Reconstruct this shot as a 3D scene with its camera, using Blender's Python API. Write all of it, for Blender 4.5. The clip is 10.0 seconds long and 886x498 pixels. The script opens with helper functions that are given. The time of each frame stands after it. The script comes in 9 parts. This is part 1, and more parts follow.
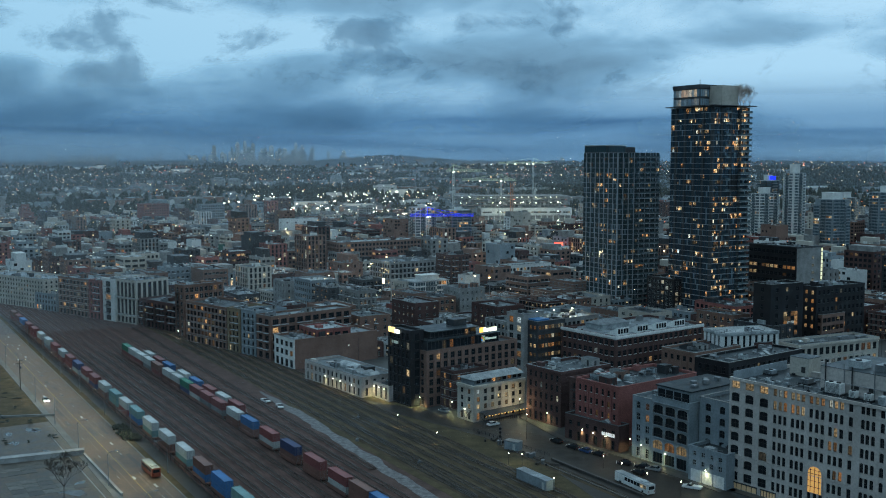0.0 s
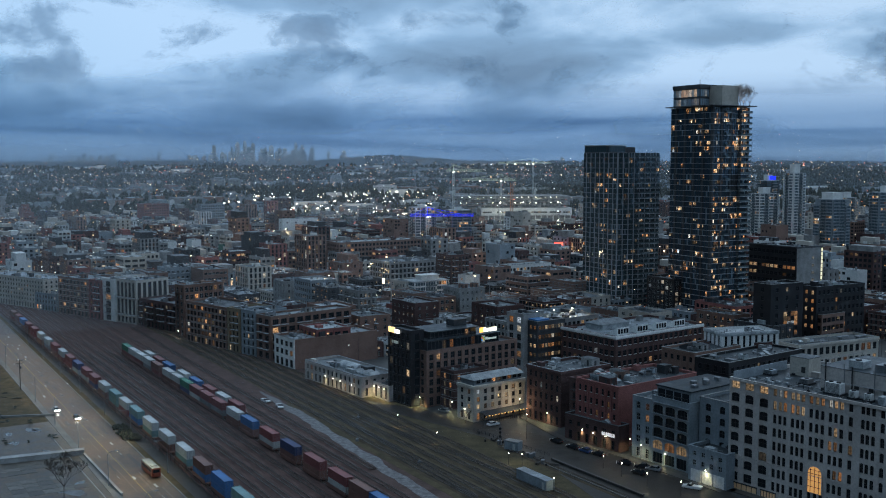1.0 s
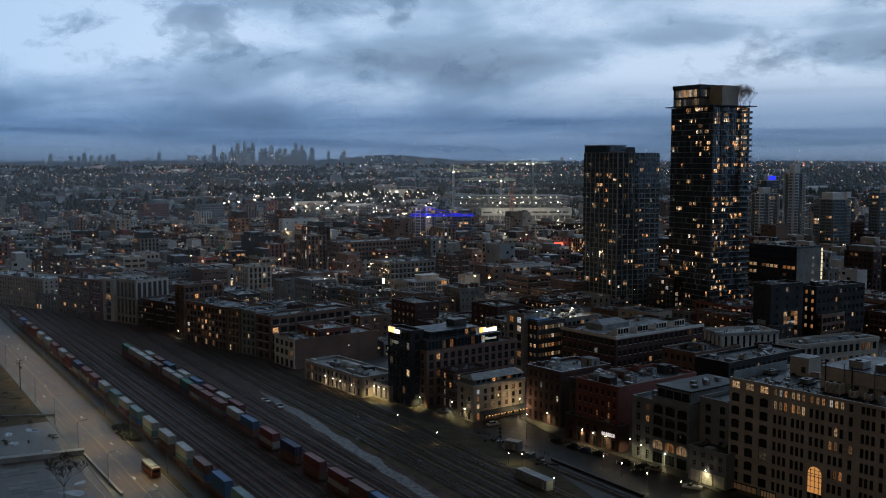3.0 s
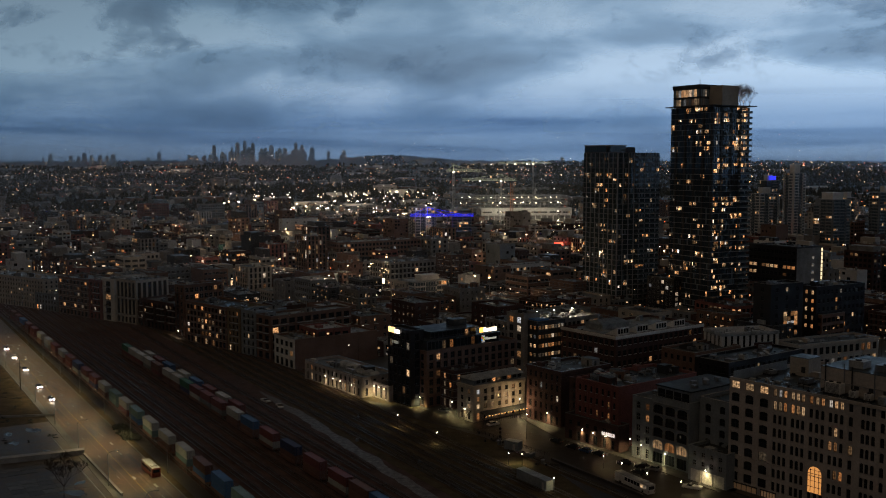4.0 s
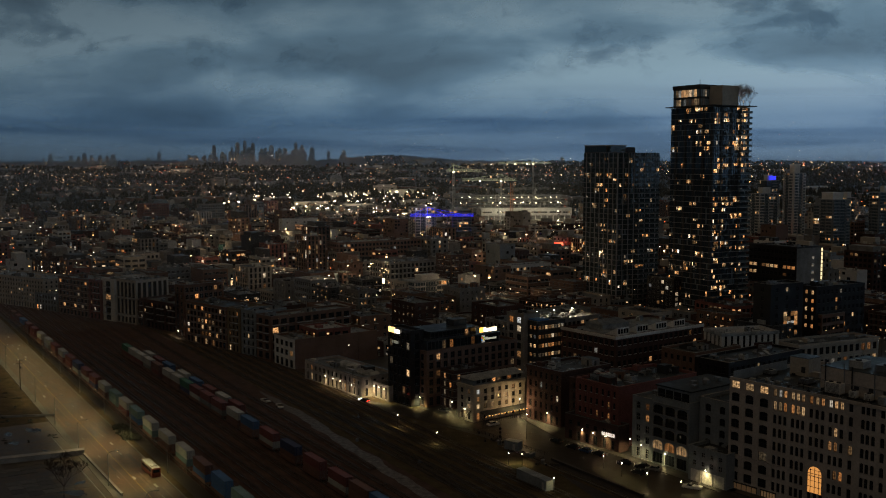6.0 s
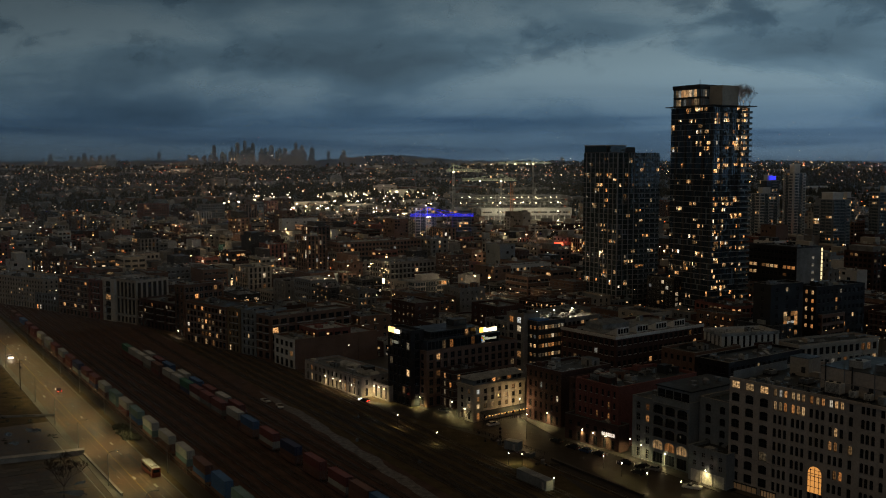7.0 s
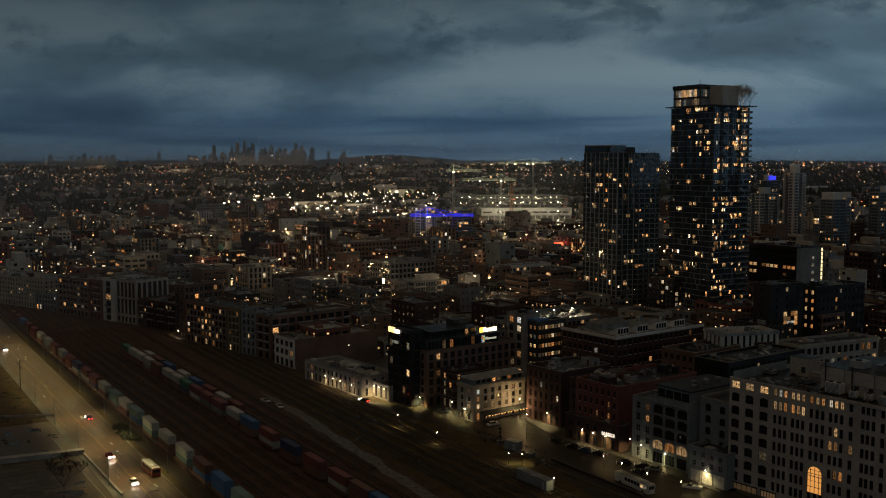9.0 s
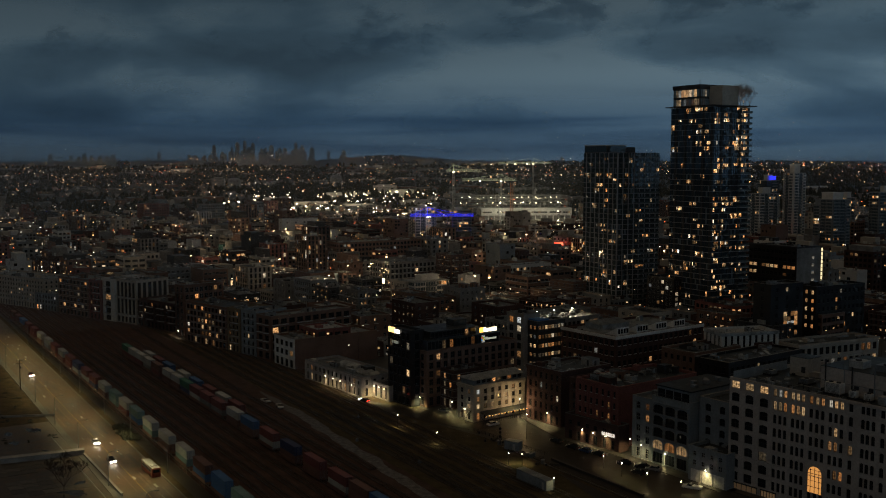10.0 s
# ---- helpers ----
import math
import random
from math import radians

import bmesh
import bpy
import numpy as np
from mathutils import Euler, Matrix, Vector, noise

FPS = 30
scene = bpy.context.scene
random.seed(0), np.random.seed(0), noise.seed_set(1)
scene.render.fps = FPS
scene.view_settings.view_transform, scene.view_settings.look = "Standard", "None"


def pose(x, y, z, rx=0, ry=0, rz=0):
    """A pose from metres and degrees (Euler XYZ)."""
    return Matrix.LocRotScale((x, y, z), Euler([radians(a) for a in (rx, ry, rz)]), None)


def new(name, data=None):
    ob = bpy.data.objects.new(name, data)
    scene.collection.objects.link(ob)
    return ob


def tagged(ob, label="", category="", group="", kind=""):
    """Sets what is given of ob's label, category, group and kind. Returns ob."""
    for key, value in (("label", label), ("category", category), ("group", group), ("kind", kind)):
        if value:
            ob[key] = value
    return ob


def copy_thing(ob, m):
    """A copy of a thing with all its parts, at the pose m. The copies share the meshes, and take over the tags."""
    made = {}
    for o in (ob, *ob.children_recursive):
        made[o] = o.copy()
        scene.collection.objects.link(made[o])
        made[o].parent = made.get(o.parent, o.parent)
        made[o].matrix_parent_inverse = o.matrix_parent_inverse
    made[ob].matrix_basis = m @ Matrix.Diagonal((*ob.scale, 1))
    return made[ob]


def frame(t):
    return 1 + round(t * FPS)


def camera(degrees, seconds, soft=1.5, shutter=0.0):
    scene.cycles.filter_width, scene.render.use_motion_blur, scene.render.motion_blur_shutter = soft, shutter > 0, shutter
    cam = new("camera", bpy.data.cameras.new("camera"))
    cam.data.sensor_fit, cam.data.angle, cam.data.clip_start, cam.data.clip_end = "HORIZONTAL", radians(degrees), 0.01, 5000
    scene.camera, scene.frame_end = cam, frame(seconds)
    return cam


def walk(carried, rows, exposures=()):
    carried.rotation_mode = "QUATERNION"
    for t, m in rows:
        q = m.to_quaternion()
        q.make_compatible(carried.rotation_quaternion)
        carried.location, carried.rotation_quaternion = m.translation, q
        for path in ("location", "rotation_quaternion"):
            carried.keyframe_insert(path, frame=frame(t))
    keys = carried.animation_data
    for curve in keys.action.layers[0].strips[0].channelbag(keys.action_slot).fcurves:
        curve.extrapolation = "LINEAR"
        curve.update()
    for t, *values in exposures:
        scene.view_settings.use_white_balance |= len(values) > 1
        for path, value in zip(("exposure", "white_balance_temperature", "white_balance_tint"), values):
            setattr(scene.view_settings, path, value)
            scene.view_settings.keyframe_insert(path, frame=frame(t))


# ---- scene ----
# ---------------------------------------------------------------- camera
cam = camera(47.07, 10.0, 1.05)
EYE = pose(0, 0, 92, 90 - 5.016, 0, 0)
EXPOSURE = [(0.0, 0.0, 5900, -4), (0.5, 0.0, 5950, -1), (1.0, 0.0, 5900, 9), (2.5, 0.0, 6200, 15), (3.2, 0.06, 6450, 16), (4.0, 0.36, 6900, 18), (4.5, 0.44, 6950, 16), (5.5, 0.4, 7150, 14), (7.5, 0.38, 7550, 11), (9.3, 0.48, 7550, 11), (10.0, 0.32, 7050, 10)]
walk(cam, [(0, EYE), (10, EYE)], EXPOSURE)

# ---------------------------------------------------------------- world: deep dusk sky, the sun already below the roofs
world = bpy.data.worlds.new("dusk")
scene.world = world
world.use_nodes = True
wn = world.node_tree
sky = wn.nodes.new("ShaderNodeTexSky")
sky.sky_type = "NISHITA"
sky.sun_disc = False
sky.sun_elevation = radians(-4.0)
sky.sun_rotation = radians(120)
wn.links.new(sky.outputs[0], wn.nodes["Background"].inputs[0])
wn.nodes["Background"].inputs[1].default_value = 0.05

U32 = Vector((-math.sin(radians(32)), math.cos(radians(32)), 0))
V32 = Vector((math.cos(radians(32)), math.sin(radians(32)), 0))


def sq(s, q, z=0.0):
    """A place by its distance s along the railway and q across it."""
    return U32 * s + V32 * q + Vector((0, 0, z))


def ground_z(x, y):
    """The land is flat by the harbour and climbs to a far ridge."""
    d = max(0.0, math.hypot(x * 0.5, y) - 1500.0) / 3200.0
    hill = 26.0 * math.exp(-(((x + 250) / 230) ** 2 + ((y - 4600) / 260) ** 2))
    return hill + 74.0 * min(1.0, d) ** 1.2 + 5.0 * noise.noise((x * 0.0012, y * 0.0012, 0.3)) * min(1.0, d * 2)


# ---------------------------------------------------------------- mesh tools
class MB:
    """Collects faces, then makes one mesh of them."""

    def __init__(self):
        self.v, self.f, self.m = [], [], []

    def poly(self, pts, mi=0):
        n = len(self.v)
        self.v.extend(tuple(p) for p in pts)
        self.f.append(tuple(range(n, n + len(pts))))
        self.m.append(mi)
        return self

    def box(self, x0, y0, z0, x1, y1, z1, mi=0, skip=""):
        n = len(self.v)
        self.v.extend([(x0, y0, z0), (x1, y0, z0), (x1, y1, z0), (x0, y1, z0), (x0, y0, z1), (x1, y0, z1), (x1, y1, z1), (x0, y1, z1)])
        for key, q in (("b", (0, 3, 2, 1)), ("t", (4, 5, 6, 7)), ("s", (0, 1, 5, 4)), ("e", (1, 2, 6, 5)), ("n", (2, 3, 7, 6)), ("w", (3, 0, 4, 7))):
            if key not in skip:
                self.f.append(tuple(n + i for i in q))
                self.m.append(mi)
        return self

    def bar(self, p, q, r, mi=0, n=6, r2=None):
        """A round bar from p to q."""
        p, q = Vector(p), Vector(q)
        r2 = r if r2 is None else r2
        d = (q - p).normalized()
        a = d.orthogonal().normalized()
        b = d.cross(a)
        k = len(self.v)
        for c, rr in ((p, r), (q, r2)):
            for i in range(n):
                w = 2 * math.pi * i / n
                self.v.append(tuple(c + (a * math.cos(w) + b * math.sin(w)) * rr))
        for i in range(n):
            j = (i + 1) % n
            self.f.append((k + i, k + j, k + n + j, k + n + i))
            self.m.append(mi)
        self.f.append(tuple(range(k + n - 1, k - 1, -1)))
        self.f.append(tuple(range(k + n, k + 2 * n)))
        self.m.extend([mi, mi])
        return self

    def prism(self, pts, z0, z1, mi=0, top=None):
        """An upright prism over a counter-clockwise outline."""
        n = len(pts)
        for i in range(n):
            a, b = pts[i], pts[(i + 1) % n]
            self.poly([(a[0], a[1], z0), (b[0], b[1], z0), (b[0], b[1], z1), (a[0], a[1], z1)], mi)
        self.poly([(p[0], p[1], z1) for p in pts], mi if top is None else top)
        return self

    def add(self, other, m):
        n = len(self.v)
        self.v.extend(tuple(m @ Vector(p)) for p in other.v)
        self.f.extend(tuple(n + i for i in q) for q in other.f)
        self.m.extend(other.m)
        return self

    def mesh(self, name, mats, smooth=False):
        me = bpy.data.meshes.new(name)
        me.from_pydata(self.v, [], self.f)
        for x in mats:
            me.materials.append(x)
        me.polygons.foreach_set("material_index", self.m)
        if smooth:
            me.polygons.foreach_set("use_smooth", [True] * len(self.f))
        me.update()
        return me


def part(name, mb, mats, parent=None, label="", m=None, kind="", smooth=False):
    """One mesh object under a thing, from a builder or a shared mesh."""
    mats = mats if isinstance(mats, (list, tuple)) else [mats]
    me = mb.mesh(name, mats, smooth) if isinstance(mb, MB) else mb
    ob = new(name, me)
    if m is not None:
        ob.matrix_basis = m
    if parent is not None:
        ob.parent = parent
    return tagged(ob, label, "", "", kind)


def thing(name, label, category, m, group="", kind=""):
    ob = new(name)
    ob.empty_display_size = 0.5
    ob.matrix_basis = m
    return tagged(ob, label, category, group, kind)


# ---------------------------------------------------------------- materials
def surface(name, a, b, scale=1.0, rough=0.8, metal=0.0, bump=0.25, fine=9.0, wear=0.35, vary=0.0, stretch=(1, 1, 1), spec=0.28, wet=0.15):
    """Colour a to b in broad stains, finer grain on top, a little relief."""
    m = bpy.data.materials.new(name)
    m.use_nodes = True
    t = m.node_tree
    n, l = t.nodes, t.links
    p = n["Principled BSDF"]
    tc = n.new("ShaderNodeTexCoord")
    mp = n.new("ShaderNodeMapping")
    mp.inputs["Scale"].default_value = stretch
    l.new(tc.outputs["Object"], mp.inputs["Vector"])
    n1 = n.new("ShaderNodeTexNoise")
    n1.inputs["Scale"].default_value = scale * 0.12
    n1.inputs["Detail"].default_value = 6
    n1.inputs["Roughness"].default_value = 0.65
    n2 = n.new("ShaderNodeTexNoise")
    n2.inputs["Scale"].default_value = scale * fine * 0.2
    n2.inputs["Detail"].default_value = 5
    for x in (n1, n2):
        l.new(mp.outputs[0], x.inputs["Vector"])
    r = n.new("ShaderNodeValToRGB")
    r.color_ramp.elements[0].position, r.color_ramp.elements[1].position = 0.32, 0.68
    r.color_ramp.elements[0].color, r.color_ramp.elements[1].color = (*a[:3], 1), (*b[:3], 1)
    l.new(n1.outputs["Fac"], r.inputs[0])
    mx = n.new("ShaderNodeMix")
    mx.data_type, mx.blend_type = "RGBA", "MULTIPLY"
    mx.inputs[0].default_value = wear
    l.new(r.outputs[0], mx.inputs[6])
    r2 = n.new("ShaderNodeValToRGB")
    r2.color_ramp.elements[0].position, r2.color_ramp.elements[1].position = 0.3, 0.62
    r2.color_ramp.elements[0].color = (0.3, 0.3, 0.3, 1)
    l.new(n2.outputs["Fac"], r2.inputs[0])
    l.new(r2.outputs[0], mx.inputs[7])
    out = mx.outputs[2]
    if vary:
        oi = n.new("ShaderNodeObjectInfo")
        mr = n.new("ShaderNodeMapRange")
        mr.inputs["To Min"].default_value, mr.inputs["To Max"].default_value = 1 - vary, 1 + vary
        l.new(oi.outputs["Random"], mr.inputs["Value"])
        hs = n.new("ShaderNodeHueSaturation")
        l.new(mr.outputs[0], hs.inputs["Value"])
        l.new(out, hs.inputs["Color"])
        out = hs.outputs[0]
    l.new(out, p.inputs["Base Color"])
    p.inputs["Metallic"].default_value = metal
    p.inputs["Specular IOR Level"].default_value = spec
    rr = n.new("ShaderNodeMapRange")
    rr.inputs["To Min"].default_value, rr.inputs["To Max"].default_value = max(0.04, rough - wet * 1.4), min(1, rough + wet)
    l.new(n1.outputs["Fac"], rr.inputs["Value"])
    l.new(rr.outputs[0], p.inputs["Roughness"])
    if bump:
        bp = n.new("ShaderNodeBump")
        bp.inputs["Strength"].default_value, bp.inputs["Distance"].default_value = bump, 0.05
        l.new(n2.outputs["Fac"], bp.inputs["Height"])
        l.new(bp.outputs[0], p.inputs["Normal"])
    return m


def brickwork(name, a, b, mortar, vary=0.08):
    """Brick of true size in running bond, with stains."""
    m = surface(name, a, b, 1.0, 0.88, bump=0.0, vary=vary)
    t = m.node_tree
    n, l = t.nodes, t.links
    p = n["Principled BSDF"]
    old = p.inputs["Base Color"].links[0].from_socket
    tc = n.new("ShaderNodeTexCoord")
    sx = n.new("ShaderNodeSeparateXYZ")
    l.new(tc.outputs["Object"], sx.inputs[0])
    ad = n.new("ShaderNodeMath")
    l.new(sx.outputs[0], ad.inputs[0])
    l.new(sx.outputs[1], ad.inputs[1])
    cb = n.new("ShaderNodeCombineXYZ")
    l.new(ad.outputs[0], cb.inputs[0])
    l.new(sx.outputs[2], cb.inputs[1])
    br = n.new("ShaderNodeTexBrick")
    br.inputs["Scale"].default_value = 1.0
    br.inputs["Brick Width"].default_value, br.inputs["Row Height"].default_value, br.inputs["Mortar Size"].default_value = 0.22, 0.075, 0.008
    br.inputs["Color1"].default_value, br.inputs["Color2"].default_value = (0.75, 0.75, 0.75, 1), (1, 1, 1, 1)
    br.inputs["Mortar"].default_value = (*mortar[:3], 1)
    l.new(cb.outputs[0], br.inputs["Vector"])
    mx = n.new("ShaderNodeMix")
    mx.data_type, mx.blend_type = "RGBA", "MULTIPLY"
    mx.inputs[0].default_value = 0.7
    l.new(old, mx.inputs[6])
    l.new(br.outputs["Color"], mx.inputs[7])
    l.new(mx.outputs[2], p.inputs["Base Color"])
    bp = n.new("ShaderNodeBump")
    bp.inputs["Strength"].default_value, bp.inputs["Distance"].default_value = 0.4, 0.01
    l.new(br.outputs["Fac"], bp.inputs["Height"])
    l.new(bp.outputs[0], p.inputs["Normal"])
    return m


def glow(name, col, strength, sample=False):
    m = bpy.data.materials.new(name)
    m.use_nodes = True
    p = m.node_tree.nodes["Principled BSDF"]
    p.inputs["Base Color"].default_value = (*[min(0.8, c) for c in col[:3]], 1)
    p.inputs["Emission Color"].default_value = (*col[:3], 1)
    p.inputs["Emission Strength"].default_value = strength
    if not sample:
        m.cycles.emission_sampling = "NONE"
    return m


def glazing(name, share, strength=1.0, island=False, cool=0.25, base=(0.014, 0.018, 0.022), rough=0.1, cluster=0.0, grain=1.9, coat=0.34, soft=(0.12, 1.9)):
    """Window glass; a share of the rooms behind it are lit."""
    m = bpy.data.materials.new(name)
    m.use_nodes = True
    m.cycles.emission_sampling = "NONE"
    t = m.node_tree
    n, l = t.nodes, t.links
    p = n["Principled BSDF"]
    p.inputs["Base Color"].default_value = (*base, 1)
    p.inputs["Roughness"].default_value = rough
    p.inputs["IOR"].default_value = 1.5
    p.inputs["Specular IOR Level"].default_value = coat
    src = n.new("ShaderNodeNewGeometry").outputs["Random Per Island"] if island else n.new("ShaderNodeObjectInfo").outputs["Random"]
    gt = n.new("ShaderNodeMath")
    gt.operation = "GREATER_THAN"
    gt.inputs[1].default_value = 1 - share
    l.new(src, gt.inputs[0])
    if cluster:
        pos = n.new("ShaderNodeTexCoord")
        big = n.new("ShaderNodeTexNoise")
        big.inputs["Scale"].default_value = cluster
        big.inputs["Detail"].default_value = 2
        l.new(pos.outputs["Object"], big.inputs["Vector"])
        th = n.new("ShaderNodeMapRange")
        th.inputs["From Min"].default_value, th.inputs["From Max"].default_value = 0.36, 0.66
        th.inputs["To Min"].default_value, th.inputs["To Max"].default_value = 1 - share * 0.1, 1 - share * 2.1
        l.new(big.outputs["Fac"], th.inputs["Value"])
        l.new(th.outputs[0], gt.inputs[1])

    def again(k):
        a = n.new("ShaderNodeMath")
        a.operation = "MULTIPLY"
        a.inputs[1].default_value = k
        l.new(src, a.inputs[0])
        b = n.new("ShaderNodeMath")
        b.operation = "FRACT"
        l.new(a.outputs[0], b.inputs[0])
        return b.outputs[0]

    ramp = n.new("ShaderNodeValToRGB")
    e = ramp.color_ramp.elements
    e[0].position, e[0].color = 0.0, (1.0, 0.4, 0.125, 1)
    e[1].position, e[1].color = 1.0, (0.85, 0.95, 1.0, 1)
    for pos, col in ((0.4, (1.0, 0.545, 0.235, 1)), (1 - cool, (1.0, 0.71, 0.39, 1)), (1 - cool * 0.3, (1.0, 0.9, 0.7, 1))):
        x = e.new(pos)
        x.color = col
    l.new(again(337.0), ramp.inputs[0])
    tc = n.new("ShaderNodeTexCoord")
    nz = n.new("ShaderNodeTexNoise")
    nz.inputs["Scale"].default_value = grain
    nz.inputs["Detail"].default_value = 3
    l.new(tc.outputs["Object"], nz.inputs["Vector"])
    mr = n.new("ShaderNodeMapRange")
    mr.inputs["From Min"].default_value, mr.inputs["From Max"].default_value = 0.42, 0.66
    mr.inputs["To Min"].default_value, mr.inputs["To Max"].default_value = soft
    l.new(nz.outputs["Fac"], mr.inputs["Value"])
    br = n.new("ShaderNodeMapRange")
    br.inputs["To Min"].default_value, br.inputs["To Max"].default_value = 0.06 * strength, 1.3 * strength
    pw = n.new("ShaderNodeMath")
    pw.operation = "POWER"
    pw.inputs[1].default_value = 2.4 if soft[0] < 0.32 else 0.7
    l.new(again(91.7), pw.inputs[0])
    l.new(pw.outputs[0], br.inputs["Value"])
    s1 = n.new("ShaderNodeMath")
    s1.operation = "MULTIPLY"
    l.new(gt.outputs[0], s1.inputs[0])
    l.new(mr.outputs[0], s1.inputs[1])
    s2 = n.new("ShaderNodeMath")
    s2.operation = "MULTIPLY"
    l.new(s1.outputs[0], s2.inputs[0])
    l.new(br.outputs[0], s2.inputs[1])
    l.new(ramp.outputs[0], p.inputs["Emission Color"])
    l.new(s2.outputs[0], p.inputs["Emission Strength"])
    return m


def lights_mat(name, strength, colours):
    """Small far lamps, each of its own tint."""
    m = bpy.data.materials.new(name)
    m.use_nodes = True
    m.cycles.emission_sampling = "NONE"
    t = m.node_tree
    n, l = t.nodes, t.links
    p = n["Principled BSDF"]
    p.inputs["Base Color"].default_value = (0.3, 0.3, 0.3, 1)
    src = n.new("ShaderNodeNewGeometry").outputs["Random Per Island"]
    ramp = n.new("ShaderNodeValToRGB")
    ramp.color_ramp.interpolation = "CONSTANT"
    e = ramp.color_ramp.elements
    e[0].position, e[0].color = 0.0, (*colours[0], 1)
    e[1].position, e[1].color = 1 / len(colours), (*colours[1], 1)
    for i in range(2, len(colours)):
        x = e.new(i / len(colours))
        x.color = (*colours[i], 1)
    l.new(src, ramp.inputs[0])
    a = n.new("ShaderNodeMath")
    a.operation = "MULTIPLY"
    a.inputs[1].default_value = 173.3
    l.new(src, a.inputs[0])
    b = n.new("ShaderNodeMath")
    b.operation = "FRACT"
    l.new(a.outputs[0], b.inputs[0])
    c = n.new("ShaderNodeMath")
    c.operation = "POWER"
    c.inputs[1].default_value = 2.0
    l.new(b.outputs[0], c.inputs[0])
    d = n.new("ShaderNodeMath")
    d.operation = "MULTIPLY_ADD"
    d.inputs[1].default_value, d.inputs[2].default_value = strength, strength * 0.12
    l.new(c.outputs[0], d.inputs[0])
    l.new(ramp.outputs[0], p.inputs["Emission Color"])
    l.new(d.outputs[0], p.inputs["Emission Strength"])
    return m


M = {}
M["ground"] = surface("city_ground", (0.045, 0.047, 0.048), (0.1, 0.1, 0.095), 0.25, 0.5, bump=0.2, spec=0.08)
M["hill"] = surface("wooded_ground", (0.045, 0.05, 0.042), (0.085, 0.088, 0.076), 0.08, 0.9, bump=0, spec=0.08)
M["asphalt"] = surface("wet_asphalt", (0.07, 0.045, 0.03), (0.185, 0.122, 0.083), 1.5, 0.5, bump=0.15, fine=14, wet=0.2, spec=0.16, wear=0.5)
M["yard"] = surface("yard_ground", (0.055, 0.036, 0.031), (0.138, 0.092, 0.08), 1.3, 0.85, bump=0.4, fine=20, spec=0.08)
M["ballast"] = surface("ballast", (0.055, 0.034, 0.029), (0.138, 0.085, 0.074), 1.2, 0.9, bump=0.6, fine=40, stretch=(1, 1, 1), spec=0.08)
M["dirt"] = surface("wet_dirt", (0.05, 0.046, 0.045), (0.27, 0.26, 0.26), 5.0, 0.5, bump=0.3, fine=10, spec=0.08)
M["grass"] = surface("rough_grass", (0.055, 0.045, 0.024), (0.14, 0.103, 0.058), 2.0, 0.95, bump=0.5, fine=20, spec=0.08)
M["road_pale"] = surface("worn_pale_asphalt", (0.112, 0.08, 0.058), (0.27, 0.195, 0.145), 3.0, 0.55, bump=0.1, wear=0.6, wet=0.25, spec=0.16)
M["tar"] = surface("tar_patch", (0.046, 0.036, 0.029), (0.11, 0.086, 0.07), 2.4, 0.5, bump=0.1, wet=0.25, spec=0.16)
M["mud"] = surface("olive_mud", (0.05, 0.041, 0.024), (0.125, 0.1, 0.058), 1.6, 0.9, bump=0.5, fine=26, spec=0.08, wear=0.5)
M["mud_ballast"] = surface("muddy_ballast", (0.05, 0.039, 0.027), (0.12, 0.09, 0.06), 1.2, 0.92, bump=0.6, fine=40, spec=0.08)
M["lot"] = surface("wet_concrete_lot", (0.04, 0.031, 0.022), (0.2, 0.155, 0.115), 1.9, 0.5, bump=0.2, fine=5, wet=0.34, spec=0.16, wear=0.85)
M["puddle"] = surface("rain_puddle", (0.03, 0.03, 0.028), (0.07, 0.068, 0.062), 3.0, 0.24, bump=0.0, wet=0.16, spec=0.3)
M["paver"] = surface("sidewalk_concrete", (0.12, 0.115, 0.105), (0.22, 0.21, 0.19), 1.5, 0.7)
M["pave_wet"] = surface("wet_dark_paving", (0.05, 0.046, 0.042), (0.12, 0.11, 0.1), 2.0, 0.5, bump=0.2, wet=0.25, spec=0.18, wear=0.6)
M["concrete"] = surface("concrete", (0.2, 0.195, 0.188), (0.4, 0.392, 0.378), 1.6, 0.8, vary=0.15, wear=0.5)
M["sleeper"] = surface("weathered_sleeper", (0.05, 0.042, 0.035), (0.12, 0.11, 0.1), 3, 0.9, spec=0.08)
M["rail"] = surface("rail_steel", (0.12, 0.1, 0.09), (0.25, 0.23, 0.22), 2, 0.35, metal=0.8, bump=0.05)
M["steel"] = surface("galvanised_steel", (0.2, 0.21, 0.22), (0.34, 0.35, 0.36), 2, 0.5, metal=0.6, bump=0.05)
M["darksteel"] = surface("dark_painted_steel", (0.02, 0.021, 0.024), (0.045, 0.045, 0.05), 2, 0.5, bump=0.05)
M["roof_dark"] = surface("tar_roof", (0.014, 0.018, 0.021), (0.088, 0.103, 0.112), 2.6, 0.55, bump=0.25, vary=0.35, wear=0.75, wet=0.3, spec=0.2)
M["roof_black"] = surface("black_tar_roof", (0.012, 0.016, 0.019), (0.058, 0.075, 0.086), 2.8, 0.5, bump=0.25, wear=0.7, wet=0.35, spec=0.22)
M["roof_wet"] = surface("wet_membrane_roof", (0.06, 0.072, 0.08), (0.3, 0.33, 0.35), 2.2, 0.5, bump=0.1, vary=0.3, wear=0.7, wet=0.32, spec=0.22)
M["roof_white"] = surface("pale_membrane_roof", (0.2, 0.225, 0.235), (0.6, 0.62, 0.62), 2.2, 0.55, bump=0.1, vary=0.15, wear=0.6, wet=0.25)
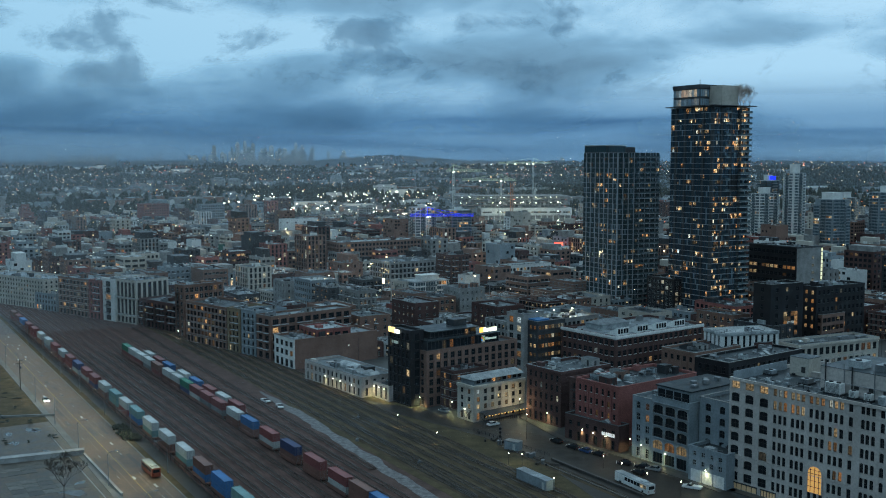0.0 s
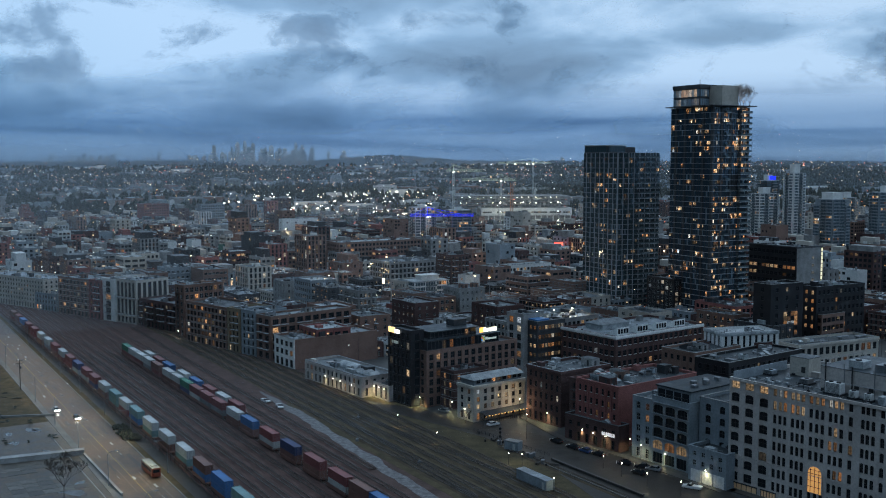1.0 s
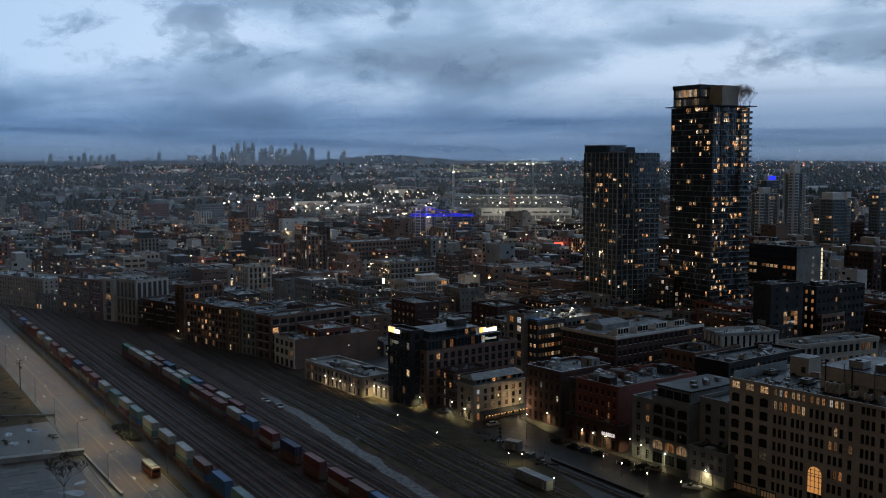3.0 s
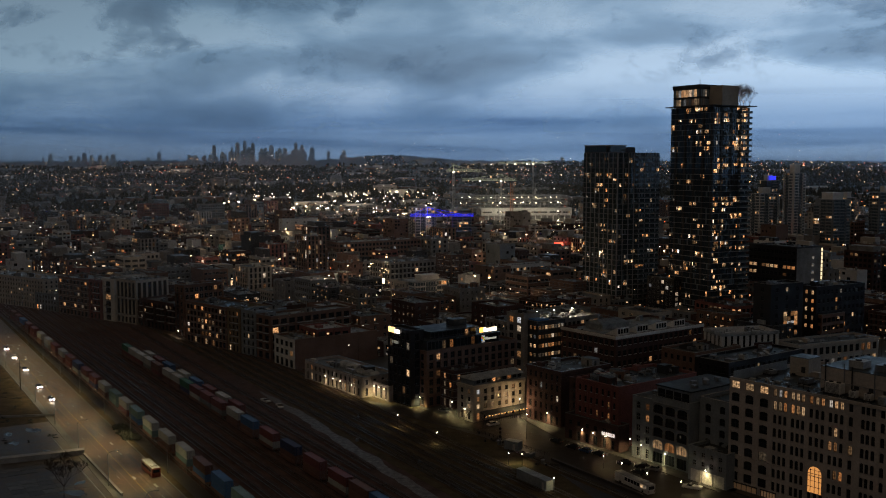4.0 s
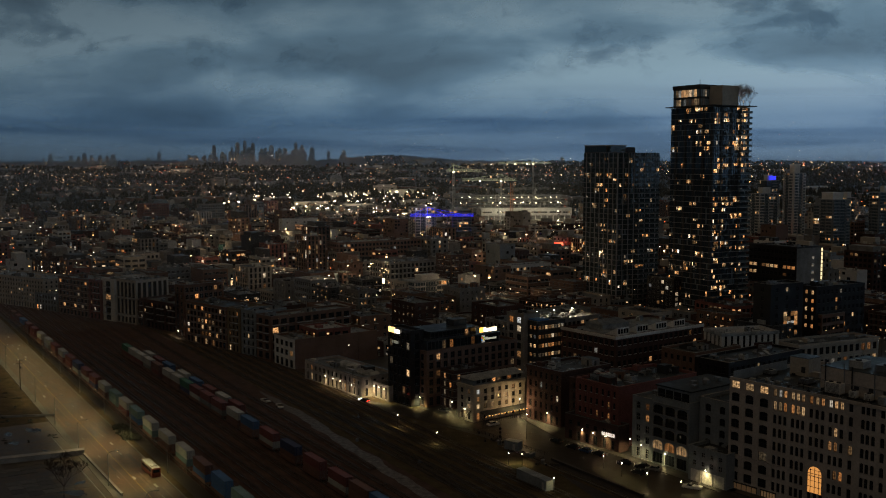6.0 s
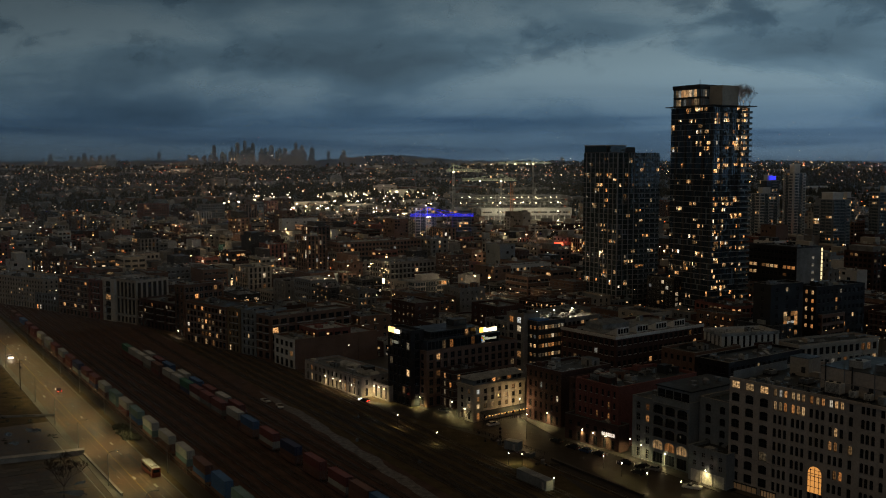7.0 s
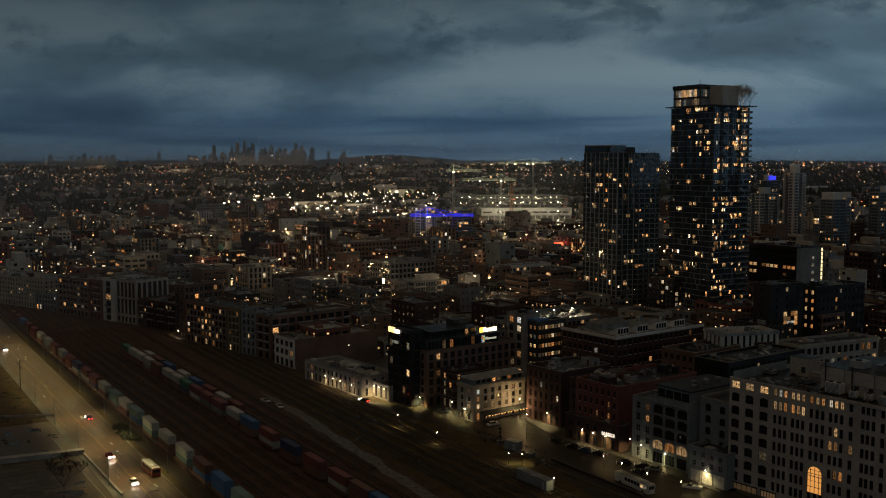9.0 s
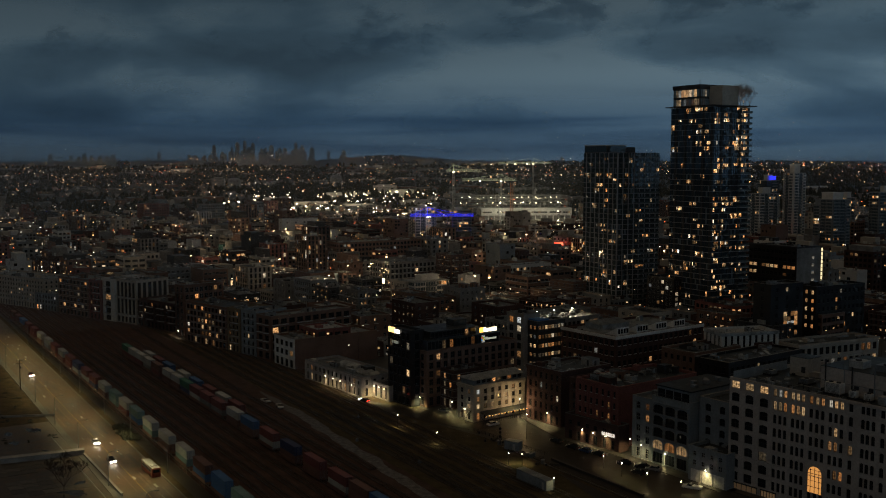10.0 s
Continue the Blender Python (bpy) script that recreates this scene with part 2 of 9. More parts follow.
M["white"] = surface("white_paint", (0.6, 0.595, 0.57), (0.84, 0.835, 0.81), 0.9, 0.6, bump=0.08, vary=0.06)
M["cream"] = surface("cream_stone", (0.4, 0.362, 0.308), (0.6, 0.55, 0.48), 0.9, 0.75)
M["stone"] = surface("grey_stone", (0.41, 0.37, 0.34), (0.61, 0.555, 0.515), 0.9, 0.75)
M["bluegrey"] = surface("blue_grey_render", (0.19, 0.22, 0.242), (0.33, 0.365, 0.39), 0.9, 0.7)
M["charcoal"] = surface("charcoal_cladding", (0.028, 0.03, 0.034), (0.075, 0.078, 0.083), 1.0, 0.5, vary=0.2)
M["black_clad"] = surface("black_cladding", (0.012, 0.012, 0.014), (0.032, 0.031, 0.034), 1.0, 0.45, vary=0.2)
M["netting"] = surface("teal_scaffold_netting", (0.02, 0.075, 0.075), (0.04, 0.13, 0.125), 1.2, 0.8, bump=0.2)
M["brick_red"] = brickwork("red_brick", (0.24, 0.095, 0.082), (0.37, 0.15, 0.132), (0.5, 0.42, 0.4))
M["conifer"] = surface("conifer_needles", (0.012, 0.022, 0.012), (0.035, 0.05, 0.026), 0.6, 0.9, bump=0)
M["brick_brown"] = brickwork("brown_brick", (0.2, 0.123, 0.096), (0.33, 0.208, 0.168), (0.6, 0.55, 0.5))
M["brick_dark"] = brickwork("dark_brick", (0.075, 0.042, 0.038), (0.14, 0.08, 0.074), (0.5, 0.45, 0.4))
M["brick_tan"] = brickwork("tan_brick", (0.26, 0.2, 0.13), (0.38, 0.3, 0.2), (0.7, 0.65, 0.6))
M["frame_dark"] = surface("dark_window_frame", (0.03, 0.03, 0.032), (0.06, 0.06, 0.06), 2, 0.5, bump=0)
M["frame_pale"] = surface("pale_window_frame", (0.4, 0.4, 0.38), (0.6, 0.6, 0.58), 2, 0.6, bump=0)
M["slab"] = surface("balcony_slab", (0.46, 0.48, 0.5), (0.62, 0.64, 0.66), 1.5, 0.75, bump=0)
M["slab_grey"] = surface("grey_slab_edge", (0.27, 0.285, 0.3), (0.4, 0.42, 0.44), 1.5, 0.6, bump=0)
M["hoist"] = surface("orange_hoist_paint", (0.32, 0.12, 0.06), (0.45, 0.18, 0.09), 1.5, 0.6, bump=0)
M["blue_panel"] = surface("blue_tarpaulin", (0.03, 0.12, 0.3), (0.06, 0.2, 0.42), 1.5, 0.6)
M["foliage"] = surface("far_foliage", (0.032, 0.04, 0.034), (0.075, 0.08, 0.066), 0.25, 0.95, bump=0, spec=0.08)
M["leaf"] = surface("bramble_leaf", (0.015, 0.018, 0.012), (0.04, 0.042, 0.026), 1.0, 0.8, bump=0)
M["bark"] = surface("grey_bark", (0.05, 0.042, 0.035), (0.12, 0.1, 0.085), 6, 0.9)
M["twig"] = surface("pale_bare_twigs", (0.3, 0.24, 0.2), (0.48, 0.4, 0.33), 3, 0.9, bump=0)
M["rubber"] = surface("tyre_rubber", (0.015, 0.015, 0.015), (0.03, 0.03, 0.03), 3, 0.8, bump=0)
M["yellow"] = surface("road_yellow", (0.38, 0.26, 0.06), (0.55, 0.4, 0.1), 4, 0.6, bump=0)
M["line"] = surface("road_white", (0.35, 0.35, 0.34), (0.6, 0.6, 0.58), 4, 0.6, bump=0)
G_OBJ = {k: glazing("window_glass_%d" % int(k * 100), k, 0.75, grain=1.4, soft=(0.25, 1.35)) for k in (0.0, 0.06, 0.12, 0.15, 0.2, 0.3, 0.6, 1.0)}
G_OBJ[0.15] = glazing("window_glass_few", 0.1, 1.0, grain=1.0, soft=(0.25, 1.35))
M["lane"] = surface("dark_wet_lane", (0.026, 0.023, 0.02), (0.075, 0.064, 0.054), 2.4, 0.55, bump=0.2, fine=14, wet=0.28, spec=0.16, wear=0.6)
M["paint_pale"] = surface("pale_crane_paint", (0.62, 0.62, 0.56), (0.78, 0.78, 0.73), 1.0, 0.5, bump=0)
G_ISL = {k: glazing("joined_glass_%d" % int(k * 100), k, 0.8, island=True) for k in (0.0, 0.06, 0.12, 0.16, 0.2, 0.35)}
LAMP_WARM = glow("warm_lamp", (1.0, 0.74, 0.38), 8)
LAMP_WHITE = glow("white_lamp", (1.0, 0.9, 0.66), 9)
LAMP_RED = glow("red_lamp", (1.0, 0.06, 0.03), 5)
BLUE_GLOW = glow("blue_glow", (0.02, 0.03, 1.0), 1.3)
# Pale light on the crane jibs, put into their own emission.
JIB_GLOW = glow("pale_green_jib_glow", (0.5, 0.55, 0.36), 0.6)


def container_paint(name, col):
    c = Vector(col[:3]) * 0.85 + Vector((0.05, 0.05, 0.05))
    return surface(name, tuple(c * 0.6), tuple(c), 1.2, 0.55, bump=0.05, vary=0.12)


PAINT = {
    "white": container_paint("white_container_paint", (0.6, 0.62, 0.6)),
    "teal": container_paint("teal_container_paint", (0.2, 0.36, 0.36)),
    "blue": container_paint("blue_container_paint", (0.03, 0.16, 0.42)),
    "navy": container_paint("navy_container_paint", (0.03, 0.05, 0.17)),
    "red": container_paint("oxide_red_container_paint", (0.26, 0.055, 0.05)),
    "brown": container_paint("brown_container_paint", (0.22, 0.09, 0.06)),
    "green": container_paint("green_container_paint", (0.04, 0.26, 0.15)),
    "grey": container_paint("grey_container_paint", (0.25, 0.27, 0.28)),
}
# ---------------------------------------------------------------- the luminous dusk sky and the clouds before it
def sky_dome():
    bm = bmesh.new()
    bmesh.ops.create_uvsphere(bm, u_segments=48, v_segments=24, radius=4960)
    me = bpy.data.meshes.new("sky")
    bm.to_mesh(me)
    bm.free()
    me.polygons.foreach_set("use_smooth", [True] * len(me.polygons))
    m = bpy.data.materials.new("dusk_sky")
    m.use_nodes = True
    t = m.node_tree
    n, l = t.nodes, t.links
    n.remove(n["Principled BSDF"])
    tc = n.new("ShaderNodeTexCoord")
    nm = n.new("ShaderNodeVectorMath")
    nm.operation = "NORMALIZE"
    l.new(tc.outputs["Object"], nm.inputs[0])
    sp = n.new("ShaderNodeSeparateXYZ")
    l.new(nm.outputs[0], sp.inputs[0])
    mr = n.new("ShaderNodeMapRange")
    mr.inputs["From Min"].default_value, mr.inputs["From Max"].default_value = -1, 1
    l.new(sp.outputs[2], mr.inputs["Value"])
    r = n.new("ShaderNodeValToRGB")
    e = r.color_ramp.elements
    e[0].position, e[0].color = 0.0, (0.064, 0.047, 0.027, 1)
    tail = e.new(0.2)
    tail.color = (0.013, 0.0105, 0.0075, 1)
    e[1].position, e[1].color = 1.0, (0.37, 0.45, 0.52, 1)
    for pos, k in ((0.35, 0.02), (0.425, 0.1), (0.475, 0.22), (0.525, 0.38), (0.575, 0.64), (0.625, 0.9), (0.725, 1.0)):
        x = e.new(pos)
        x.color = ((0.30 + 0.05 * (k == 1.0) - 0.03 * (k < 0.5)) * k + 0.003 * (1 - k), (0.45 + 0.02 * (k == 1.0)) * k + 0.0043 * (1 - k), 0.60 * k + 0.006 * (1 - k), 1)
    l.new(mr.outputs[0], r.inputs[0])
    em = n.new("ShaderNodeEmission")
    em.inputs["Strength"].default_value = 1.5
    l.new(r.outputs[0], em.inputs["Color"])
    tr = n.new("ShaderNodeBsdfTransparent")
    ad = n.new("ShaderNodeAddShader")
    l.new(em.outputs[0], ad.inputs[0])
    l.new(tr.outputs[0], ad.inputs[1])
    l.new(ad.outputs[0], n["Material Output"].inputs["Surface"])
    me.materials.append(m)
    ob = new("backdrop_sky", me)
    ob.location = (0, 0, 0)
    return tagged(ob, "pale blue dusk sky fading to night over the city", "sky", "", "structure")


def cloud_material(name, cover, scale, thin, lo, hi, seed, masses=(), rough=0.56, streak=0.25):
    """Cloud of drifting noise; masses: (bearing, height, half width, half height, amount) of the large banks and of the gaps between them."""
    m = bpy.data.materials.new(name)
    m.use_nodes = True
    t = m.node_tree
    n, l = t.nodes, t.links
    n.remove(n["Principled BSDF"])
    tc = n.new("ShaderNodeTexCoord")
    mp = n.new("ShaderNodeMapping")
    mp.inputs["Location"].default_value = (seed, seed * 0.7, 0)
    mp.inputs["Scale"].default_value = scale
    l.new(tc.outputs["Object"], mp.inputs["Vector"])
    nz = n.new("ShaderNodeTexNoise")
    nz.inputs["Scale"].default_value = 1.0
    nz.inputs["Detail"].default_value = 7
    nz.inputs["Roughness"].default_value = rough
    nz.inputs["Distortion"].default_value = streak
    l.new(mp.outputs[0], nz.inputs["Vector"])

    def math_node(kind, a, b=None, c=None):
        x = n.new("ShaderNodeMath")
        x.operation = kind
        for i, v in enumerate((a, b, c)):
            if v is None:
                continue
            if isinstance(v, (int, float)):
                x.inputs[i].default_value = v
            else:
                l.new(v, x.inputs[i])
        return x.outputs[0]

    body = nz.outputs["Fac"]
    if masses:
        sp = n.new("ShaderNodeSeparateXYZ")
        l.new(tc.outputs["Object"], sp.inputs[0])
        bearing = math_node("ARCTAN2", sp.outputs[0], sp.outputs[1])
        for az, z, wide, tall, amount in masses:
            u = math_node("MULTIPLY_ADD", bearing, 1 / radians(wide), -az / wide)
            v = math_node("MULTIPLY_ADD", sp.outputs[2], 1 / tall, -z / tall)
            d = math_node("MULTIPLY_ADD", u, u, math_node("MULTIPLY", v, v))
            body = math_node("MULTIPLY_ADD", math_node("EXPONENT", math_node("MULTIPLY", d, -1.0)), amount, body)
    al = n.new("ShaderNodeMapRange")
    al.interpolation_type = "SMOOTHSTEP"
    al.inputs["From Min"].default_value, al.inputs["From Max"].default_value = cover - thin, cover + thin
    l.new(body, al.inputs["Value"])
    dn = n.new("ShaderNodeMapRange")
    dn.inputs["From Min"].default_value, dn.inputs["From Max"].default_value = cover, cover + 0.3
    l.new(body, dn.inputs["Value"])
    cr = n.new("ShaderNodeMix")
    cr.data_type = "RGBA"
    cr.inputs[6].default_value, cr.inputs[7].default_value = (*hi, 1), (*lo, 1)
    l.new(dn.outputs[0], cr.inputs[0])
    tl = n.new("ShaderNodeBsdfTranslucent")
    l.new(cr.outputs[2], tl.inputs["Color"])
    tr = n.new("ShaderNodeBsdfTransparent")
    mx = n.new("ShaderNodeMixShader")
    l.new(al.outputs[0], mx.inputs[0])
    l.new(tr.outputs[0], mx.inputs[1])
    l.new(tl.outputs[0], mx.inputs[2])
    l.new(mx.outputs[0], n["Material Output"].inputs["Surface"])
    return m


def cloud_wall(r, z0, z1, mat, label, low, high, top, floor_alpha, gain):
    """A ring of cloud around the place; it fades out below low and above high to top."""
    mb = MB()
    steps = [z0 + (z1 - z0) * k / 6 for k in range(7)]
    for i in range(96):
        a0, a1 = 2 * math.pi * i / 96, 2 * math.pi * (i + 1) / 96
        for za, zb in zip(steps, steps[1:]):
            mb.poly([(r * math.sin(a0), r * math.cos(a0), za), (r * math.sin(a1), r * math.cos(a1), za), (r * math.sin(a1), r * math.cos(a1), zb), (r * math.sin(a0), r * math.cos(a0), zb)])
    t = mat.node_tree
    n, l = t.nodes, t.links
    tc = n.new("ShaderNodeTexCoord")
    sp = n.new("ShaderNodeSeparateXYZ")
    l.new(tc.outputs["Object"], sp.inputs[0])
    mix = next(x for x in n if x.type == "MIX_SHADER")
    base = n.new("ShaderNodeMath")
    base.operation = "MULTIPLY_ADD"
    base.use_clamp = True
    base.inputs[1].default_value, base.inputs[2].default_value = gain, floor_alpha
    l.new(mix.inputs[0].links[0].from_socket, base.inputs[0])
    out = base.outputs[0]
    for lo, hi in ((top, high), (low[0], low[1])):
        fade = n.new("ShaderNodeMapRange")
        fade.interpolation_type = "SMOOTHSTEP"
        fade.inputs["From Min"].default_value, fade.inputs["From Max"].default_value = lo, hi
        l.new(sp.outputs[2], fade.inputs["Value"])
        mul = n.new("ShaderNodeMath")
        mul.operation = "MULTIPLY"
        l.new(out, mul.inputs[0])
        l.new(fade.outputs[0], mul.inputs[1])
        out = mul.outputs[0]
    l.new(out, mix.inputs[0])
    ob = part("backdrop_clouds", mb, mat)
    return tagged(ob, label, "clouds", "", "structure")


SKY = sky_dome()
BANK = cloud_wall(4880, -30, 560, cloud_material("low_cloud_bank", 0.5, (0.0006, 0.0006, 0.012), 0.18, (0.09, 0.16, 0.27), (0.27, 0.38, 0.52), 7.7, [(-20, 120, 9, 26, -0.22), (21, 330, 8, 60, -0.2), (8, 250, 14, 60, 0.12), (-16, 250, 8, 60, 0.1)], 0.5), "low blue streaked cloud bank along the horizon", (-40, -30), 260, 520, 0.78, 0.2)
DECK = cloud_wall(4780, 60, 1400, cloud_material("grey_cloud_deck", 0.5, (0.0012, 0.0012, 0.0034), 0.12, (0.3, 0.365, 0.425), (0.6, 0.71, 0.79), 2.2, [(3.5, 520, 10, 120, 0.27), (-13, 640, 9, 85, -0.22), (-20, 720, 8, 110, -0.13), (-30, 690, 7, 130, -0.17), (19, 470, 8, 120, -0.3), (-23, 470, 6, 130, 0.1), (4, 820, 9, 70, 0.1), (30, 560, 9, 140, 0.16), (46, 600, 11, 170, 0.15)], 0.53), "broad grey cloud deck over the city", (130, 290), 1250, 1400, 0.0, 0.9)
SCUD = cloud_wall(4680, 120, 1500, cloud_material("ragged_scud", 0.57, (0.0026, 0.0026, 0.0046), 0.075, (0.24, 0.29, 0.35), (0.5, 0.57, 0.63), 5.4, [(-4.5, 700, 4.2, 70, 0.12), (-19, 600, 3.5, 60, 0.09), (16, 790, 2.5, 50, 0.1), (-12, 560, 6, 60, -0.1), (9, 610, 6, 60, -0.05)], 0.58), "small ragged dark clouds drifting over the city", (330, 480), 1350, 1500, 0.0, 0.8)


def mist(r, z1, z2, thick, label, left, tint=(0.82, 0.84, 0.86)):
    """A translucent sheet that paints haze over what lies behind it; it thins out upwards and towards the inland side.
    """
    m = bpy.data.materials.new("haze_sheet")
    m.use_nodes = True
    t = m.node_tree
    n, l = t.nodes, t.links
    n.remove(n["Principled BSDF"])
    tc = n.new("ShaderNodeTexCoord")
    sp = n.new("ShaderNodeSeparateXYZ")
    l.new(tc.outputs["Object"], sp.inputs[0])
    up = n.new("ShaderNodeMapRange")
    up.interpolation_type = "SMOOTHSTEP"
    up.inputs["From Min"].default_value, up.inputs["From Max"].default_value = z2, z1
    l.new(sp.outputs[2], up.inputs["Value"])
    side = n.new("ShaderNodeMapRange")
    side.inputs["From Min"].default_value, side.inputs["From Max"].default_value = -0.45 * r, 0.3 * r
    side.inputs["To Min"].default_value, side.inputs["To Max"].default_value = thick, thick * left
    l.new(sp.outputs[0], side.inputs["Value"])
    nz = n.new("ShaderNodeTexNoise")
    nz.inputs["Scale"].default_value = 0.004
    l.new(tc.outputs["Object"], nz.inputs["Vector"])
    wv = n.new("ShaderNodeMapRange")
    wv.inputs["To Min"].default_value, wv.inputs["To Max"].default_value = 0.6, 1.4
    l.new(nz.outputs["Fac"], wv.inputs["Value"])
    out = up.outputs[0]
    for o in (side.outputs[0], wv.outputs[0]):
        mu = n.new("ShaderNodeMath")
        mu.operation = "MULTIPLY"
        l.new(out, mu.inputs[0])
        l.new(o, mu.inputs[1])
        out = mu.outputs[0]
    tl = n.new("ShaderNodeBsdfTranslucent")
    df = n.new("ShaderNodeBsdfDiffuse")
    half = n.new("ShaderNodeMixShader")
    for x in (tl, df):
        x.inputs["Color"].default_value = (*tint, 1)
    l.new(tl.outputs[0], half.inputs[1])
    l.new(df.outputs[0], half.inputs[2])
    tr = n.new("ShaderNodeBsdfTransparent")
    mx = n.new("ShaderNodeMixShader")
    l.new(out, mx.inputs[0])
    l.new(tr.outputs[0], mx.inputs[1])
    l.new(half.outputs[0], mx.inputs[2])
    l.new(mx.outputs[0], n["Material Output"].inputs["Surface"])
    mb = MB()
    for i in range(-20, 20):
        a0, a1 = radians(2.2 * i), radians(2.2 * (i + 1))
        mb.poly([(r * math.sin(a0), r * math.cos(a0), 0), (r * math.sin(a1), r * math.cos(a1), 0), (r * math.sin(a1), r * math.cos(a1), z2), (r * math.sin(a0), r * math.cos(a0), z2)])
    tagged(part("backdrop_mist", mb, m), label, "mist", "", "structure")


# Upright sheets that stand in for haze and lift the tones behind them.
mist(1250, 70, 135, 0.19, "translucent sheet painting thin blue haze before the far hillside", 0.3)
mist(4300, 110, 300, 0.33, "translucent sheet painting pale haze before the far ridge and its towers", 0.8, (0.66, 0.8, 0.95))
mist(2500, 90, 190, 0.16, "translucent sheet painting blue haze over the far suburbs", 0.7, (0.7, 0.8, 0.92))
# Two near sheets add a pale veil that brightens the left side.
mist(330, 12, 60, 0.035, "translucent sheet added to veil and brighten the rail yard", 0.0)
mist(578, 40, 110, 0.115, "translucent sheet painting thin haze at the far end of the yard", 0.0)
# ---------------------------------------------------------------- ground
def ground():
    mb = MB()
    ys = [-400, 0, 150, 300, 450, 600, 800, 1000, 1200, 1400] + [1550 + 110 * i for i in range(31)]
    xs = [-4950, -4000, -3200] + [-2600 + 130 * i for i in range(41)] + [3200, 4000, 4950]
    keep = {}
    for i, x in enumerate(xs):
        for j, y in enumerate(ys):
            keep[i, j] = len(mb.v)
            mb.v.append((x, y, ground_z(x, y)))
    for i in range(len(xs) - 1):
        for j in range(len(ys) - 1):
            mb.f.append((keep[i, j], keep[i + 1, j], keep[i + 1, j + 1], keep[i, j + 1]))
            mb.m.append(1 if ys[j] > 2100 else 0)
    ob = part("ground", mb, [M["ground"], M["hill"]], smooth=True)
    tagged(ob, "dark wet city ground rising to a far wooded ridge", "ground", "", "structure")


def strip(name, label, mat, s0, s1, q0, q1, z, thick=0.1, cat="ground", slope=0.0, slope_out=None):
    mb = MB()
    n = max(1, int((s1 - s0) / 25))
    for i in range(n):
        a, b = s0 + (s1 - s0) * i / n, s0 + (s1 - s0) * (i + 1) / n
        k = slope if slope_out is None else slope_out
        A, B, C, D = sq(a, q0 + slope * (a - s0), z), sq(a, q1 + k * (a - s0), z), sq(b, q1 + k * (b - s0), z), sq(b, q0 + slope * (b - s0), z)
        mb.poly([A, B, C, D])
        low = Vector((0, 0, thick))
        mb.poly([A, D, D - low, A - low])
        mb.poly([B, B - low, C - low, C])
    return tagged(part(name, mb, mat), label, cat, "", "structure")


ground()
strip("ground_yard", "dark gravel rail yard between the sidings", M["yard"], 120, 760, 88.2, 190, 0.06)
strip("ground_verge", "muddy grass verge beside the rail yard fence", M["grass"], 120, 760, 81.1, 83.1, 0.09, slope=0.0205)
strip("road_service", "narrow dark service lane along the fence", M["lane"], 120, 760, 83.1, 88.2, 0.07, slope=0.0205, slope_out=0.0155)
strip("road", "wet grey four lane harbour road", M["asphalt"], 120, 780, 66.92, 80.6, 0.1, slope=0.0155, slope_out=0.0205)
strip("pavement", "pale concrete kerb path beside the harbour road", M["paver"], 120, 780, 64.72, 66.92, 0.24, 0.24, slope=0.0155)
strip("pavement_east", "pale concrete kerb along the verge", M["paver"], 120, 780, 80.6, 81.1, 0.22, 0.2, slope=0.0205)


def muddy_track():
    """A rough vehicle track with ragged edges."""
    mb = MB()
    prev = None
    for k in range(64):
        s = 150 + k * 3.6
        mid = 142.2 + min(5.6, (s - 255) * 0.072)
        a = mid - 2.1 + 1.5 * noise.noise((s * 0.11, 1.0, 0)) + 0.6 * noise.noise((s * 0.5, 3.0, 0))
        b = mid + 2.1 + 1.6 * noise.noise((s * 0.09, 7.0, 0)) + 0.6 * noise.noise((s * 0.5, 9.0, 0))
        if k > 54:
            a += (k - 54) * 0.35
        now = (sq(s, a, 0.1), sq(s, b, 0.1))
        if prev:
            mb.poly([prev[0], prev[1], now[1], now[0]])
        prev = now
    tagged(part("ground_dirt", mb, M["dirt"]), "muddy vehicle track with puddles between sidings", "ground", "", "structure")


muddy_track()
strip("ground_mud", "olive brown mud and thin grass between the tracks", M["mud"], 130, 352, 144, 190, 0.075, slope=0.02, slope_out=0.0)
strip("ground_lot", "cracked wet concrete lot with puddles", M["lot"], 120, 372, 17.52, 64.72, 0.12, slope=0.0155)
strip("ground_field", "patchy brown grass beside the harbour road", M["grass"], 372, 780, 21.4, 68.6, 0.1, slope=0.0155)


def road_markings():
    mb = MB()
    for a in range(125, 770, 6):
        for off in (0.0,):
            A, B, C, D = sq(a, 75.9 + off + (a - 270) * 0.0155, 0.108), sq(a, 76.03 + off + (a - 270) * 0.0155, 0.108), sq(a + 6, 76.05 + off + (a - 270) * 0.0155, 0.108), sq(a + 6, 75.92 + off + (a - 270) * 0.0155, 0.108)
            mb.poly([A, B, C, D])
    tagged(part("road_centre_line", mb, M["yellow"]), "double yellow centre line on wet asphalt", "road marking", "", "structure")
    mb = MB()
    for q in (72.6, 79.0):
        for a in range(125, 770, 24):
            k = q + (a - 280) * 0.0155
            mb.poly([sq(a, k, 0.108), sq(a, k + 0.14, 0.108), sq(a + 3, k + 0.19, 0.108), sq(a + 3, k + 0.05, 0.108)])
    tagged(part("road_lane_line", mb, M["line"]), "dashed white lane lines on wet asphalt", "road marking", "", "structure")


road_markings()


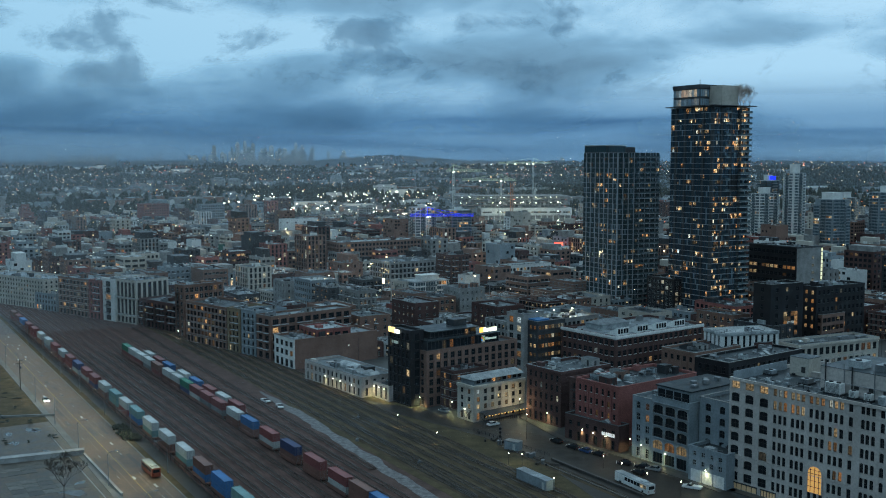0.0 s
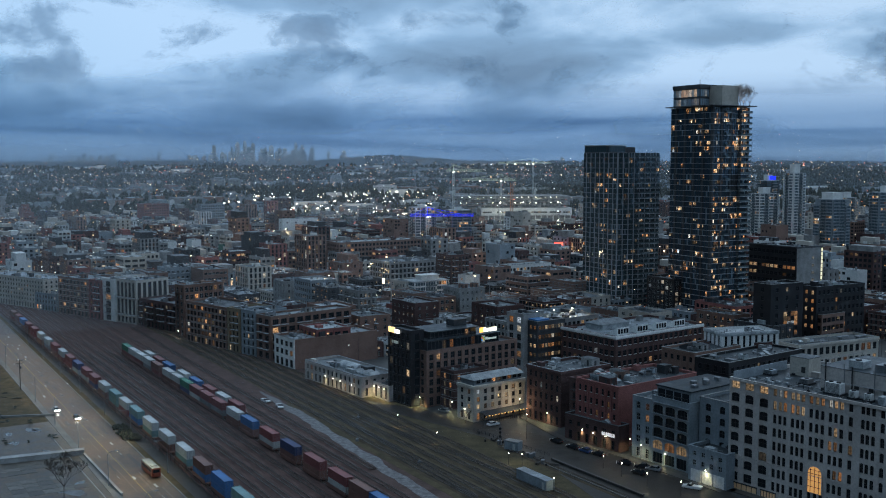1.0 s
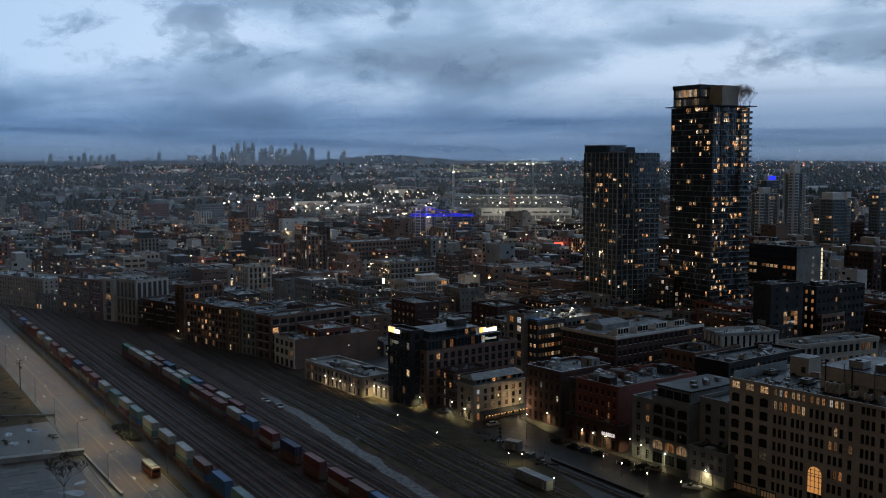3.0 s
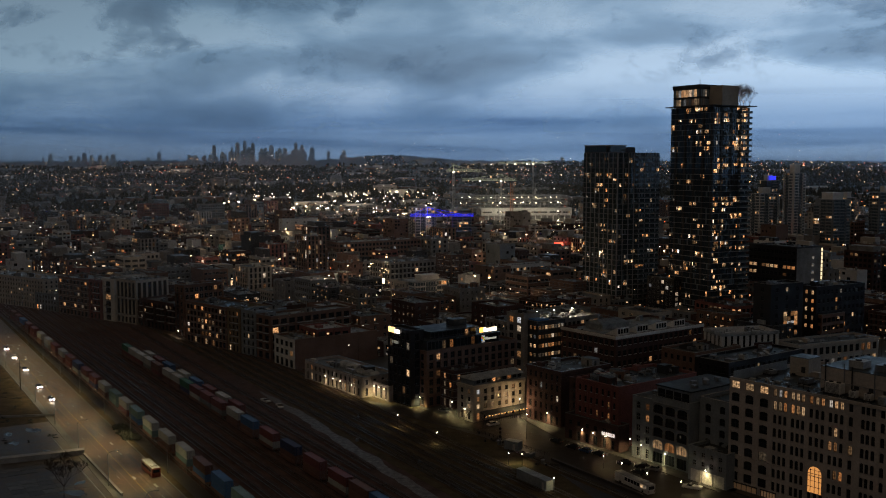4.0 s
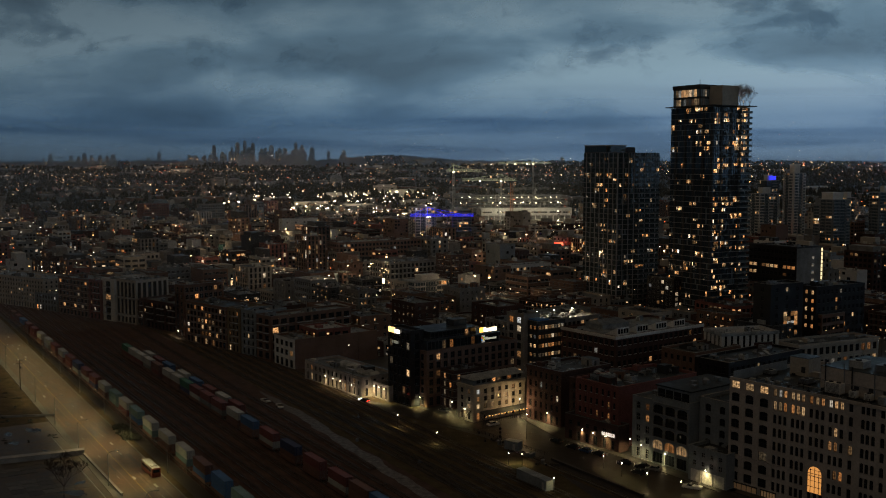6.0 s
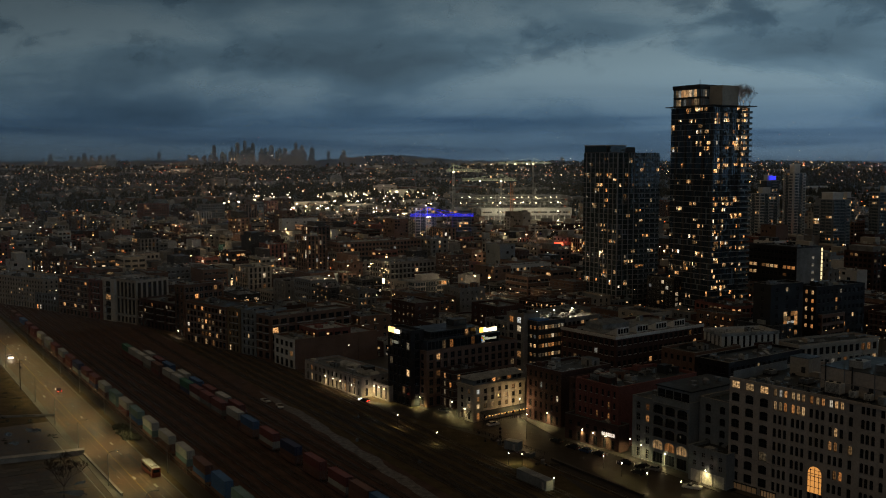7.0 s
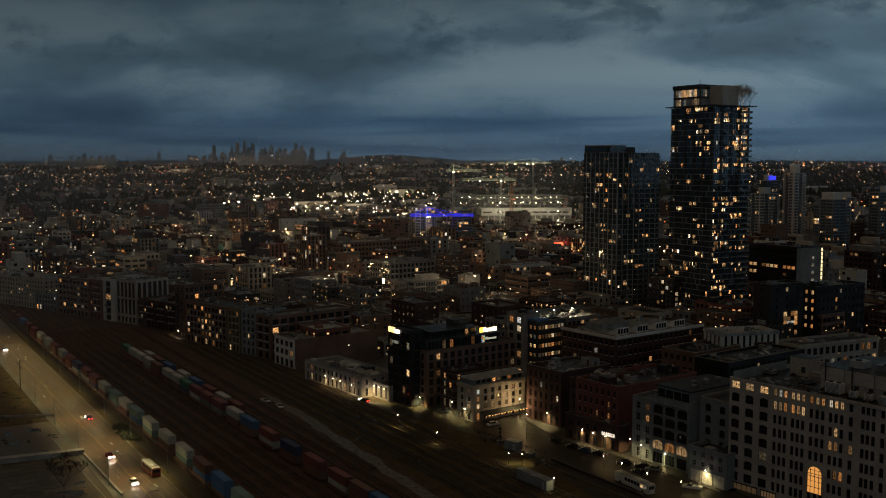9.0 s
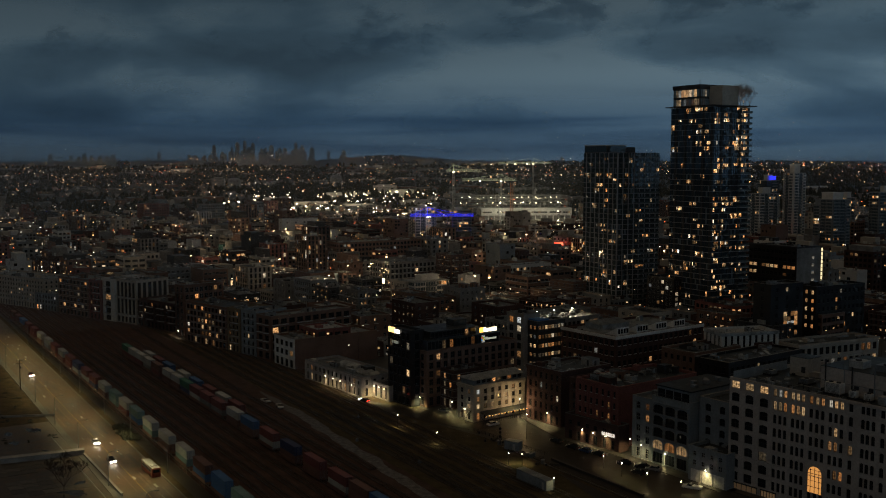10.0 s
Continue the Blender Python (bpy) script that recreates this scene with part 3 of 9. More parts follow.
def road_wear():
    """Tar patches, pale worn strips along the wheel tracks and lane arrows on the harbour road."""
    rnd = random.Random(64)
    taken = []
    for label, mat, n, long_, wide in (("dark tar patches on the harbour road", M["tar"], 40, (3, 16), (0.5, 1.8)), ("pale worn strips along the wheel tracks", M["road_pale"], 90, (5, 26), (0.25, 0.9)), ("worn white lane arrows", M["line"], 14, (3.2, 3.6), (0.5, 0.9))):
        mb = MB()
        for k in range(n):
            s = rnd.uniform(245, 640)
            q = rnd.uniform(67.6, 79.2) + (s - 120) * 0.018
            L, w = rnd.uniform(*long_), rnd.uniform(*wide)
            across = q - s * 0.018
            if any(s < b and s + L > a and abs(across - c) < (w + d) * 0.65 for a, b, c, d in taken):
                continue
            taken.append((s, s + L, across, w))
            pts = []
            for i in range(9):
                pts.append((s + L * i / 8, q + 0.018 * L * i / 8 - w / 2 * (0.6 + 0.6 * rnd.random())))
            for i in range(8, -1, -1):
                pts.append((s + L * i / 8, q + 0.018 * L * i / 8 + w / 2 * (0.6 + 0.6 * rnd.random())))
            mb.poly([sq(a, b, 0.104) for a, b in pts])
        tagged(part("road_patch", mb, mat), label, "road", "", "structure")


road_wear()


def railway_track(q, s0, s1, lean=0.0, mat="ballast"):
    """A siding that lies at q where s is 290 and drifts outwards by lean."""
    t = thing("railway_track", "steel rails on dark ballast with weathered sleepers" if mat == "ballast" else "steel rails half sunk in olive mud", "railway track", Matrix.Translation(sq(s0, q + (s0 - 290) * lean)) @ pose(0, 0, 0, 0, 0, 32 - math.degrees(lean)), "tracks of the rail yard")
    n = s1 - s0
    mb = MB()
    mb.poly([(-2.0, 0, 0.06), (-1.35, 0, 0.3), (-1.35, n, 0.3), (-2.0, n, 0.06)][::-1])
    mb.poly([(-1.35, 0, 0.3), (1.35, 0, 0.3), (1.35, n, 0.3), (-1.35, n, 0.3)])
    mb.poly([(1.35, 0, 0.3), (2.0, 0, 0.06), (2.0, n, 0.06), (1.35, n, 0.3)])
    part("ballast", mb, M[mat], t)
    mb = MB()
    k = 0.3
    while k < min(n, 330):
        mb.box(-1.25, k, 0.24, 1.25, k + 0.24, 0.36, skip="bns")
        k += 0.85
    part("sleeper_bed", mb, M["sleeper"], t, kind="stuff")
    for x in (-0.75, 0.75):
        mb = MB()
        mb.box(x - 0.07, 0, 0.36, x + 0.07, n, 0.39)
        mb.box(x - 0.012, 0, 0.39, x + 0.012, n, 0.47)
        mb.box(x - 0.036, 0, 0.47, x + 0.036, n, 0.515)
        part("rail", mb, M["rail"], t)


for k, q in enumerate((93.0, 98.0, 102.8, 107.5, 112.2, 117.0, 121.9, 126.1, 130.8, 135.3)):
    railway_track(q, 165, 700, (0.0125, 0.0125, 0.012, 0.011, 0.0105, 0.01, 0.008, 0.006, 0.006, 0.01)[k])
railway_track(139.9, 262, 560, 0.03)
for k, q in enumerate((151.8, 156.4, 161.0, 165.6, 170.2, 174.8)):
    railway_track(q, 165, (560, 540, 520, 480, 450, 430)[k], 0.02, "mud_ballast")
railway_track(186.6, 165, 262, 0.012, "mud_ballast")
# turnouts that join neighbouring sidings
railway_track(156.0, 225, 330, 0.075, "mud_ballast")
railway_track(166.5, 215, 320, -0.07, "mud_ballast")
# ---------------------------------------------------------------- buildings
def wall_face(mb, at, length, z0, z1, cols, rows, deep=0.28, skip=None, mi=0):
    """A wall with real openings. at(s, z, d) maps to the building; cols: (centre, width), rows: (sill, height). Returns the openings."""
    ss = [0.0]
    for c, w in cols:
        ss += [c - w / 2, c + w / 2]
    ss.append(length)
    zs = [z0]
    for b, h in rows:
        zs += [b, b + h]
    zs.append(z1)
    found = []
    for i in range(len(ss) - 1):
        for j in range(len(zs) - 1):
            a, b, c, d = ss[i], ss[i + 1], zs[j], zs[j + 1]
            hole = i % 2 == 1 and j % 2 == 1 and not (skip and skip(i // 2, j // 2))
            if not hole:
                mb.poly([at(a, c, 0), at(b, c, 0), at(b, d, 0), at(a, d, 0)], mi)
            else:
                found.append(((a + b) / 2, c, b - a, d - c, i // 2, j // 2))
                for p, q in (((a, c), (b, c)), ((b, c), (b, d)), ((b, d), (a, d)), ((a, d), (a, c))):
                    mb.poly([at(p[0], p[1], 0), at(q[0], q[1], 0), at(q[0], q[1], deep), at(p[0], p[1], deep)], mi)
    return found


WINDOW_MESH = {}


def window_builder(w, h, bars=(1, 1), arch=False):
    """Glass with its frame and glazing bars, upright in the xz plane, facing -y, foot at the middle of the sill. 0: frame, 1: glass, 2: sill."""
    mb = MB()
    f = 0.07

    def lines(size, n, lo):
        out = [lo, lo + f]
        for i in range(n):
            c = lo + size * (i + 1) / (n + 1)
            out += [c - 0.03, c + 0.03]
        return out + [lo + size - f, lo + size]

    xs, zs = lines(w, bars[0], -w / 2), lines(h, bars[1], 0.0)
    for i in range(len(xs) - 1):
        for j in range(len(zs) - 1):
            a, b, c, d = xs[i], xs[i + 1], zs[j], zs[j + 1]
            if i % 2 and j % 2:
                mb.poly([(a, 0, c), (b, 0, c), (b, 0, d), (a, 0, d)], 1)
                for p, q in (((a, c), (b, c)), ((b, c), (b, d)), ((b, d), (a, d)), ((a, d), (a, c))):
                    mb.poly([(p[0], -0.06, p[1]), (q[0], -0.06, q[1]), (q[0], 0, q[1]), (p[0], 0, p[1])], 0)
            else:
                mb.poly([(a, -0.06, c), (b, -0.06, c), (b, -0.06, d), (a, -0.06, d)], 0)
    mb.box(-w / 2, -0.4, -0.14, w / 2, -0.06, 0.0, 2, skip="b")
    if arch:
        for sgn in (-1, 1):
            mb.poly([(sgn * w / 2, -0.06, h), (sgn * w / 2, -0.06, h - 0.45), (sgn * w * 0.3, -0.2, h - 0.14), (0, -0.2, h)], 2)
    return mb


def window_mesh(w, h, bars, arch, frame_mat, glass, sill):
    key = (round(w, 2), round(h, 2), bars, arch, frame_mat.name, glass.name, sill.name)
    if key not in WINDOW_MESH:
        WINDOW_MESH[key] = window_builder(round(w, 2), round(h, 2), bars, arch).mesh("window", [frame_mat, glass, sill])
    return WINDOW_MESH[key]


def even(length, bay, w, margin=0.6):
    n = max(1, int((length - 2 * margin) / bay))
    step = (length - 2 * margin) / n
    return [(margin + step * (i + 0.5), min(w, step - 0.3)) for i in range(n)]


def spread(h, floors, ground_floor, win_h, top=1.0):
    """Rows of windows: (sill, height)."""
    step = (h - ground_floor - top) / max(1, floors - 1)
    rows = [(0.5, ground_floor - 1.3)]
    for i in range(floors - 1):
        rows.append((ground_floor + step * i + (step - win_h) * 0.55, win_h))
    return rows


TURN_W = pose(0, 0, 0, 0, 0, -90)


G_ROOM = {0: G_OBJ[0.0], 1: glazing("room_glass_lit", 1.0, 0.42, cool=0.02, grain=1.6, soft=(0.33, 1.3)), 2: G_OBJ[0.06]}


def building(name, label, x, y, th, a, b, h, floors=4, bay=3.2, win=(1.5, 1.9), gf=4.2, wall="brick_brown", roof="roof_dark", frame_mat="frame_dark", lit=0.15,
             bars=(1, 1), arch=False, cornice=None, units=3, single=True, seed=1, group="", sill=None, right=True, track=True, cols_t=None, rows_t=None, skip_t=None, cat="building", base=0.0, right_bay=None, lit_at=None, trim=None):
    """A block whose near corner stands at (x, y): a metres along the face to the tracks, b metres along the other street."""
    rnd = random.Random(seed)
    t = thing(name, label, cat, pose(x, y, base, 0, 0, th), group)
    wm = M[wall] if isinstance(wall, str) else wall
    mb = MB()
    step_top = h - 0.9
    rows = spread(h, floors, gf, win[1])
    spots = []
    if track:
        ct = cols_t or even(a, bay, win[0])
        spots += [(o, "t") for o in wall_face(mb, lambda s, z, d: (d, s, z), a, 0, h, ct, rows_t or rows, skip=skip_t)]
    else:
        mb.poly([(0, a, 0), (0, 0, 0), (0, 0, h), (0, a, h)])
    if right:
        spots += [(o, "r") for o in wall_face(mb, lambda s, z, d: (s, d, z), b, 0, h, even(b, right_bay or bay, win[0]), rows)]
    else:
        mb.poly([(0, 0, 0), (b, 0, 0), (b, 0, h), (0, 0, h)])
    mb.poly([(b, 0, 0), (b, a, 0), (b, a, h), (b, 0, h)])
    mb.poly([(b, a, 0), (0, a, 0), (0, a, h), (b, a, h)])
    i = 0.35
    for p in (((0, 0), (b, 0), (b - i, i), (i, i)), ((b, 0), (b, a), (b - i, a - i), (b - i, i)), ((b, a), (0, a), (i, a - i), (b - i, a - i)), ((0, a), (0, 0), (i, i), (i, a - i))):
        mb.poly([(*q, h) for q in p])
        mb.poly([(*p[3], h), (*p[2], h), (*p[2], step_top), (*p[3], step_top)])
    part("wall", mb, wm, t)
    part("roof", MB().poly([(i, i, step_top), (b - i, i, step_top), (b - i, a - i, step_top), (i, a - i, step_top)]), M[roof], t)
    sm = M[sill] if sill else wm
    if single and len(spots) <= 300:
        for o, side in spots:
            glass = G_OBJ[lit] if lit_at is None or side == "r" else G_ROOM[lit_at(o[4], o[5])]
            me = window_mesh(o[2], o[3], bars, arch and o[5] > 0, M[frame_mat], glass, sm)
            ob = new("window", me)
            ob.parent = t
            ob.matrix_basis = pose(0.28, o[0], o[1]) @ TURN_W if side == "t" else pose(o[0], 0.28, o[1])
    elif spots:
        key = min(G_ISL, key=lambda k: abs(k - lit))
        mb = MB()
        cache = {}
        for o, side in spots:
            k = (round(o[2], 2), round(o[3], 2))
            if k not in cache:
                cache[k] = window_builder(*k, bars)
            mb.add(cache[k], pose(0.28, o[0], o[1]) @ TURN_W if side == "t" else pose(o[0], 0.28, o[1]))
        part("glazing", mb, [M[frame_mat], G_ISL[key], sm], t, kind="stuff")
    if trim is None and not cornice and name in ("city_building", "row_building", "apartment_block", "corner_block", "dark_block", "brick_annex"):
        trim = random.Random(seed * 7 + 3).choice(["bands", "piers", "balcony", "escape", "bands", "piers"])
    if trim and spots:
        facade_trim(t, trim, spots, a, b, h, wm, random.Random(seed))
    mb = MB()
    for x0, y0, x1, y1 in ((-0.12, -0.12, b + 0.12, 0.42), (-0.12, a - 0.42, b + 0.12, a + 0.12), (-0.12, 0.42, 0.42, a - 0.42), (b - 0.42, 0.42, b + 0.12, a - 0.42)):
        mb.box(x0, y0, h, x1, y1, h + 0.09)
    part("coping", mb, rnd.choice([M["steel"], wm, M["roof_wet"], M["concrete"], wm]), t)
    if cornice:
        mb = MB()
        for k, (out, z0, z1) in enumerate(((0.25, h - 1.3, h - 0.9), (0.5, h - 0.9, h - 0.45), (0.35, h - 0.45, h + 0.05))):
            mb.box(-out, -out, z0, b, 0.0, z1)
            mb.box(-out, 0.0, z0, 0.0, a, z1)
        part("cornice", mb, M[cornice], t)
    if min(a, b) > 7:
        clutter = MB()
        for k in range(int(10 + a * b / 26)):
            cx, cy = rnd.uniform(1, b - 2.2), rnd.uniform(1, a - 2.2)
            kind = rnd.random()
            if kind < 0.07:
                s1, s2 = rnd.uniform(1.5, 3.0), rnd.uniform(1.5, 4.5)
                clutter.box(cx, cy, step_top, min(b - 0.6, cx + s1), min(a - 0.6, cy + s2), step_top + rnd.uniform(0.5, 2.4), rnd.choice([0, 1, 2, 3, 3]), skip="b")
            elif kind < 0.45:
                s1 = rnd.uniform(0.3, 1.1)
                clutter.box(cx, cy, step_top, cx + s1, cy + s1 * rnd.uniform(0.6, 1.6), step_top + rnd.uniform(0.2, 0.9), rnd.choice([0, 1, 2]), skip="b")
            elif kind < 0.75:
                e = min(b - 0.8, cx + rnd.uniform(1, 7)) if rnd.random() < 0.5 else None
                q = (e, cy, step_top + 0.2) if e else (cx, min(a - 0.8, cy + rnd.uniform(1, 7)), step_top + 0.2)
                clutter.bar((cx, cy, step_top + 0.2), q, 0.09, rnd.choice([0, 1]), 5)
            else:
                clutter.bar((cx, cy, step_top), (cx, cy, step_top + rnd.uniform(0.6, 2.2)), 0.07, 0, 5)
        part("roof_clutter", clutter, [M["steel"], M["roof_white"], M["darksteel"], wm], t, kind="stuff")
    for k in range(units):
        roof_unit(t, rnd, rnd.uniform(2, max(2.1, b - 5)), rnd.uniform(2, max(2.1, a - 5)), step_top, a, b)
    return t


def facade_trim(t, style, spots, a, b, h, wm, rnd):
    """What stands proud of a front: sill bands, piers, balconies or an iron fire escape."""
    pale = rnd.choice([wm, M["concrete"], M["cream"], wm])
    if style == "piers":
        pale = wm
    mb = MB()
    if style == "bands":
        for z, hh in sorted({(round(o[1], 2), round(o[3], 2)) for o, side in spots}):
            mb.box(-0.14, -0.14, z - 0.34, b, 0, z - 0.14, skip="n")
            mb.box(-0.14, 0, z - 0.34, 0, a, z - 0.14, skip="e")
            mb.box(-0.1, -0.1, z + hh + 0.12, b, 0, z + hh + 0.3, skip="n")
            mb.box(-0.1, 0, z + hh + 0.12, 0, a, z + hh + 0.3, skip="e")
        part("sill_band", mb, pale, t, kind="stuff")
        return
    for side, n in (("t", a), ("r", b)):
        cols = sorted({(round(o[0], 2), round(o[2], 2)) for o, sd in spots if sd == side})
        rows = sorted({(round(o[1], 2), round(o[3], 2)) for o, sd in spots if sd == side})

        def bx(s0, d0, z0, s1, d1, z1, mi=0):
            if side == "t":
                mb.box(-d1, s0, z0, -d0, s1, z1, mi)
            else:
                mb.box(s0, -d1, z0, s1, -d0, z1, mi)

        if not cols:
            continue
        if style == "piers":
            edges = [0.25] + [(p[0] + q[0]) / 2 for p, q in zip(cols, cols[1:])] + [n - 0.25]
            for e in edges:
                bx(e - 0.22, 0, 0, e + 0.22, 0.2, h - 0.5)
            bx(0, 0, h - 0.9, n, 0.16, h - 0.5)
        elif style == "balcony":
            for k, (c, w) in enumerate(cols):
                if k % 3 == 2:
                    continue
                for z, hh in rows[1:]:
                    s0, s1 = c - w / 2 - 0.35, c + w / 2 + 0.35
                    bx(s0, 0, z - 0.3, s1, 1.25, z - 0.12)
                    bx(s0, 1.2, z + 0.75, s1, 1.25, z + 0.82, 1)
                    for q in range(5):
                        p = s0 + (s1 - s0 - 0.04) * q / 4
                        bx(p, 1.2, z - 0.12, p + 0.04, 1.24, z + 0.75, 1)
        elif style == "escape" and side == "t":
            c, w = cols[len(cols) // 2]
            s0, s1 = c - 2.2, c + 2.2
            for k, (z, hh) in enumerate(rows[1:]):
                bx(s0, 0, z - 0.2, s1, 1.2, z - 0.13, 1)
                for zz in (z + 0.4, z + 0.85):
                    bx(s0, 1.15, zz, s1, 1.2, zz + 0.05, 1)
                for q in range(6):
                    p = s0 + 4.36 * q / 5
                    bx(p, 1.15, z - 0.13, p + 0.04, 1.19, z + 0.85, 1)
                if k:
                    lo = rows[k][0] - 0.15
                    p, q = ((-0.5, s0 + 0.4, lo), (-0.5, s1 - 0.4, z - 0.2)) if k % 2 else ((-0.5, s1 - 0.4, lo), (-0.5, s0 + 0.4, z - 0.2))
                    mb.bar(p, q, 0.06, 1, 4)
                    mb.bar((-1.0, p[1], p[2]), (-1.0, q[1], q[2]), 0.06, 1, 4)
    if mb.f:
        part({"piers": "brick_pier", "balcony": "balcony", "escape": "fire_escape"}[style], mb, [pale if style != "balcony" else M["slab"], M["darksteel"]], t, kind="stuff")


def roof_unit(t, rnd, x, y, z, a, b):
    """Plant on a flat roof: a stair head, an air handler, a vent or a skylight."""
    kind = rnd.choice(["air_handler", "stair_head", "roof_vent", "skylight", "duct", "air_handler", "roof_vent", "cooler"])
    mb = MB()
    if kind == "stair_head" and min(a, b) > 9:
        w, d, h = rnd.uniform(2.4, 4), rnd.uniform(3, 6), rnd.uniform(2.2, 2.9)
        low = h - rnd.choice([0.0, 0.0, 0.9, 1.6])
        skin = M[rnd.choice(["concrete", "charcoal", "brick_brown", "bluegrey", "brick_dark"])]
        for p in ([(x, y, z), (x + w, y, z), (x + w, y, z + h), (x, y, z + h)], [(x + w, y, z), (x + w, y + d, z), (x + w, y + d, z + low), (x + w, y, z + h)],
                  [(x + w, y + d, z), (x, y + d, z), (x, y + d, z + low), (x + w, y + d, z + low)], [(x, y + d, z), (x, y, z), (x, y, z + h), (x, y + d, z + low)]):
            mb.poly(p, 0)
        mb.poly([(x, y, z + h), (x + w, y, z + h), (x + w, y + d, z + low), (x, y + d, z + low)], 1)
        mb.bar((x, y, z + h), (x + w, y, z + h), 0.06, 2, 4)
        mb.box(x + w * 0.3, y - 0.06, z, x + w * 0.3 + 1.0, y, z + 2.1, 2)
        mb.box(x - 0.05, y + d * 0.3, z + 0.2, x, y + d * 0.3 + 0.9, z + min(low, h) * 0.75, 2)
        part("stair_head", mb, [skin, M["roof_dark"], M["frame_dark"]], t)
    elif kind == "duct":
        w, d = rnd.uniform(3, 7), rnd.uniform(1.5, 4)
        r = rnd.uniform(0.25, 0.42)
        mb.bar((x, y, z), (x, y, z + 1.0 + r), r, 0, 8)
        mb.bar((x, y - r, z + 1.0), (x, y + d, z + 1.0), r, 0, 8)
        mb.bar((x - r, y + d, z + 1.0), (x + min(w, max(1.0, b - x - 1.5)), y + d, z + 1.0), r, 0, 8)
        mb.box(x - 0.3, y + d * 0.5, z, x + 0.3, y + d * 0.5 + 0.08, z + 0.7, 1)
        part("duct", mb, [M["steel"], M["darksteel"]], t)
    elif kind == "cooler":
        w, d, h = rnd.uniform(1.5, 2.2), rnd.uniform(2.6, 4.2), rnd.uniform(1.5, 2.1)
        for cx, cy in ((0.0, 0.0), (w - 0.12, 0.0), (0.0, d - 0.12), (w - 0.12, d - 0.12)):
            mb.box(x + cx, y + cy, z, x + cx + 0.12, y + cy + 0.12, z + h, 1, skip="b")
        mb.box(x + 0.06, y + 0.06, z + 0.45, x + w - 0.06, y + d - 0.06, z + h - 0.08, 0)
        for q in range(2):
            mb.bar((x + w / 2, y + d * (0.27 + 0.46 * q), z + h - 0.08), (x + w / 2, y + d * (0.27 + 0.46 * q), z + h + 0.2), w * 0.36, 1, 10)
        for q in range(4):
            mb.box(x + 0.02, y + 0.25, z + 0.55 + q * 0.22, x + 0.06, y + d - 0.25, z + 0.64 + q * 0.22, 1)
        part("cooler", mb, [M[rnd.choice(["steel", "white", "bluegrey"])], M["darksteel"]], t)
    elif kind == "skylight":
        w, d = rnd.uniform(1.5, 3), rnd.uniform(2, 4)
        mb.box(x, y, z, x + w, y + d, z + 0.5, 0, skip="b")
        mb.poly([(x, y, z + 0.5), (x + w, y, z + 0.5), (x + w, y + d / 2, z + 1.1), (x, y + d / 2, z + 1.1)], 1)
        mb.poly([(x + w, y + d, z + 0.5), (x, y + d, z + 0.5), (x, y + d / 2, z + 1.1), (x + w, y + d / 2, z + 1.1)], 1)
        mb.poly([(x + w, y, z + 0.5), (x + w, y + d, z + 0.5), (x + w, y + d / 2, z + 1.1)], 0)
        mb.poly([(x, y + d, z + 0.5), (x, y, z + 0.5), (x, y + d / 2, z + 1.1)], 0)
        part("skylight", mb, [M["steel"], M["roof_white"]], t)
    elif kind == "roof_vent":
        mb.bar((x, y, z), (x, y, z + 0.9), 0.3, 0, 8)
        mb.bar((x, y, z + 0.9), (x, y, z + 1.15), 0.5, 0, 8, 0.3)
        part("roof_vent", mb, M["steel"], t)
    else:
        w, d, h = rnd.uniform(1.6, 3.2), rnd.uniform(2.2, 4.5), rnd.uniform(1.3, 2.0)
        mb.box(x, y, z + 0.25, x + w, y + d, z + h, 0)
        for cx in (x + 0.1, x + w - 0.25):
            mb.box(cx, y, z, cx + 0.15, y + d, z + 0.25, 1)
        mb.bar((x + w / 2, y + d * 0.3, z + h), (x + w / 2, y + d * 0.3, z + h + 0.25), min(w, d) * 0.3, 1, 10)
        mb.box(x - 0.35, y + d * 0.6, z + 0.2, x, y + d * 0.9, z + h * 0.7, 0)
        part("air_handler", mb, [M["roof_white"] if rnd.random() < 0.4 else M["steel"], M["darksteel"]], t)
    return t


def lamp_light(x, y, z, power, col=(1.0, 0.74, 0.42), size=0.4, spot=None):
    """The light of a lamp that stands in the place."""
    d = bpy.data.lights.new("lamp_light", "SPOT" if spot else "POINT")
    d.energy, d.color, d.shadow_soft_size = power, col, size
    if spot:
        d.spot_size, d.spot_blend = radians(spot), 1.0 if spot < 160 else 0.85
    ob = new("lamp_light", d)
    ob.location = (x, y, z)
    return ob


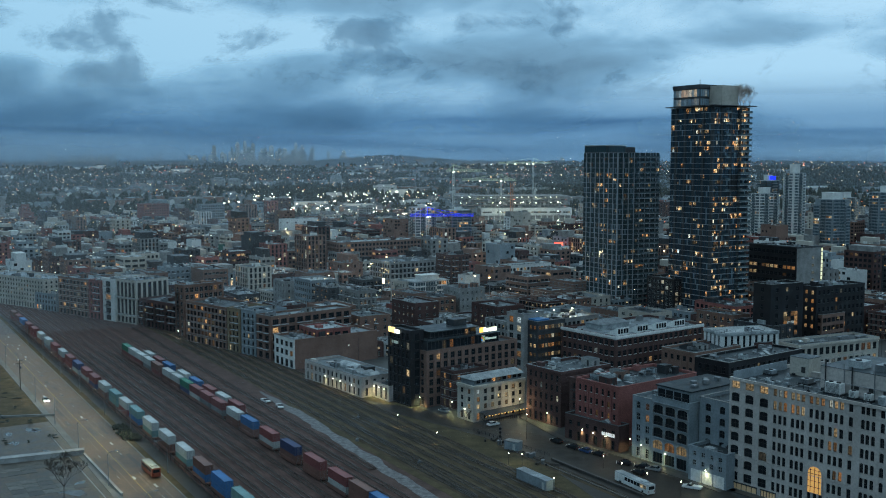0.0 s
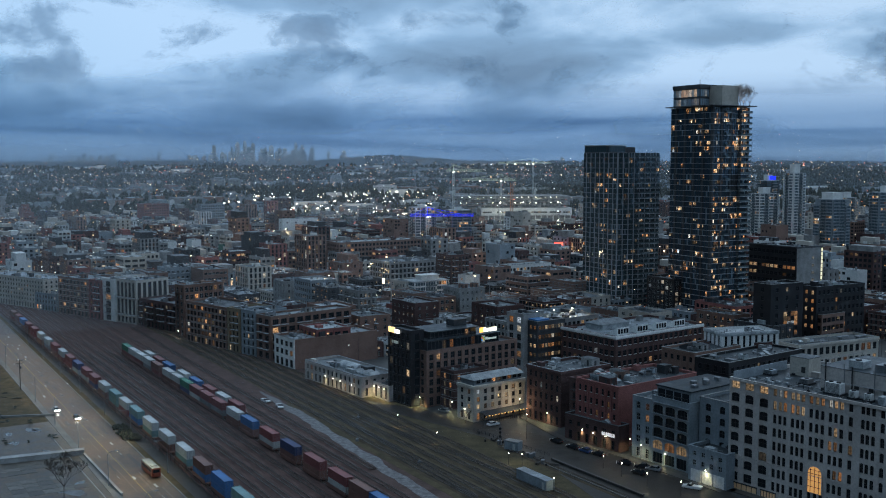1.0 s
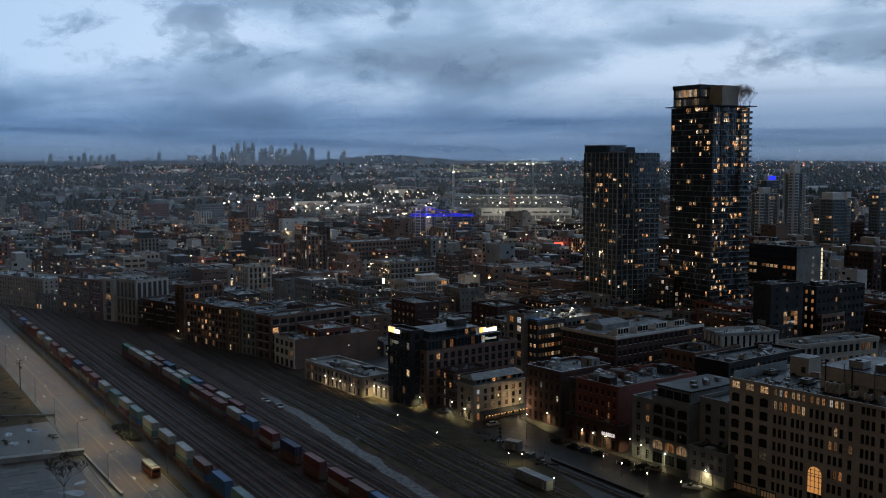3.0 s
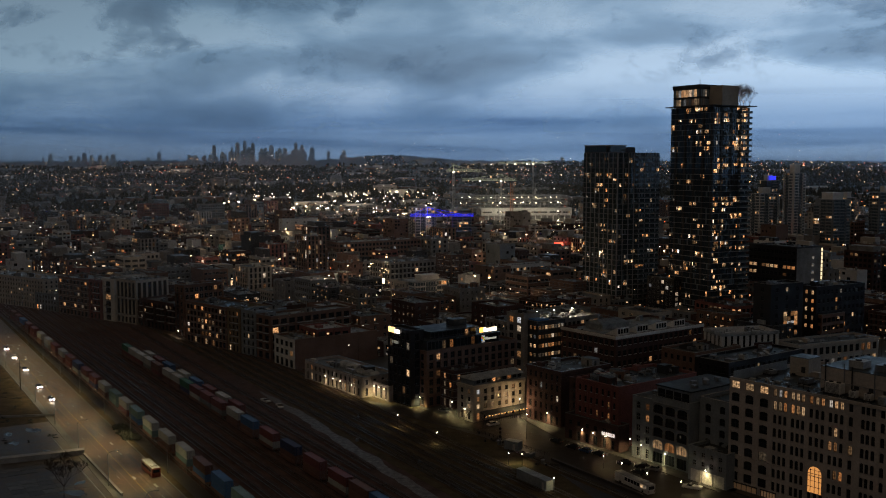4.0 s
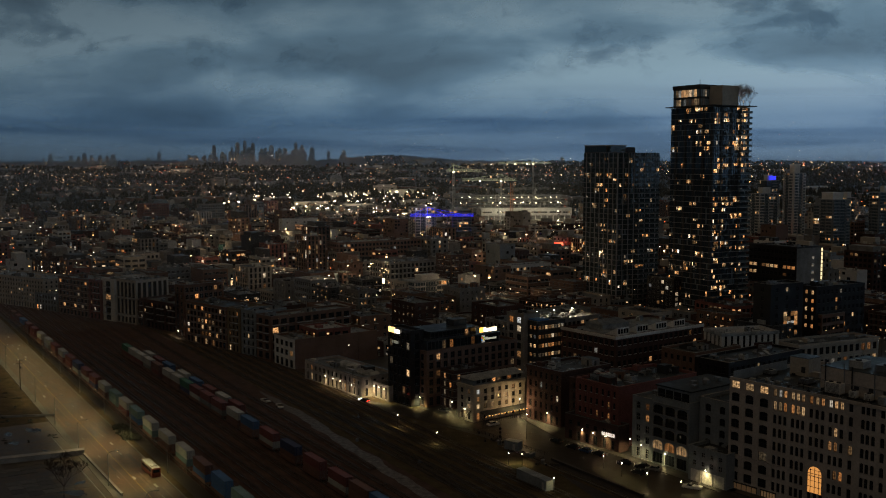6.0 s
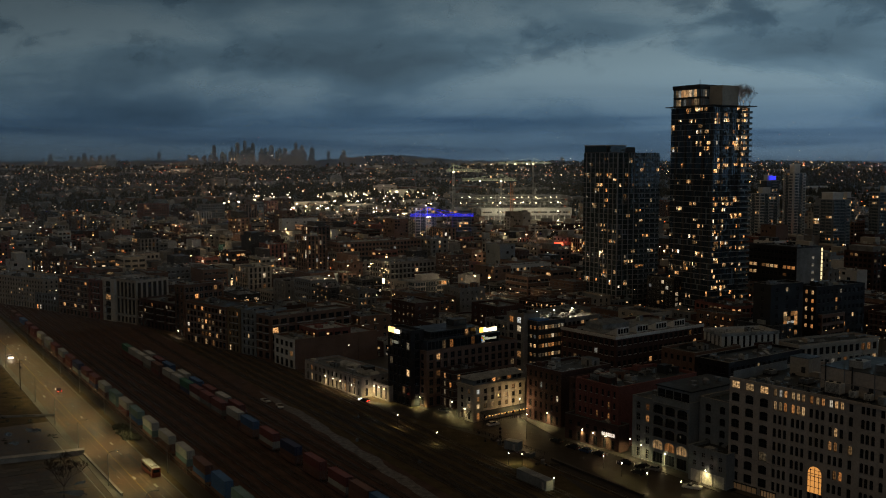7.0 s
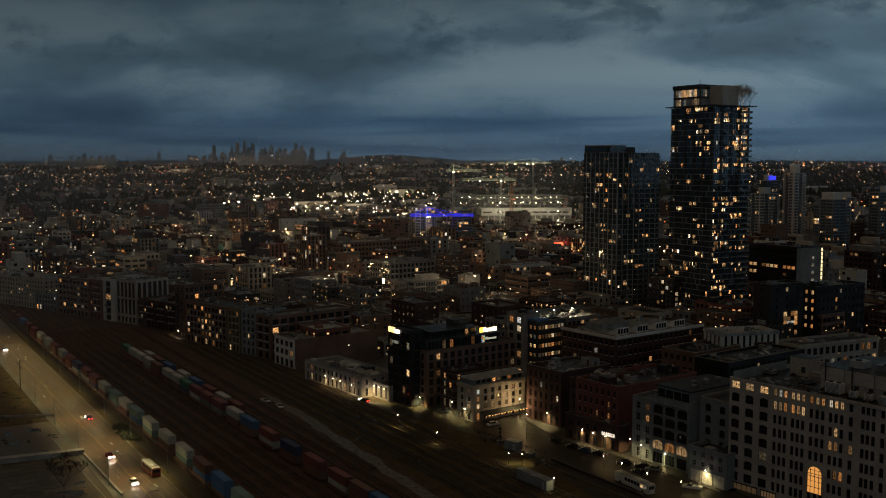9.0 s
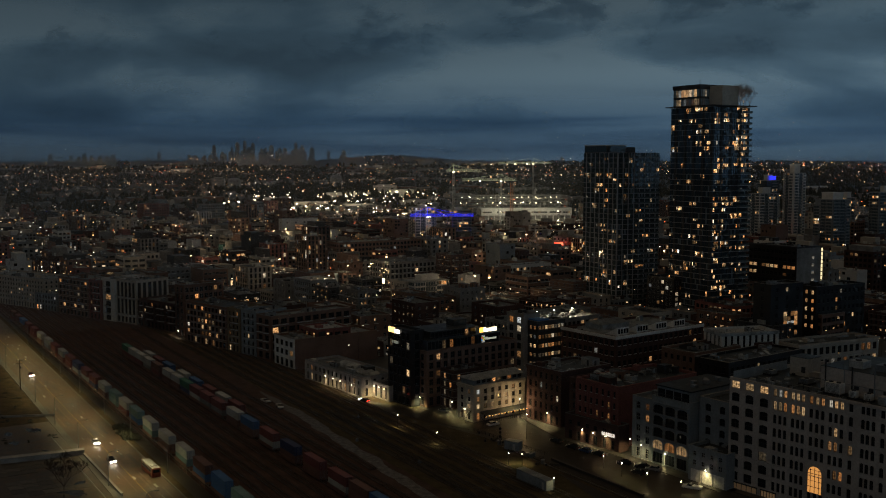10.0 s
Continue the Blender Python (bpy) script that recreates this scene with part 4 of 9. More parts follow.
# ---------------------------------------------------------------- glass towers
def glass_tower(name, label, x, y, th, a, b, h, storey, glass, chance, void, seed, pier="charcoal", slab="slab_grey", every=4, wide=0.3, edge=0.14):
    """A slim tower: floor slabs, rooms of panes between mullions. chance(face, u, v) tells how many rooms are lit there, void(face, u, v) where the front is open."""
    t = thing(name, label, "tower", pose(x, y, 0, 0, 0, th))
    rnd = random.Random(seed)
    floors = int(h / storey)
    part("core", MB().box(0.9, 0.9, 0, b - 0.9, a - 0.9, floors * storey - 0.2), M["charcoal"], t)
    panes, mull = MB(), MB()
    faces = {"t": (a, lambda s, z: (0.2, s, z)), "r": (b, lambda s, z: (s, 0.2, z)), "e": (a, lambda s, z: (b - 0.2, s, z)), "n": (b, lambda s, z: (s, a - 0.2, z))}
    for face, (n, at) in faces.items():
        cols = int(n / 1.35)
        w = n / cols
        for f in range(floors):
            z0, z1 = f * storey + 0.25, (f + 1) * storey - 0.02
            k = 0
            while k < cols:
                room = min(rnd.choice([2, 2, 3, 4]), cols - k)
                u, v = (k + room / 2) / cols, f / floors
                lit = rnd.random() < chance(face, u, v)
                drawn = rnd.random()
                if not void(face, u, v):
                    for q in range(k, k + room):
                        zm = z0 + (0.85 if drawn < 0.6 else 1.45)
                        on = 1 if lit and rnd.random() < 0.86 else 0
                        s0, s1 = q * w + 0.05, (q + 1) * w - 0.05
                        off = 2 if rnd.random() < 0.1 else 0
                        panes.poly([at(s0, z0), at(s1, z0), at(s1, zm), at(s0, zm)], on if on and drawn > 0.72 else off)
                        panes.poly([at(s0, zm + 0.07), at(s1, zm + 0.07), at(s1, z1), at(s0, z1)], on or off)
                k += room
        if face in "tr":
            for k in range(cols + 1):
                big = k % every == 0
                r, out = (wide, -0.1) if big else (0.045, 0.05)
                c = min(max(k * w, r), n - r)
                if face == "t":
                    mull.box(out, c - r, 0, 0.3, c + r, floors * storey, 1 if big else 0, skip="bt")
                else:
                    mull.box(c - r, out, 0, c + r, 0.3, floors * storey, 1 if big else 0, skip="bt")
    part("curtain_wall", panes, list(glass), t, kind="stuff")
    part("mullion_grid", mull, [M["frame_dark"], M[pier]], t, kind="stuff")
    for f in range(floors + 1):
        z = f * storey
        part("floor_slab", MB().box(-edge, -edge, z - 0.02, b + edge, a + edge, z + 0.2), M[slab], t)
    return t, floors


def balcony(t, x0, y0, x1, y1, z, glass):
    """A slab with a glass rail."""
    mb = MB()
    mb.box(x0, y0, z, x1, y1, z + 0.2, 0)
    for p, q in (((x0, y0), (x1, y0)), ((x1, y0), (x1, y1)), ((x0, y1), (x0, y0))):
        mb.poly([(*p, z + 0.2), (*q, z + 0.2), (*q, z + 1.2), (*p, z + 1.2)], 1)
        mb.bar((*p, z + 1.22), (*q, z + 1.22), 0.04, 2, 4)
    part("balcony", mb, [M["slab"], glass, M["frame_dark"]], t)


def far_block(mb, x, y, th, a, b, h, floors, bay, win, wall_i, roof_i, rnd):
    """A block too far off to be taken apart: walls, parapet, windows with sills, roof plant, added to one mesh."""
    k = MB()
    k.box(0, 0, -1, b, a, h, wall_i, skip="bt")
    k.poly([(0.3, 0.3, h - 0.7), (b - 0.3, 0.3, h - 0.7), (b - 0.3, a - 0.3, h - 0.7), (0.3, a - 0.3, h - 0.7)], roof_i)
    for p in (((0, 0), (b, 0), (b - 0.3, 0.3), (0.3, 0.3)), ((b, 0), (b, a), (b - 0.3, a - 0.3), (b - 0.3, 0.3)), ((b, a), (0, a), (0.3, a - 0.3), (b - 0.3, a - 0.3)), ((0, a), (0, 0), (0.3, 0.3), (0.3, a - 0.3))):
        k.poly([(*q, h) for q in p], wall_i)
        k.poly([(*p[3], h), (*p[2], h), (*p[2], h - 0.7), (*p[3], h - 0.7)], wall_i)
    step = (h - 1.0) / floors
    style = rnd.choice(["punched", "punched", "strip", "pier", "blank"])
    if style == "strip":
        win, bay = bay - 0.35, bay
    elif style == "pier":
        win = bay * 0.55
    tall = 0.8 if style == "pier" else (0.45 if style == "strip" else 0.55)
    for f in range(floors):
        z = 0.9 + step * f
        for c, w in even(b, bay, win):
            if style == "blank" and rnd.random() < 0.7:
                continue
            k.poly([(c - w / 2, -0.05, z), (c + w / 2, -0.05, z), (c + w / 2, -0.05, z + step * tall), (c - w / 2, -0.05, z + step * tall)], 0)
            k.box(c - w / 2 - 0.1, -0.2, z - 0.15, c + w / 2 + 0.1, 0, z, wall_i, skip="nb")
        if style == "strip" and rnd.random() < 0.5:
            k.box(1.0, -1.3, z - 0.2, b - 1.0, 0, z, 1, skip="n")
        for c, w in even(a, bay, win):
            if style == "blank" and rnd.random() < 0.7:
                continue
            k.poly([(-0.05, c + w / 2, z), (-0.05, c - w / 2, z), (-0.05, c - w / 2, z + step * tall), (-0.05, c + w / 2, z + step * tall)], 0)
    if rnd.random() < 0.4:
        x0, x1, y0, y1 = b * rnd.uniform(0.05, 0.4), b * rnd.uniform(0.6, 0.95), a * rnd.uniform(0.1, 0.4), a * 0.95
        k.box(x0, y0, h - 0.7, x1, y1, h + rnd.uniform(2.5, 6.5), rnd.choice([wall_i, 1, 4, 10]), skip="b")
    for q in range(rnd.randint(4, 9)):
        ux, uy, us, uh = rnd.uniform(1, max(1.1, b - 6)), rnd.uniform(1, max(1.1, a - 6)), rnd.choice([0.8, 1.2, 1.6, 2.5, 4.5]), rnd.choice([0.6, 0.9, 1.4, 2.6])
        k.box(ux, uy, h - 0.7, ux + us, uy + us * rnd.uniform(0.6, 1.2), h - 0.7 + uh, rnd.choice([1, 2, 3]), skip="b")
    mb.add(k, pose(x, y, 0, 0, 0, th))
# ---------------------------------------------------------------- trains
def container_mesh(name, paint, length=11.2):
    """A corrugated box with corner posts, rails, doors and lock bars."""
    mb = MB()
    w, h = 1.22, 2.6
    mb.box(-w + 0.06, 0.06, 0.12, w - 0.06, length - 0.06, h - 0.08)
    n = int(length / 0.62)
    for i in range(n):
        y = 0.3 + (length - 0.6) * i / n
        for x in (-w, w - 0.06):
            mb.box(x, y, 0.2, x + 0.06, y + 0.3, h - 0.16, skip="bt")
    for y in (0, length - 0.16):
        for x in (-w, w - 0.16):
            mb.box(x, y, 0, x + 0.16, y + 0.16, h, 1)
    for x in (-w, w - 0.1):
        mb.box(x, 0, 0, x + 0.1, length, 0.16, 1)
        mb.box(x, 0, h - 0.12, x + 0.1, length, h, 1)
    for y in (0.0, length - 0.1):
        mb.box(-w, y, 0, w, y + 0.1, 0.16, 1)
        mb.box(-w, y, h - 0.12, w, y + 0.1, h, 1)
    for x in (-0.9, -0.35, 0.35, 0.9):
        mb.bar((x, -0.01, 0.15), (x, -0.01, h - 0.15), 0.03, 2, 5)
    mb.box(-0.02, 0.02, 0.15, 0.02, 0.06, h - 0.1, 2)
    return mb.mesh(name, [paint, paint, M["steel"]])


BOX = {k: container_mesh("shipping_container", p) for k, p in PAINT.items()}
WORD = {"white": "white", "teal": "pale teal", "blue": "bright blue", "navy": "navy blue", "red": "oxide red", "brown": "rusty brown", "green": "green", "grey": "grey"}


def well_car(end):
    """A container well on two bogies, with platforms of the length end."""
    t = thing("well_car", "rusty brown container well car on its bogies", "rail wagon", pose(0, 0, 0), "wagons of the container trains")
    L = 11.5
    mb = MB()
    for x in (-1.42, 1.32):
        mb.box(x, 0, 0.75, x + 0.1, L, 1.75)
        mb.box(x - 0.03, 0, 1.7, x + 0.13, L, 1.85)
        for i in range(8):
            y = 0.3 + i * 1.52
            mb.box(x - 0.05, y, 0.8, x + 0.15, y + 0.14, 1.72)
    mb.box(-1.3, 0, 0.72, 1.3, L, 0.8)
    part("well", mb, PAINT["brown"], t)
    for y0, y1 in ((-end, 0), (L, L + end)):
        mb = MB()
        mb.box(-1.3, y0, 1.05, 1.3, y1, 1.3)
        mb.box(-0.3, y0, 0.7, 0.3, y1, 1.05)
        mb.box(-0.12, y0 - 0.5 if y0 < 0 else y1, 0.8, 0.12, y0 if y0 < 0 else y1 + 0.5, 1.0)
        part("end_platform", mb, PAINT["brown"], t)
    for yc in (1.0 - end, L - 1.0 + end):
        mb = MB()
        for x in (-0.98, 0.86):
            mb.box(x, yc - 1.1, 0.75, x + 0.12, yc + 1.1, 1.0)
        mb.box(-0.9, yc - 0.2, 0.7, 0.9, yc + 0.2, 1.0)
        part("bogie", mb, M["darksteel"], t)
        for dy in (-0.85, 0.85):
            for x in (-0.82, 0.68):
                part("wheel", MB().bar((x, yc + dy, 0.96), (x + 0.14, yc + dy, 0.96), 0.44, 0, 14), M["rail"], t)
    return t


def train(q, lean, first, load):
    """load: the distance of each wagon's middle along the yard and its boxes, 'top/bottom'. The first wagon is used as it is, the rest are copies."""
    for i, (s, word) in enumerate(load):
        m = Matrix.Translation(sq(s, q + (s - 290) * lean)) @ pose(0, 0, 0, 0, 0, 32 - math.degrees(lean)) @ pose(0, -5.75, 0)
        if i:
            copy_thing(first, m)
        else:
            first.matrix_basis = m
        top, low = word.split("/")
        for k, (c, z) in enumerate(((low, 0.80), (top, 3.42))):
            ob = new("shipping_container", BOX[c])
            ob.matrix_basis = m @ pose(0, 0.15, z)
            tagged(ob, "%s corrugated shipping container %s" % (WORD[c], ("stacked on another container", "standing in a well car")[k == 0]), "shipping container", "containers on the trains")


train(93.0, 0.0125, well_car(1.05), [(229, "red/brown"), (246, "teal/white"), (262.3, "blue/blue"), (278.7, "brown/blue"), (295.8, "white/teal"), (314.4, "white/brown"), (333.3, "white/teal"), (350.9, "teal/blue"), (365.6, "white/red"), (381, "teal/teal"),
                                     (397.9, "white/brown"), (414.8, "red/navy"), (429.6, "red/white"), (446.5, "navy/white"), (462.1, "red/red"), (478, "white/red"), (495.8, "red/brown"), (513.4, "white/grey"), (532, "white/brown"), (551, "red/red"), (568, "red/brown"),
                                     (585, "blue/brown"), (601, "red/brown"), (617, "brown/red")])
train(121.9, 0.008, well_car(0.1), [(211, "navy/blue"), (223, "blue/brown"), (235, "brown/brown"), (248, "red/white"), (265, "red/brown"), (282.5, "navy/brown"), (300, "red/white"), (317.3, "blue/brown"), (331.2, "white/brown"), (347.5, "red/grey"), (360.6, "red/grey"),
                                    (372.8, "red/white"), (385, "green/navy"), (397.2, "white/brown"), (409.3, "white/brown"), (425.5, "brown/red"), (438.3, "white/grey"), (451, "white/red"), (463, "white/red"), (475, "green/red")])
train(126.1, 0.006, well_car(0.6), [(341, "red/brown"), (355, "white/red"), (369.8, "red/brown"), (386.3, "blue/brown"), (402, "white/brown"), (422.7, "blue/red"), (437, "red/brown"), (451.4, "white/brown")])
# ---------------------------------------------------------------- the row at the far end of the yard
building("apartment_block", "pale cream apartment block with small windows", -245.2, 619.3, 54, 67.5, 22.0, 18.9, 6, 3.0, (1.3, 1.5), wall="cream", roof="roof_wet", lit=0.15, units=5, seed=50, sill="cream")
building("row_building", "low teal grey block beside the yard", -233.6, 610.0, 54, 22.5, 12.0, 10.7, 3, 3.0, (1.6, 1.7), wall="bluegrey", roof="roof_wet", lit=0.15, units=3, seed=51)
building("row_building", "brown brick loft block with balconies", -206.8, 587.9, 52, 31.0, 20.0, 22.6, 6, 3.4, (2.2, 2.0), wall="brick_brown", roof="roof_wet", lit=0.15, units=4, seed=52)
building("row_building", "dark brown brick loft block", -196.4, 579.5, 52, 12.2, 20.0, 22.9, 6, 3.0, (1.8, 2.0), wall="brick_red", roof="roof_dark", lit=0.15, units=2, seed=53)
building("row_building", "loft block with white concrete frame", -186.6, 573.4, 52, 12.5, 20.0, 24.3, 6, 6.0, (4.6, 2.8), wall="white", roof="roof_wet", lit=0.06, units=2, seed=54, bars=(3, 1))
building("row_building", "block with tall pale piers and dark glass", -171.4, 563.4, 52, 19.0, 22.0, 24.8, 3, 3.2, (2.2, 8.5), gf=4.5, wall="cream", roof="roof_wet", lit=0.06, units=3, seed=55, bars=(1, 4))
building("row_building", "low red brick shed with lamps", -141.6, 535.5, 48, 36.5, 18.0, 15.5, 4, 3.4, (1.8, 1.9), wall="brick_dark", roof="roof_wet", lit=0.15, units=5, seed=56)
building("row_building", "tall dark brick loft with grid of balconies", -134.4, 523.4, 45, 9.0, 24.0, 27.2, 7, 2.8, (2.0, 2.4), wall="brick_brown", roof="roof_white", lit=0.15, units=3, seed=57, frame_mat="frame_pale")
building("row_building", "dark loft row with bright stair windows", -104.8, 487.1, 45, 37.0, 20.0, 20.7, 6, 3.0, (2.0, 2.1), wall="brick_brown", roof="roof_dark", lit=0.3, units=6, seed=58)
building("row_building", "narrow tan brick house", -96.6, 478.4, 45, 10.6, 18.0, 21.2, 6, 2.6, (1.3, 1.9), wall="brick_tan", roof="roof_wet", lit=0.15, units=2, seed=59)
building("row_building", "narrow blue grey house", -87.5, 470.1, 45, 12.0, 18.0, 21.4, 6, 2.8, (1.4, 1.9), wall="bluegrey", roof="roof_wet", lit=0.15, units=2, seed=60)
building("row_building", "large brown brick warehouse with regular wide windows", -79.0, 461.0, 42, 12.0, 46.0, 20.5, 5, 4.4, (3.2, 2.4), wall="brick_brown", roof="roof_wet", lit=0.15, units=8, seed=61, bars=(2, 1))

# ---------------------------------------------------------------- landmarks farther off
building("brick_hall", "blank brown brick hall", -62.3, 573.4, 34, 12.8, 37.5, 11.4, 3, 6.0, (1.4, 1.6), wall="brick_brown", roof="roof_dark", lit=0.06, units=4, seed=62, trim="piers")
building("apartment_block", "dark apartment block with pale gridded front", -35.8, 681.5, 34, 26.8, 36.8, 23.0, 6, 3.0, (2.0, 2.3), wall="concrete", roof="roof_wet", lit=0.15, units=4, seed=63)
building("apartment_block", "long brown apartment block with balconies", -81.9, 798.1, 34, 24.2, 76.8, 26.9, 7, 3.2, (2.2, 2.1), wall="brick_brown", roof="roof_white", lit=0.15, units=6, seed=64)
building("white_office", "low pale block with white side wall", 45.1, 696.0, 34, 9.8, 38.0, 19.6, 4, 3.0, (2.2, 2.0), wall="white", roof="roof_wet", lit=0.3, units=3, seed=65)
building("column_building", "pale block with tall dark window slots", -132.6, 884.3, 34, 15.0, 50.2, 19.8, 2, 3.6, (1.7, 9.0), gf=9.0, wall="cream", roof="roof_dark", lit=0.06, units=4, seed=66)
building("white_hall", "large windowless white hall", -178.1, 1127.1, 34, 10.0, 43.5, 26.4, 4, 9.0, (2.0, 1.6), wall="white", roof="roof_white", lit=0.06, units=2, seed=67)
building("apartment_block", "brown mid-rise with pale piers", -310.5, 1305.9, 34, 14.0, 31.5, 34.9, 10, 3.0, (1.8, 1.8), wall="bluegrey", roof="roof_dark", lit=0.15, units=2, seed=68)
building("apartment_block", "red brown mid-rise apartments", -399.8, 1359.8, 34, 30.0, 34.0, 33.0, 9, 3.2, (1.8, 1.8), wall="brick_red", roof="roof_dark", lit=0.15, units=2, seed=69)
building("panel_hall", "dark hall with large white end panel", -250.2, 908.8, 34, 23.5, 11.5, 18.8, 3, 30.0, (1.0, 1.0), wall="white", roof="roof_wet", lit=0.0, right=False, units=0, seed=70)
building("panel_hall", "second white panelled hall end", -224.9, 908.8, 34, 14.5, 8.5, 20.4, 3, 30.0, (1.0, 1.0), wall="white", roof="roof_wet", lit=0.0, right=False, units=0, seed=70)
t = building("canopy_hall", "low hall with lit glass front under flat roof", -228.0, 770.0, 30, 20.0, 45.8, 12.8, 2, 2.2, (1.9, 4.2), gf=6.0, wall="concrete", roof="roof_white", lit=0.6, units=3, seed=72)

building("white_office", "white slab block with blank side wall", 14.0, 632.0, 34, 8.0, 11.0, 20.0, 5, 4.5, (1.6, 1.8), wall="white", roof="roof_white", lit=0.06, right=False, units=2, seed=92)
building("netted_block", "low block wrapped in teal scaffold netting", -205.0, 945.0, 34, 12.0, 46.0, 13.0, 3, 6.0, (1.4, 1.6), wall="netting", roof="roof_dark", lit=0.06, units=3, seed=93)
building("orange_hall", "low orange panelled hall", -252.0, 1212.0, 34, 10.0, 32.0, 13.0, 3, 5.0, (2.0, 1.6), wall="hoist", roof="roof_wet", lit=0.06, units=2, seed=94)

# towers on the far side of downtown
RES_GLASS = [glazing("home_glass", 0.01, 0.5, island=True, base=(0.07, 0.1, 0.12), rough=0.12, coat=0.7), glazing("home_glass_lit", 1.0, 1.1, island=True, cool=0.2, rough=0.12, soft=(0.2, 1.6))]


def home_tower(label, x, y, th, a, b, h, wall, seed, bay=4, proud=0.9, step=0.0, lit=0.1, top=(0.3, 0.7, 6.0)):
    """A residential tower: projecting bays of glass between piers, slab edges, stacked balconies and a set back head."""
    t = thing("residential_tower", label, "tower", pose(x, y, 0, 0, 0, th))
    rnd = random.Random(seed)
    storey = 3.0
    floors = int(h / storey)
    body, glass, slabs, rails = MB(), MB(), MB(), MB()
    body.box(0.4, 0.4, 0, b - 0.4, a - 0.4, floors * storey, 0, skip="b")
    for face, n in (("t", a), ("r", b)):
        cols = max(2, int(n / 1.9))
        w = n / cols
        bays = [k for k in range(0, cols, bay)]

        def at(s, d, z):
            return (d, s, z) if face == "t" else (s, d, z)

        def block(mb, s0, d0, z0, s1, d1, z1, mi=0):
            p, q = at(s0, d0, z0), at(s1, d1, z1)
            mb.box(min(p[0], q[0]), min(p[1], q[1]), z0, max(p[0], q[0]), max(p[1], q[1]), z1, mi)

        for i, k in enumerate(bays):
            k1 = min(cols, k + bay)
            out = -proud if i % 2 == 0 else 0.0
            high = floors - (2 if step and i == len(bays) - 1 else 0)
            block(body, k * w, out, 0, k * w + 0.45, 0.4, high * storey)
            block(body, k1 * w - 0.45, out, 0, k1 * w, 0.4, high * storey)
            for f in range(high):
                z = f * storey
                block(slabs, k * w, out - 0.1, z - 0.15, k1 * w, 0.4, z + 0.75 if i % 2 == 0 else z + 0.12)
                on = rnd.random() < lit
                for q in range(k, k1):
                    s0, s1 = q * w + (0.47 if q == k else 0.12), (q + 1) * w - (0.47 if q == k1 - 1 else 0.12)
                    if s1 - s0 < 0.3:
                        continue
                    z0 = z + 0.8 if i % 2 == 0 else z + 0.2
                    p = [at(s0, out + 0.12, z0), at(s1, out + 0.12, z0), at(s1, out + 0.12, z + 2.8), at(s0, out + 0.12, z + 2.8)]
                    glass.poly(p if face == "r" else p[::-1], 1 if on and rnd.random() < 0.8 else 0)
                if i % 2:
                    block(rails, k * w + 0.2, -1.3, z - 0.12, k1 * w - 0.2, 0.0, z + 0.1, 0)
                    block(rails, k * w + 0.2, -1.3, z + 0.1, k1 * w - 0.2, -1.25, z + 1.1, 1)
    part("wall", body, M[wall], t)
    part("spandrel", slabs, M[wall], t, kind="stuff")
    part("glazing", glass, RES_GLASS, t, kind="stuff")
    part("balcony", rails, [M["slab"], RAIL_DIM], t, kind="stuff")
    z = floors * storey
    part("roof", MB().box(-0.3, -0.3, z, b + 0.3, a + 0.3, z + 0.5), M["roof_white"], t)
    lo, hi, up = top
    part("top_storey", MB().box(b * lo, a * lo, z + 0.5, b * hi, a * hi, z + up).box(b * lo - 0.5, a * lo - 0.5, z + up, b * hi + 0.5, a * hi + 0.5, z + up + 0.4), M["white"], t, "pale set back head with roof plant")
    return t


RAIL_DIM = glazing("rail_glass_dim", 0.0, 0.0, base=(0.14, 0.17, 0.18), rough=0.2)
home_tower("white gridded residential tower with square bays", 324.2, 1041.5, 25, 16.0, 26.0, 59.2, "white", 80, 3, 0.5, lit=0.1)
SLIM = home_tower("slim pale tower with rounded bays and tall head", 363.0, 1054.8, 25, 13.5, 15.5, 79.0, "white", 81, 3, 1.3, lit=0.05, top=(0.25, 0.75, 9.0))
BLUE_TOP = home_tower("dark glass residential tower with blue roof panel", 352.5, 1110.0, 25, 14.8, 17.5, 70.0, "charcoal", 82, 4, 0.6, lit=0.12)
home_tower("grey stepped residential tower with balconies", 369.0, 962.1, 25, 23.5, 21.8, 56.0, "bluegrey", 83, 4, 1.0, 1.0, lit=0.13, top=(0.2, 0.8, 6.5))
home_tower("dark residential tower at the inlet", 425.0, 991.2, 25, 12.0, 34.0, 61.0, "bluegrey", 84, 4, 0.9, lit=0.12)
home_tower("white residential tower with strip balconies", 432.0, 1090.0, 25, 12.0, 15.0, 52.0, "cream", 180, 3, 0.8, lit=0.12)
home_tower("pale mid-rise behind the towers", 452.0, 1190.0, 25, 16.0, 18.0, 46.0, "white", 85, 3, 0.7, lit=0.12)
home_tower("pale mid-rise on the far side of the inlet", 500.0, 1270.0, 25, 14.0, 26.0, 40.0, "cream", 181, 4, 0.7, lit=0.14)
home_tower("white terraced apartment block with long balconies", -17.0, 610.0, 34, 14.0, 25.0, 18.0, "white", 91, 4, 0.4, lit=0.15, top=(0.3, 0.8, 3.2))
home_tower("pale slim tower behind the white one", 411.0, 1300.0, 25, 13.0, 15.0, 58.0, "white", 182, 3, 0.9, lit=0.08)
home_tower("pale block under construction beneath the blue crane", -28.7, 1054.8, 20, 22.0, 23.0, 42.4, "white", 86, 3, 0.5, lit=0.2, top=(0.3, 0.6, 3.0))
home_tower("grey block under construction beside the blue crane", 9.4, 1060.8, 20, 17.0, 22.0, 40.0, "concrete", 87, 3, 0.5, lit=0.2, top=(0.3, 0.6, 3.0))


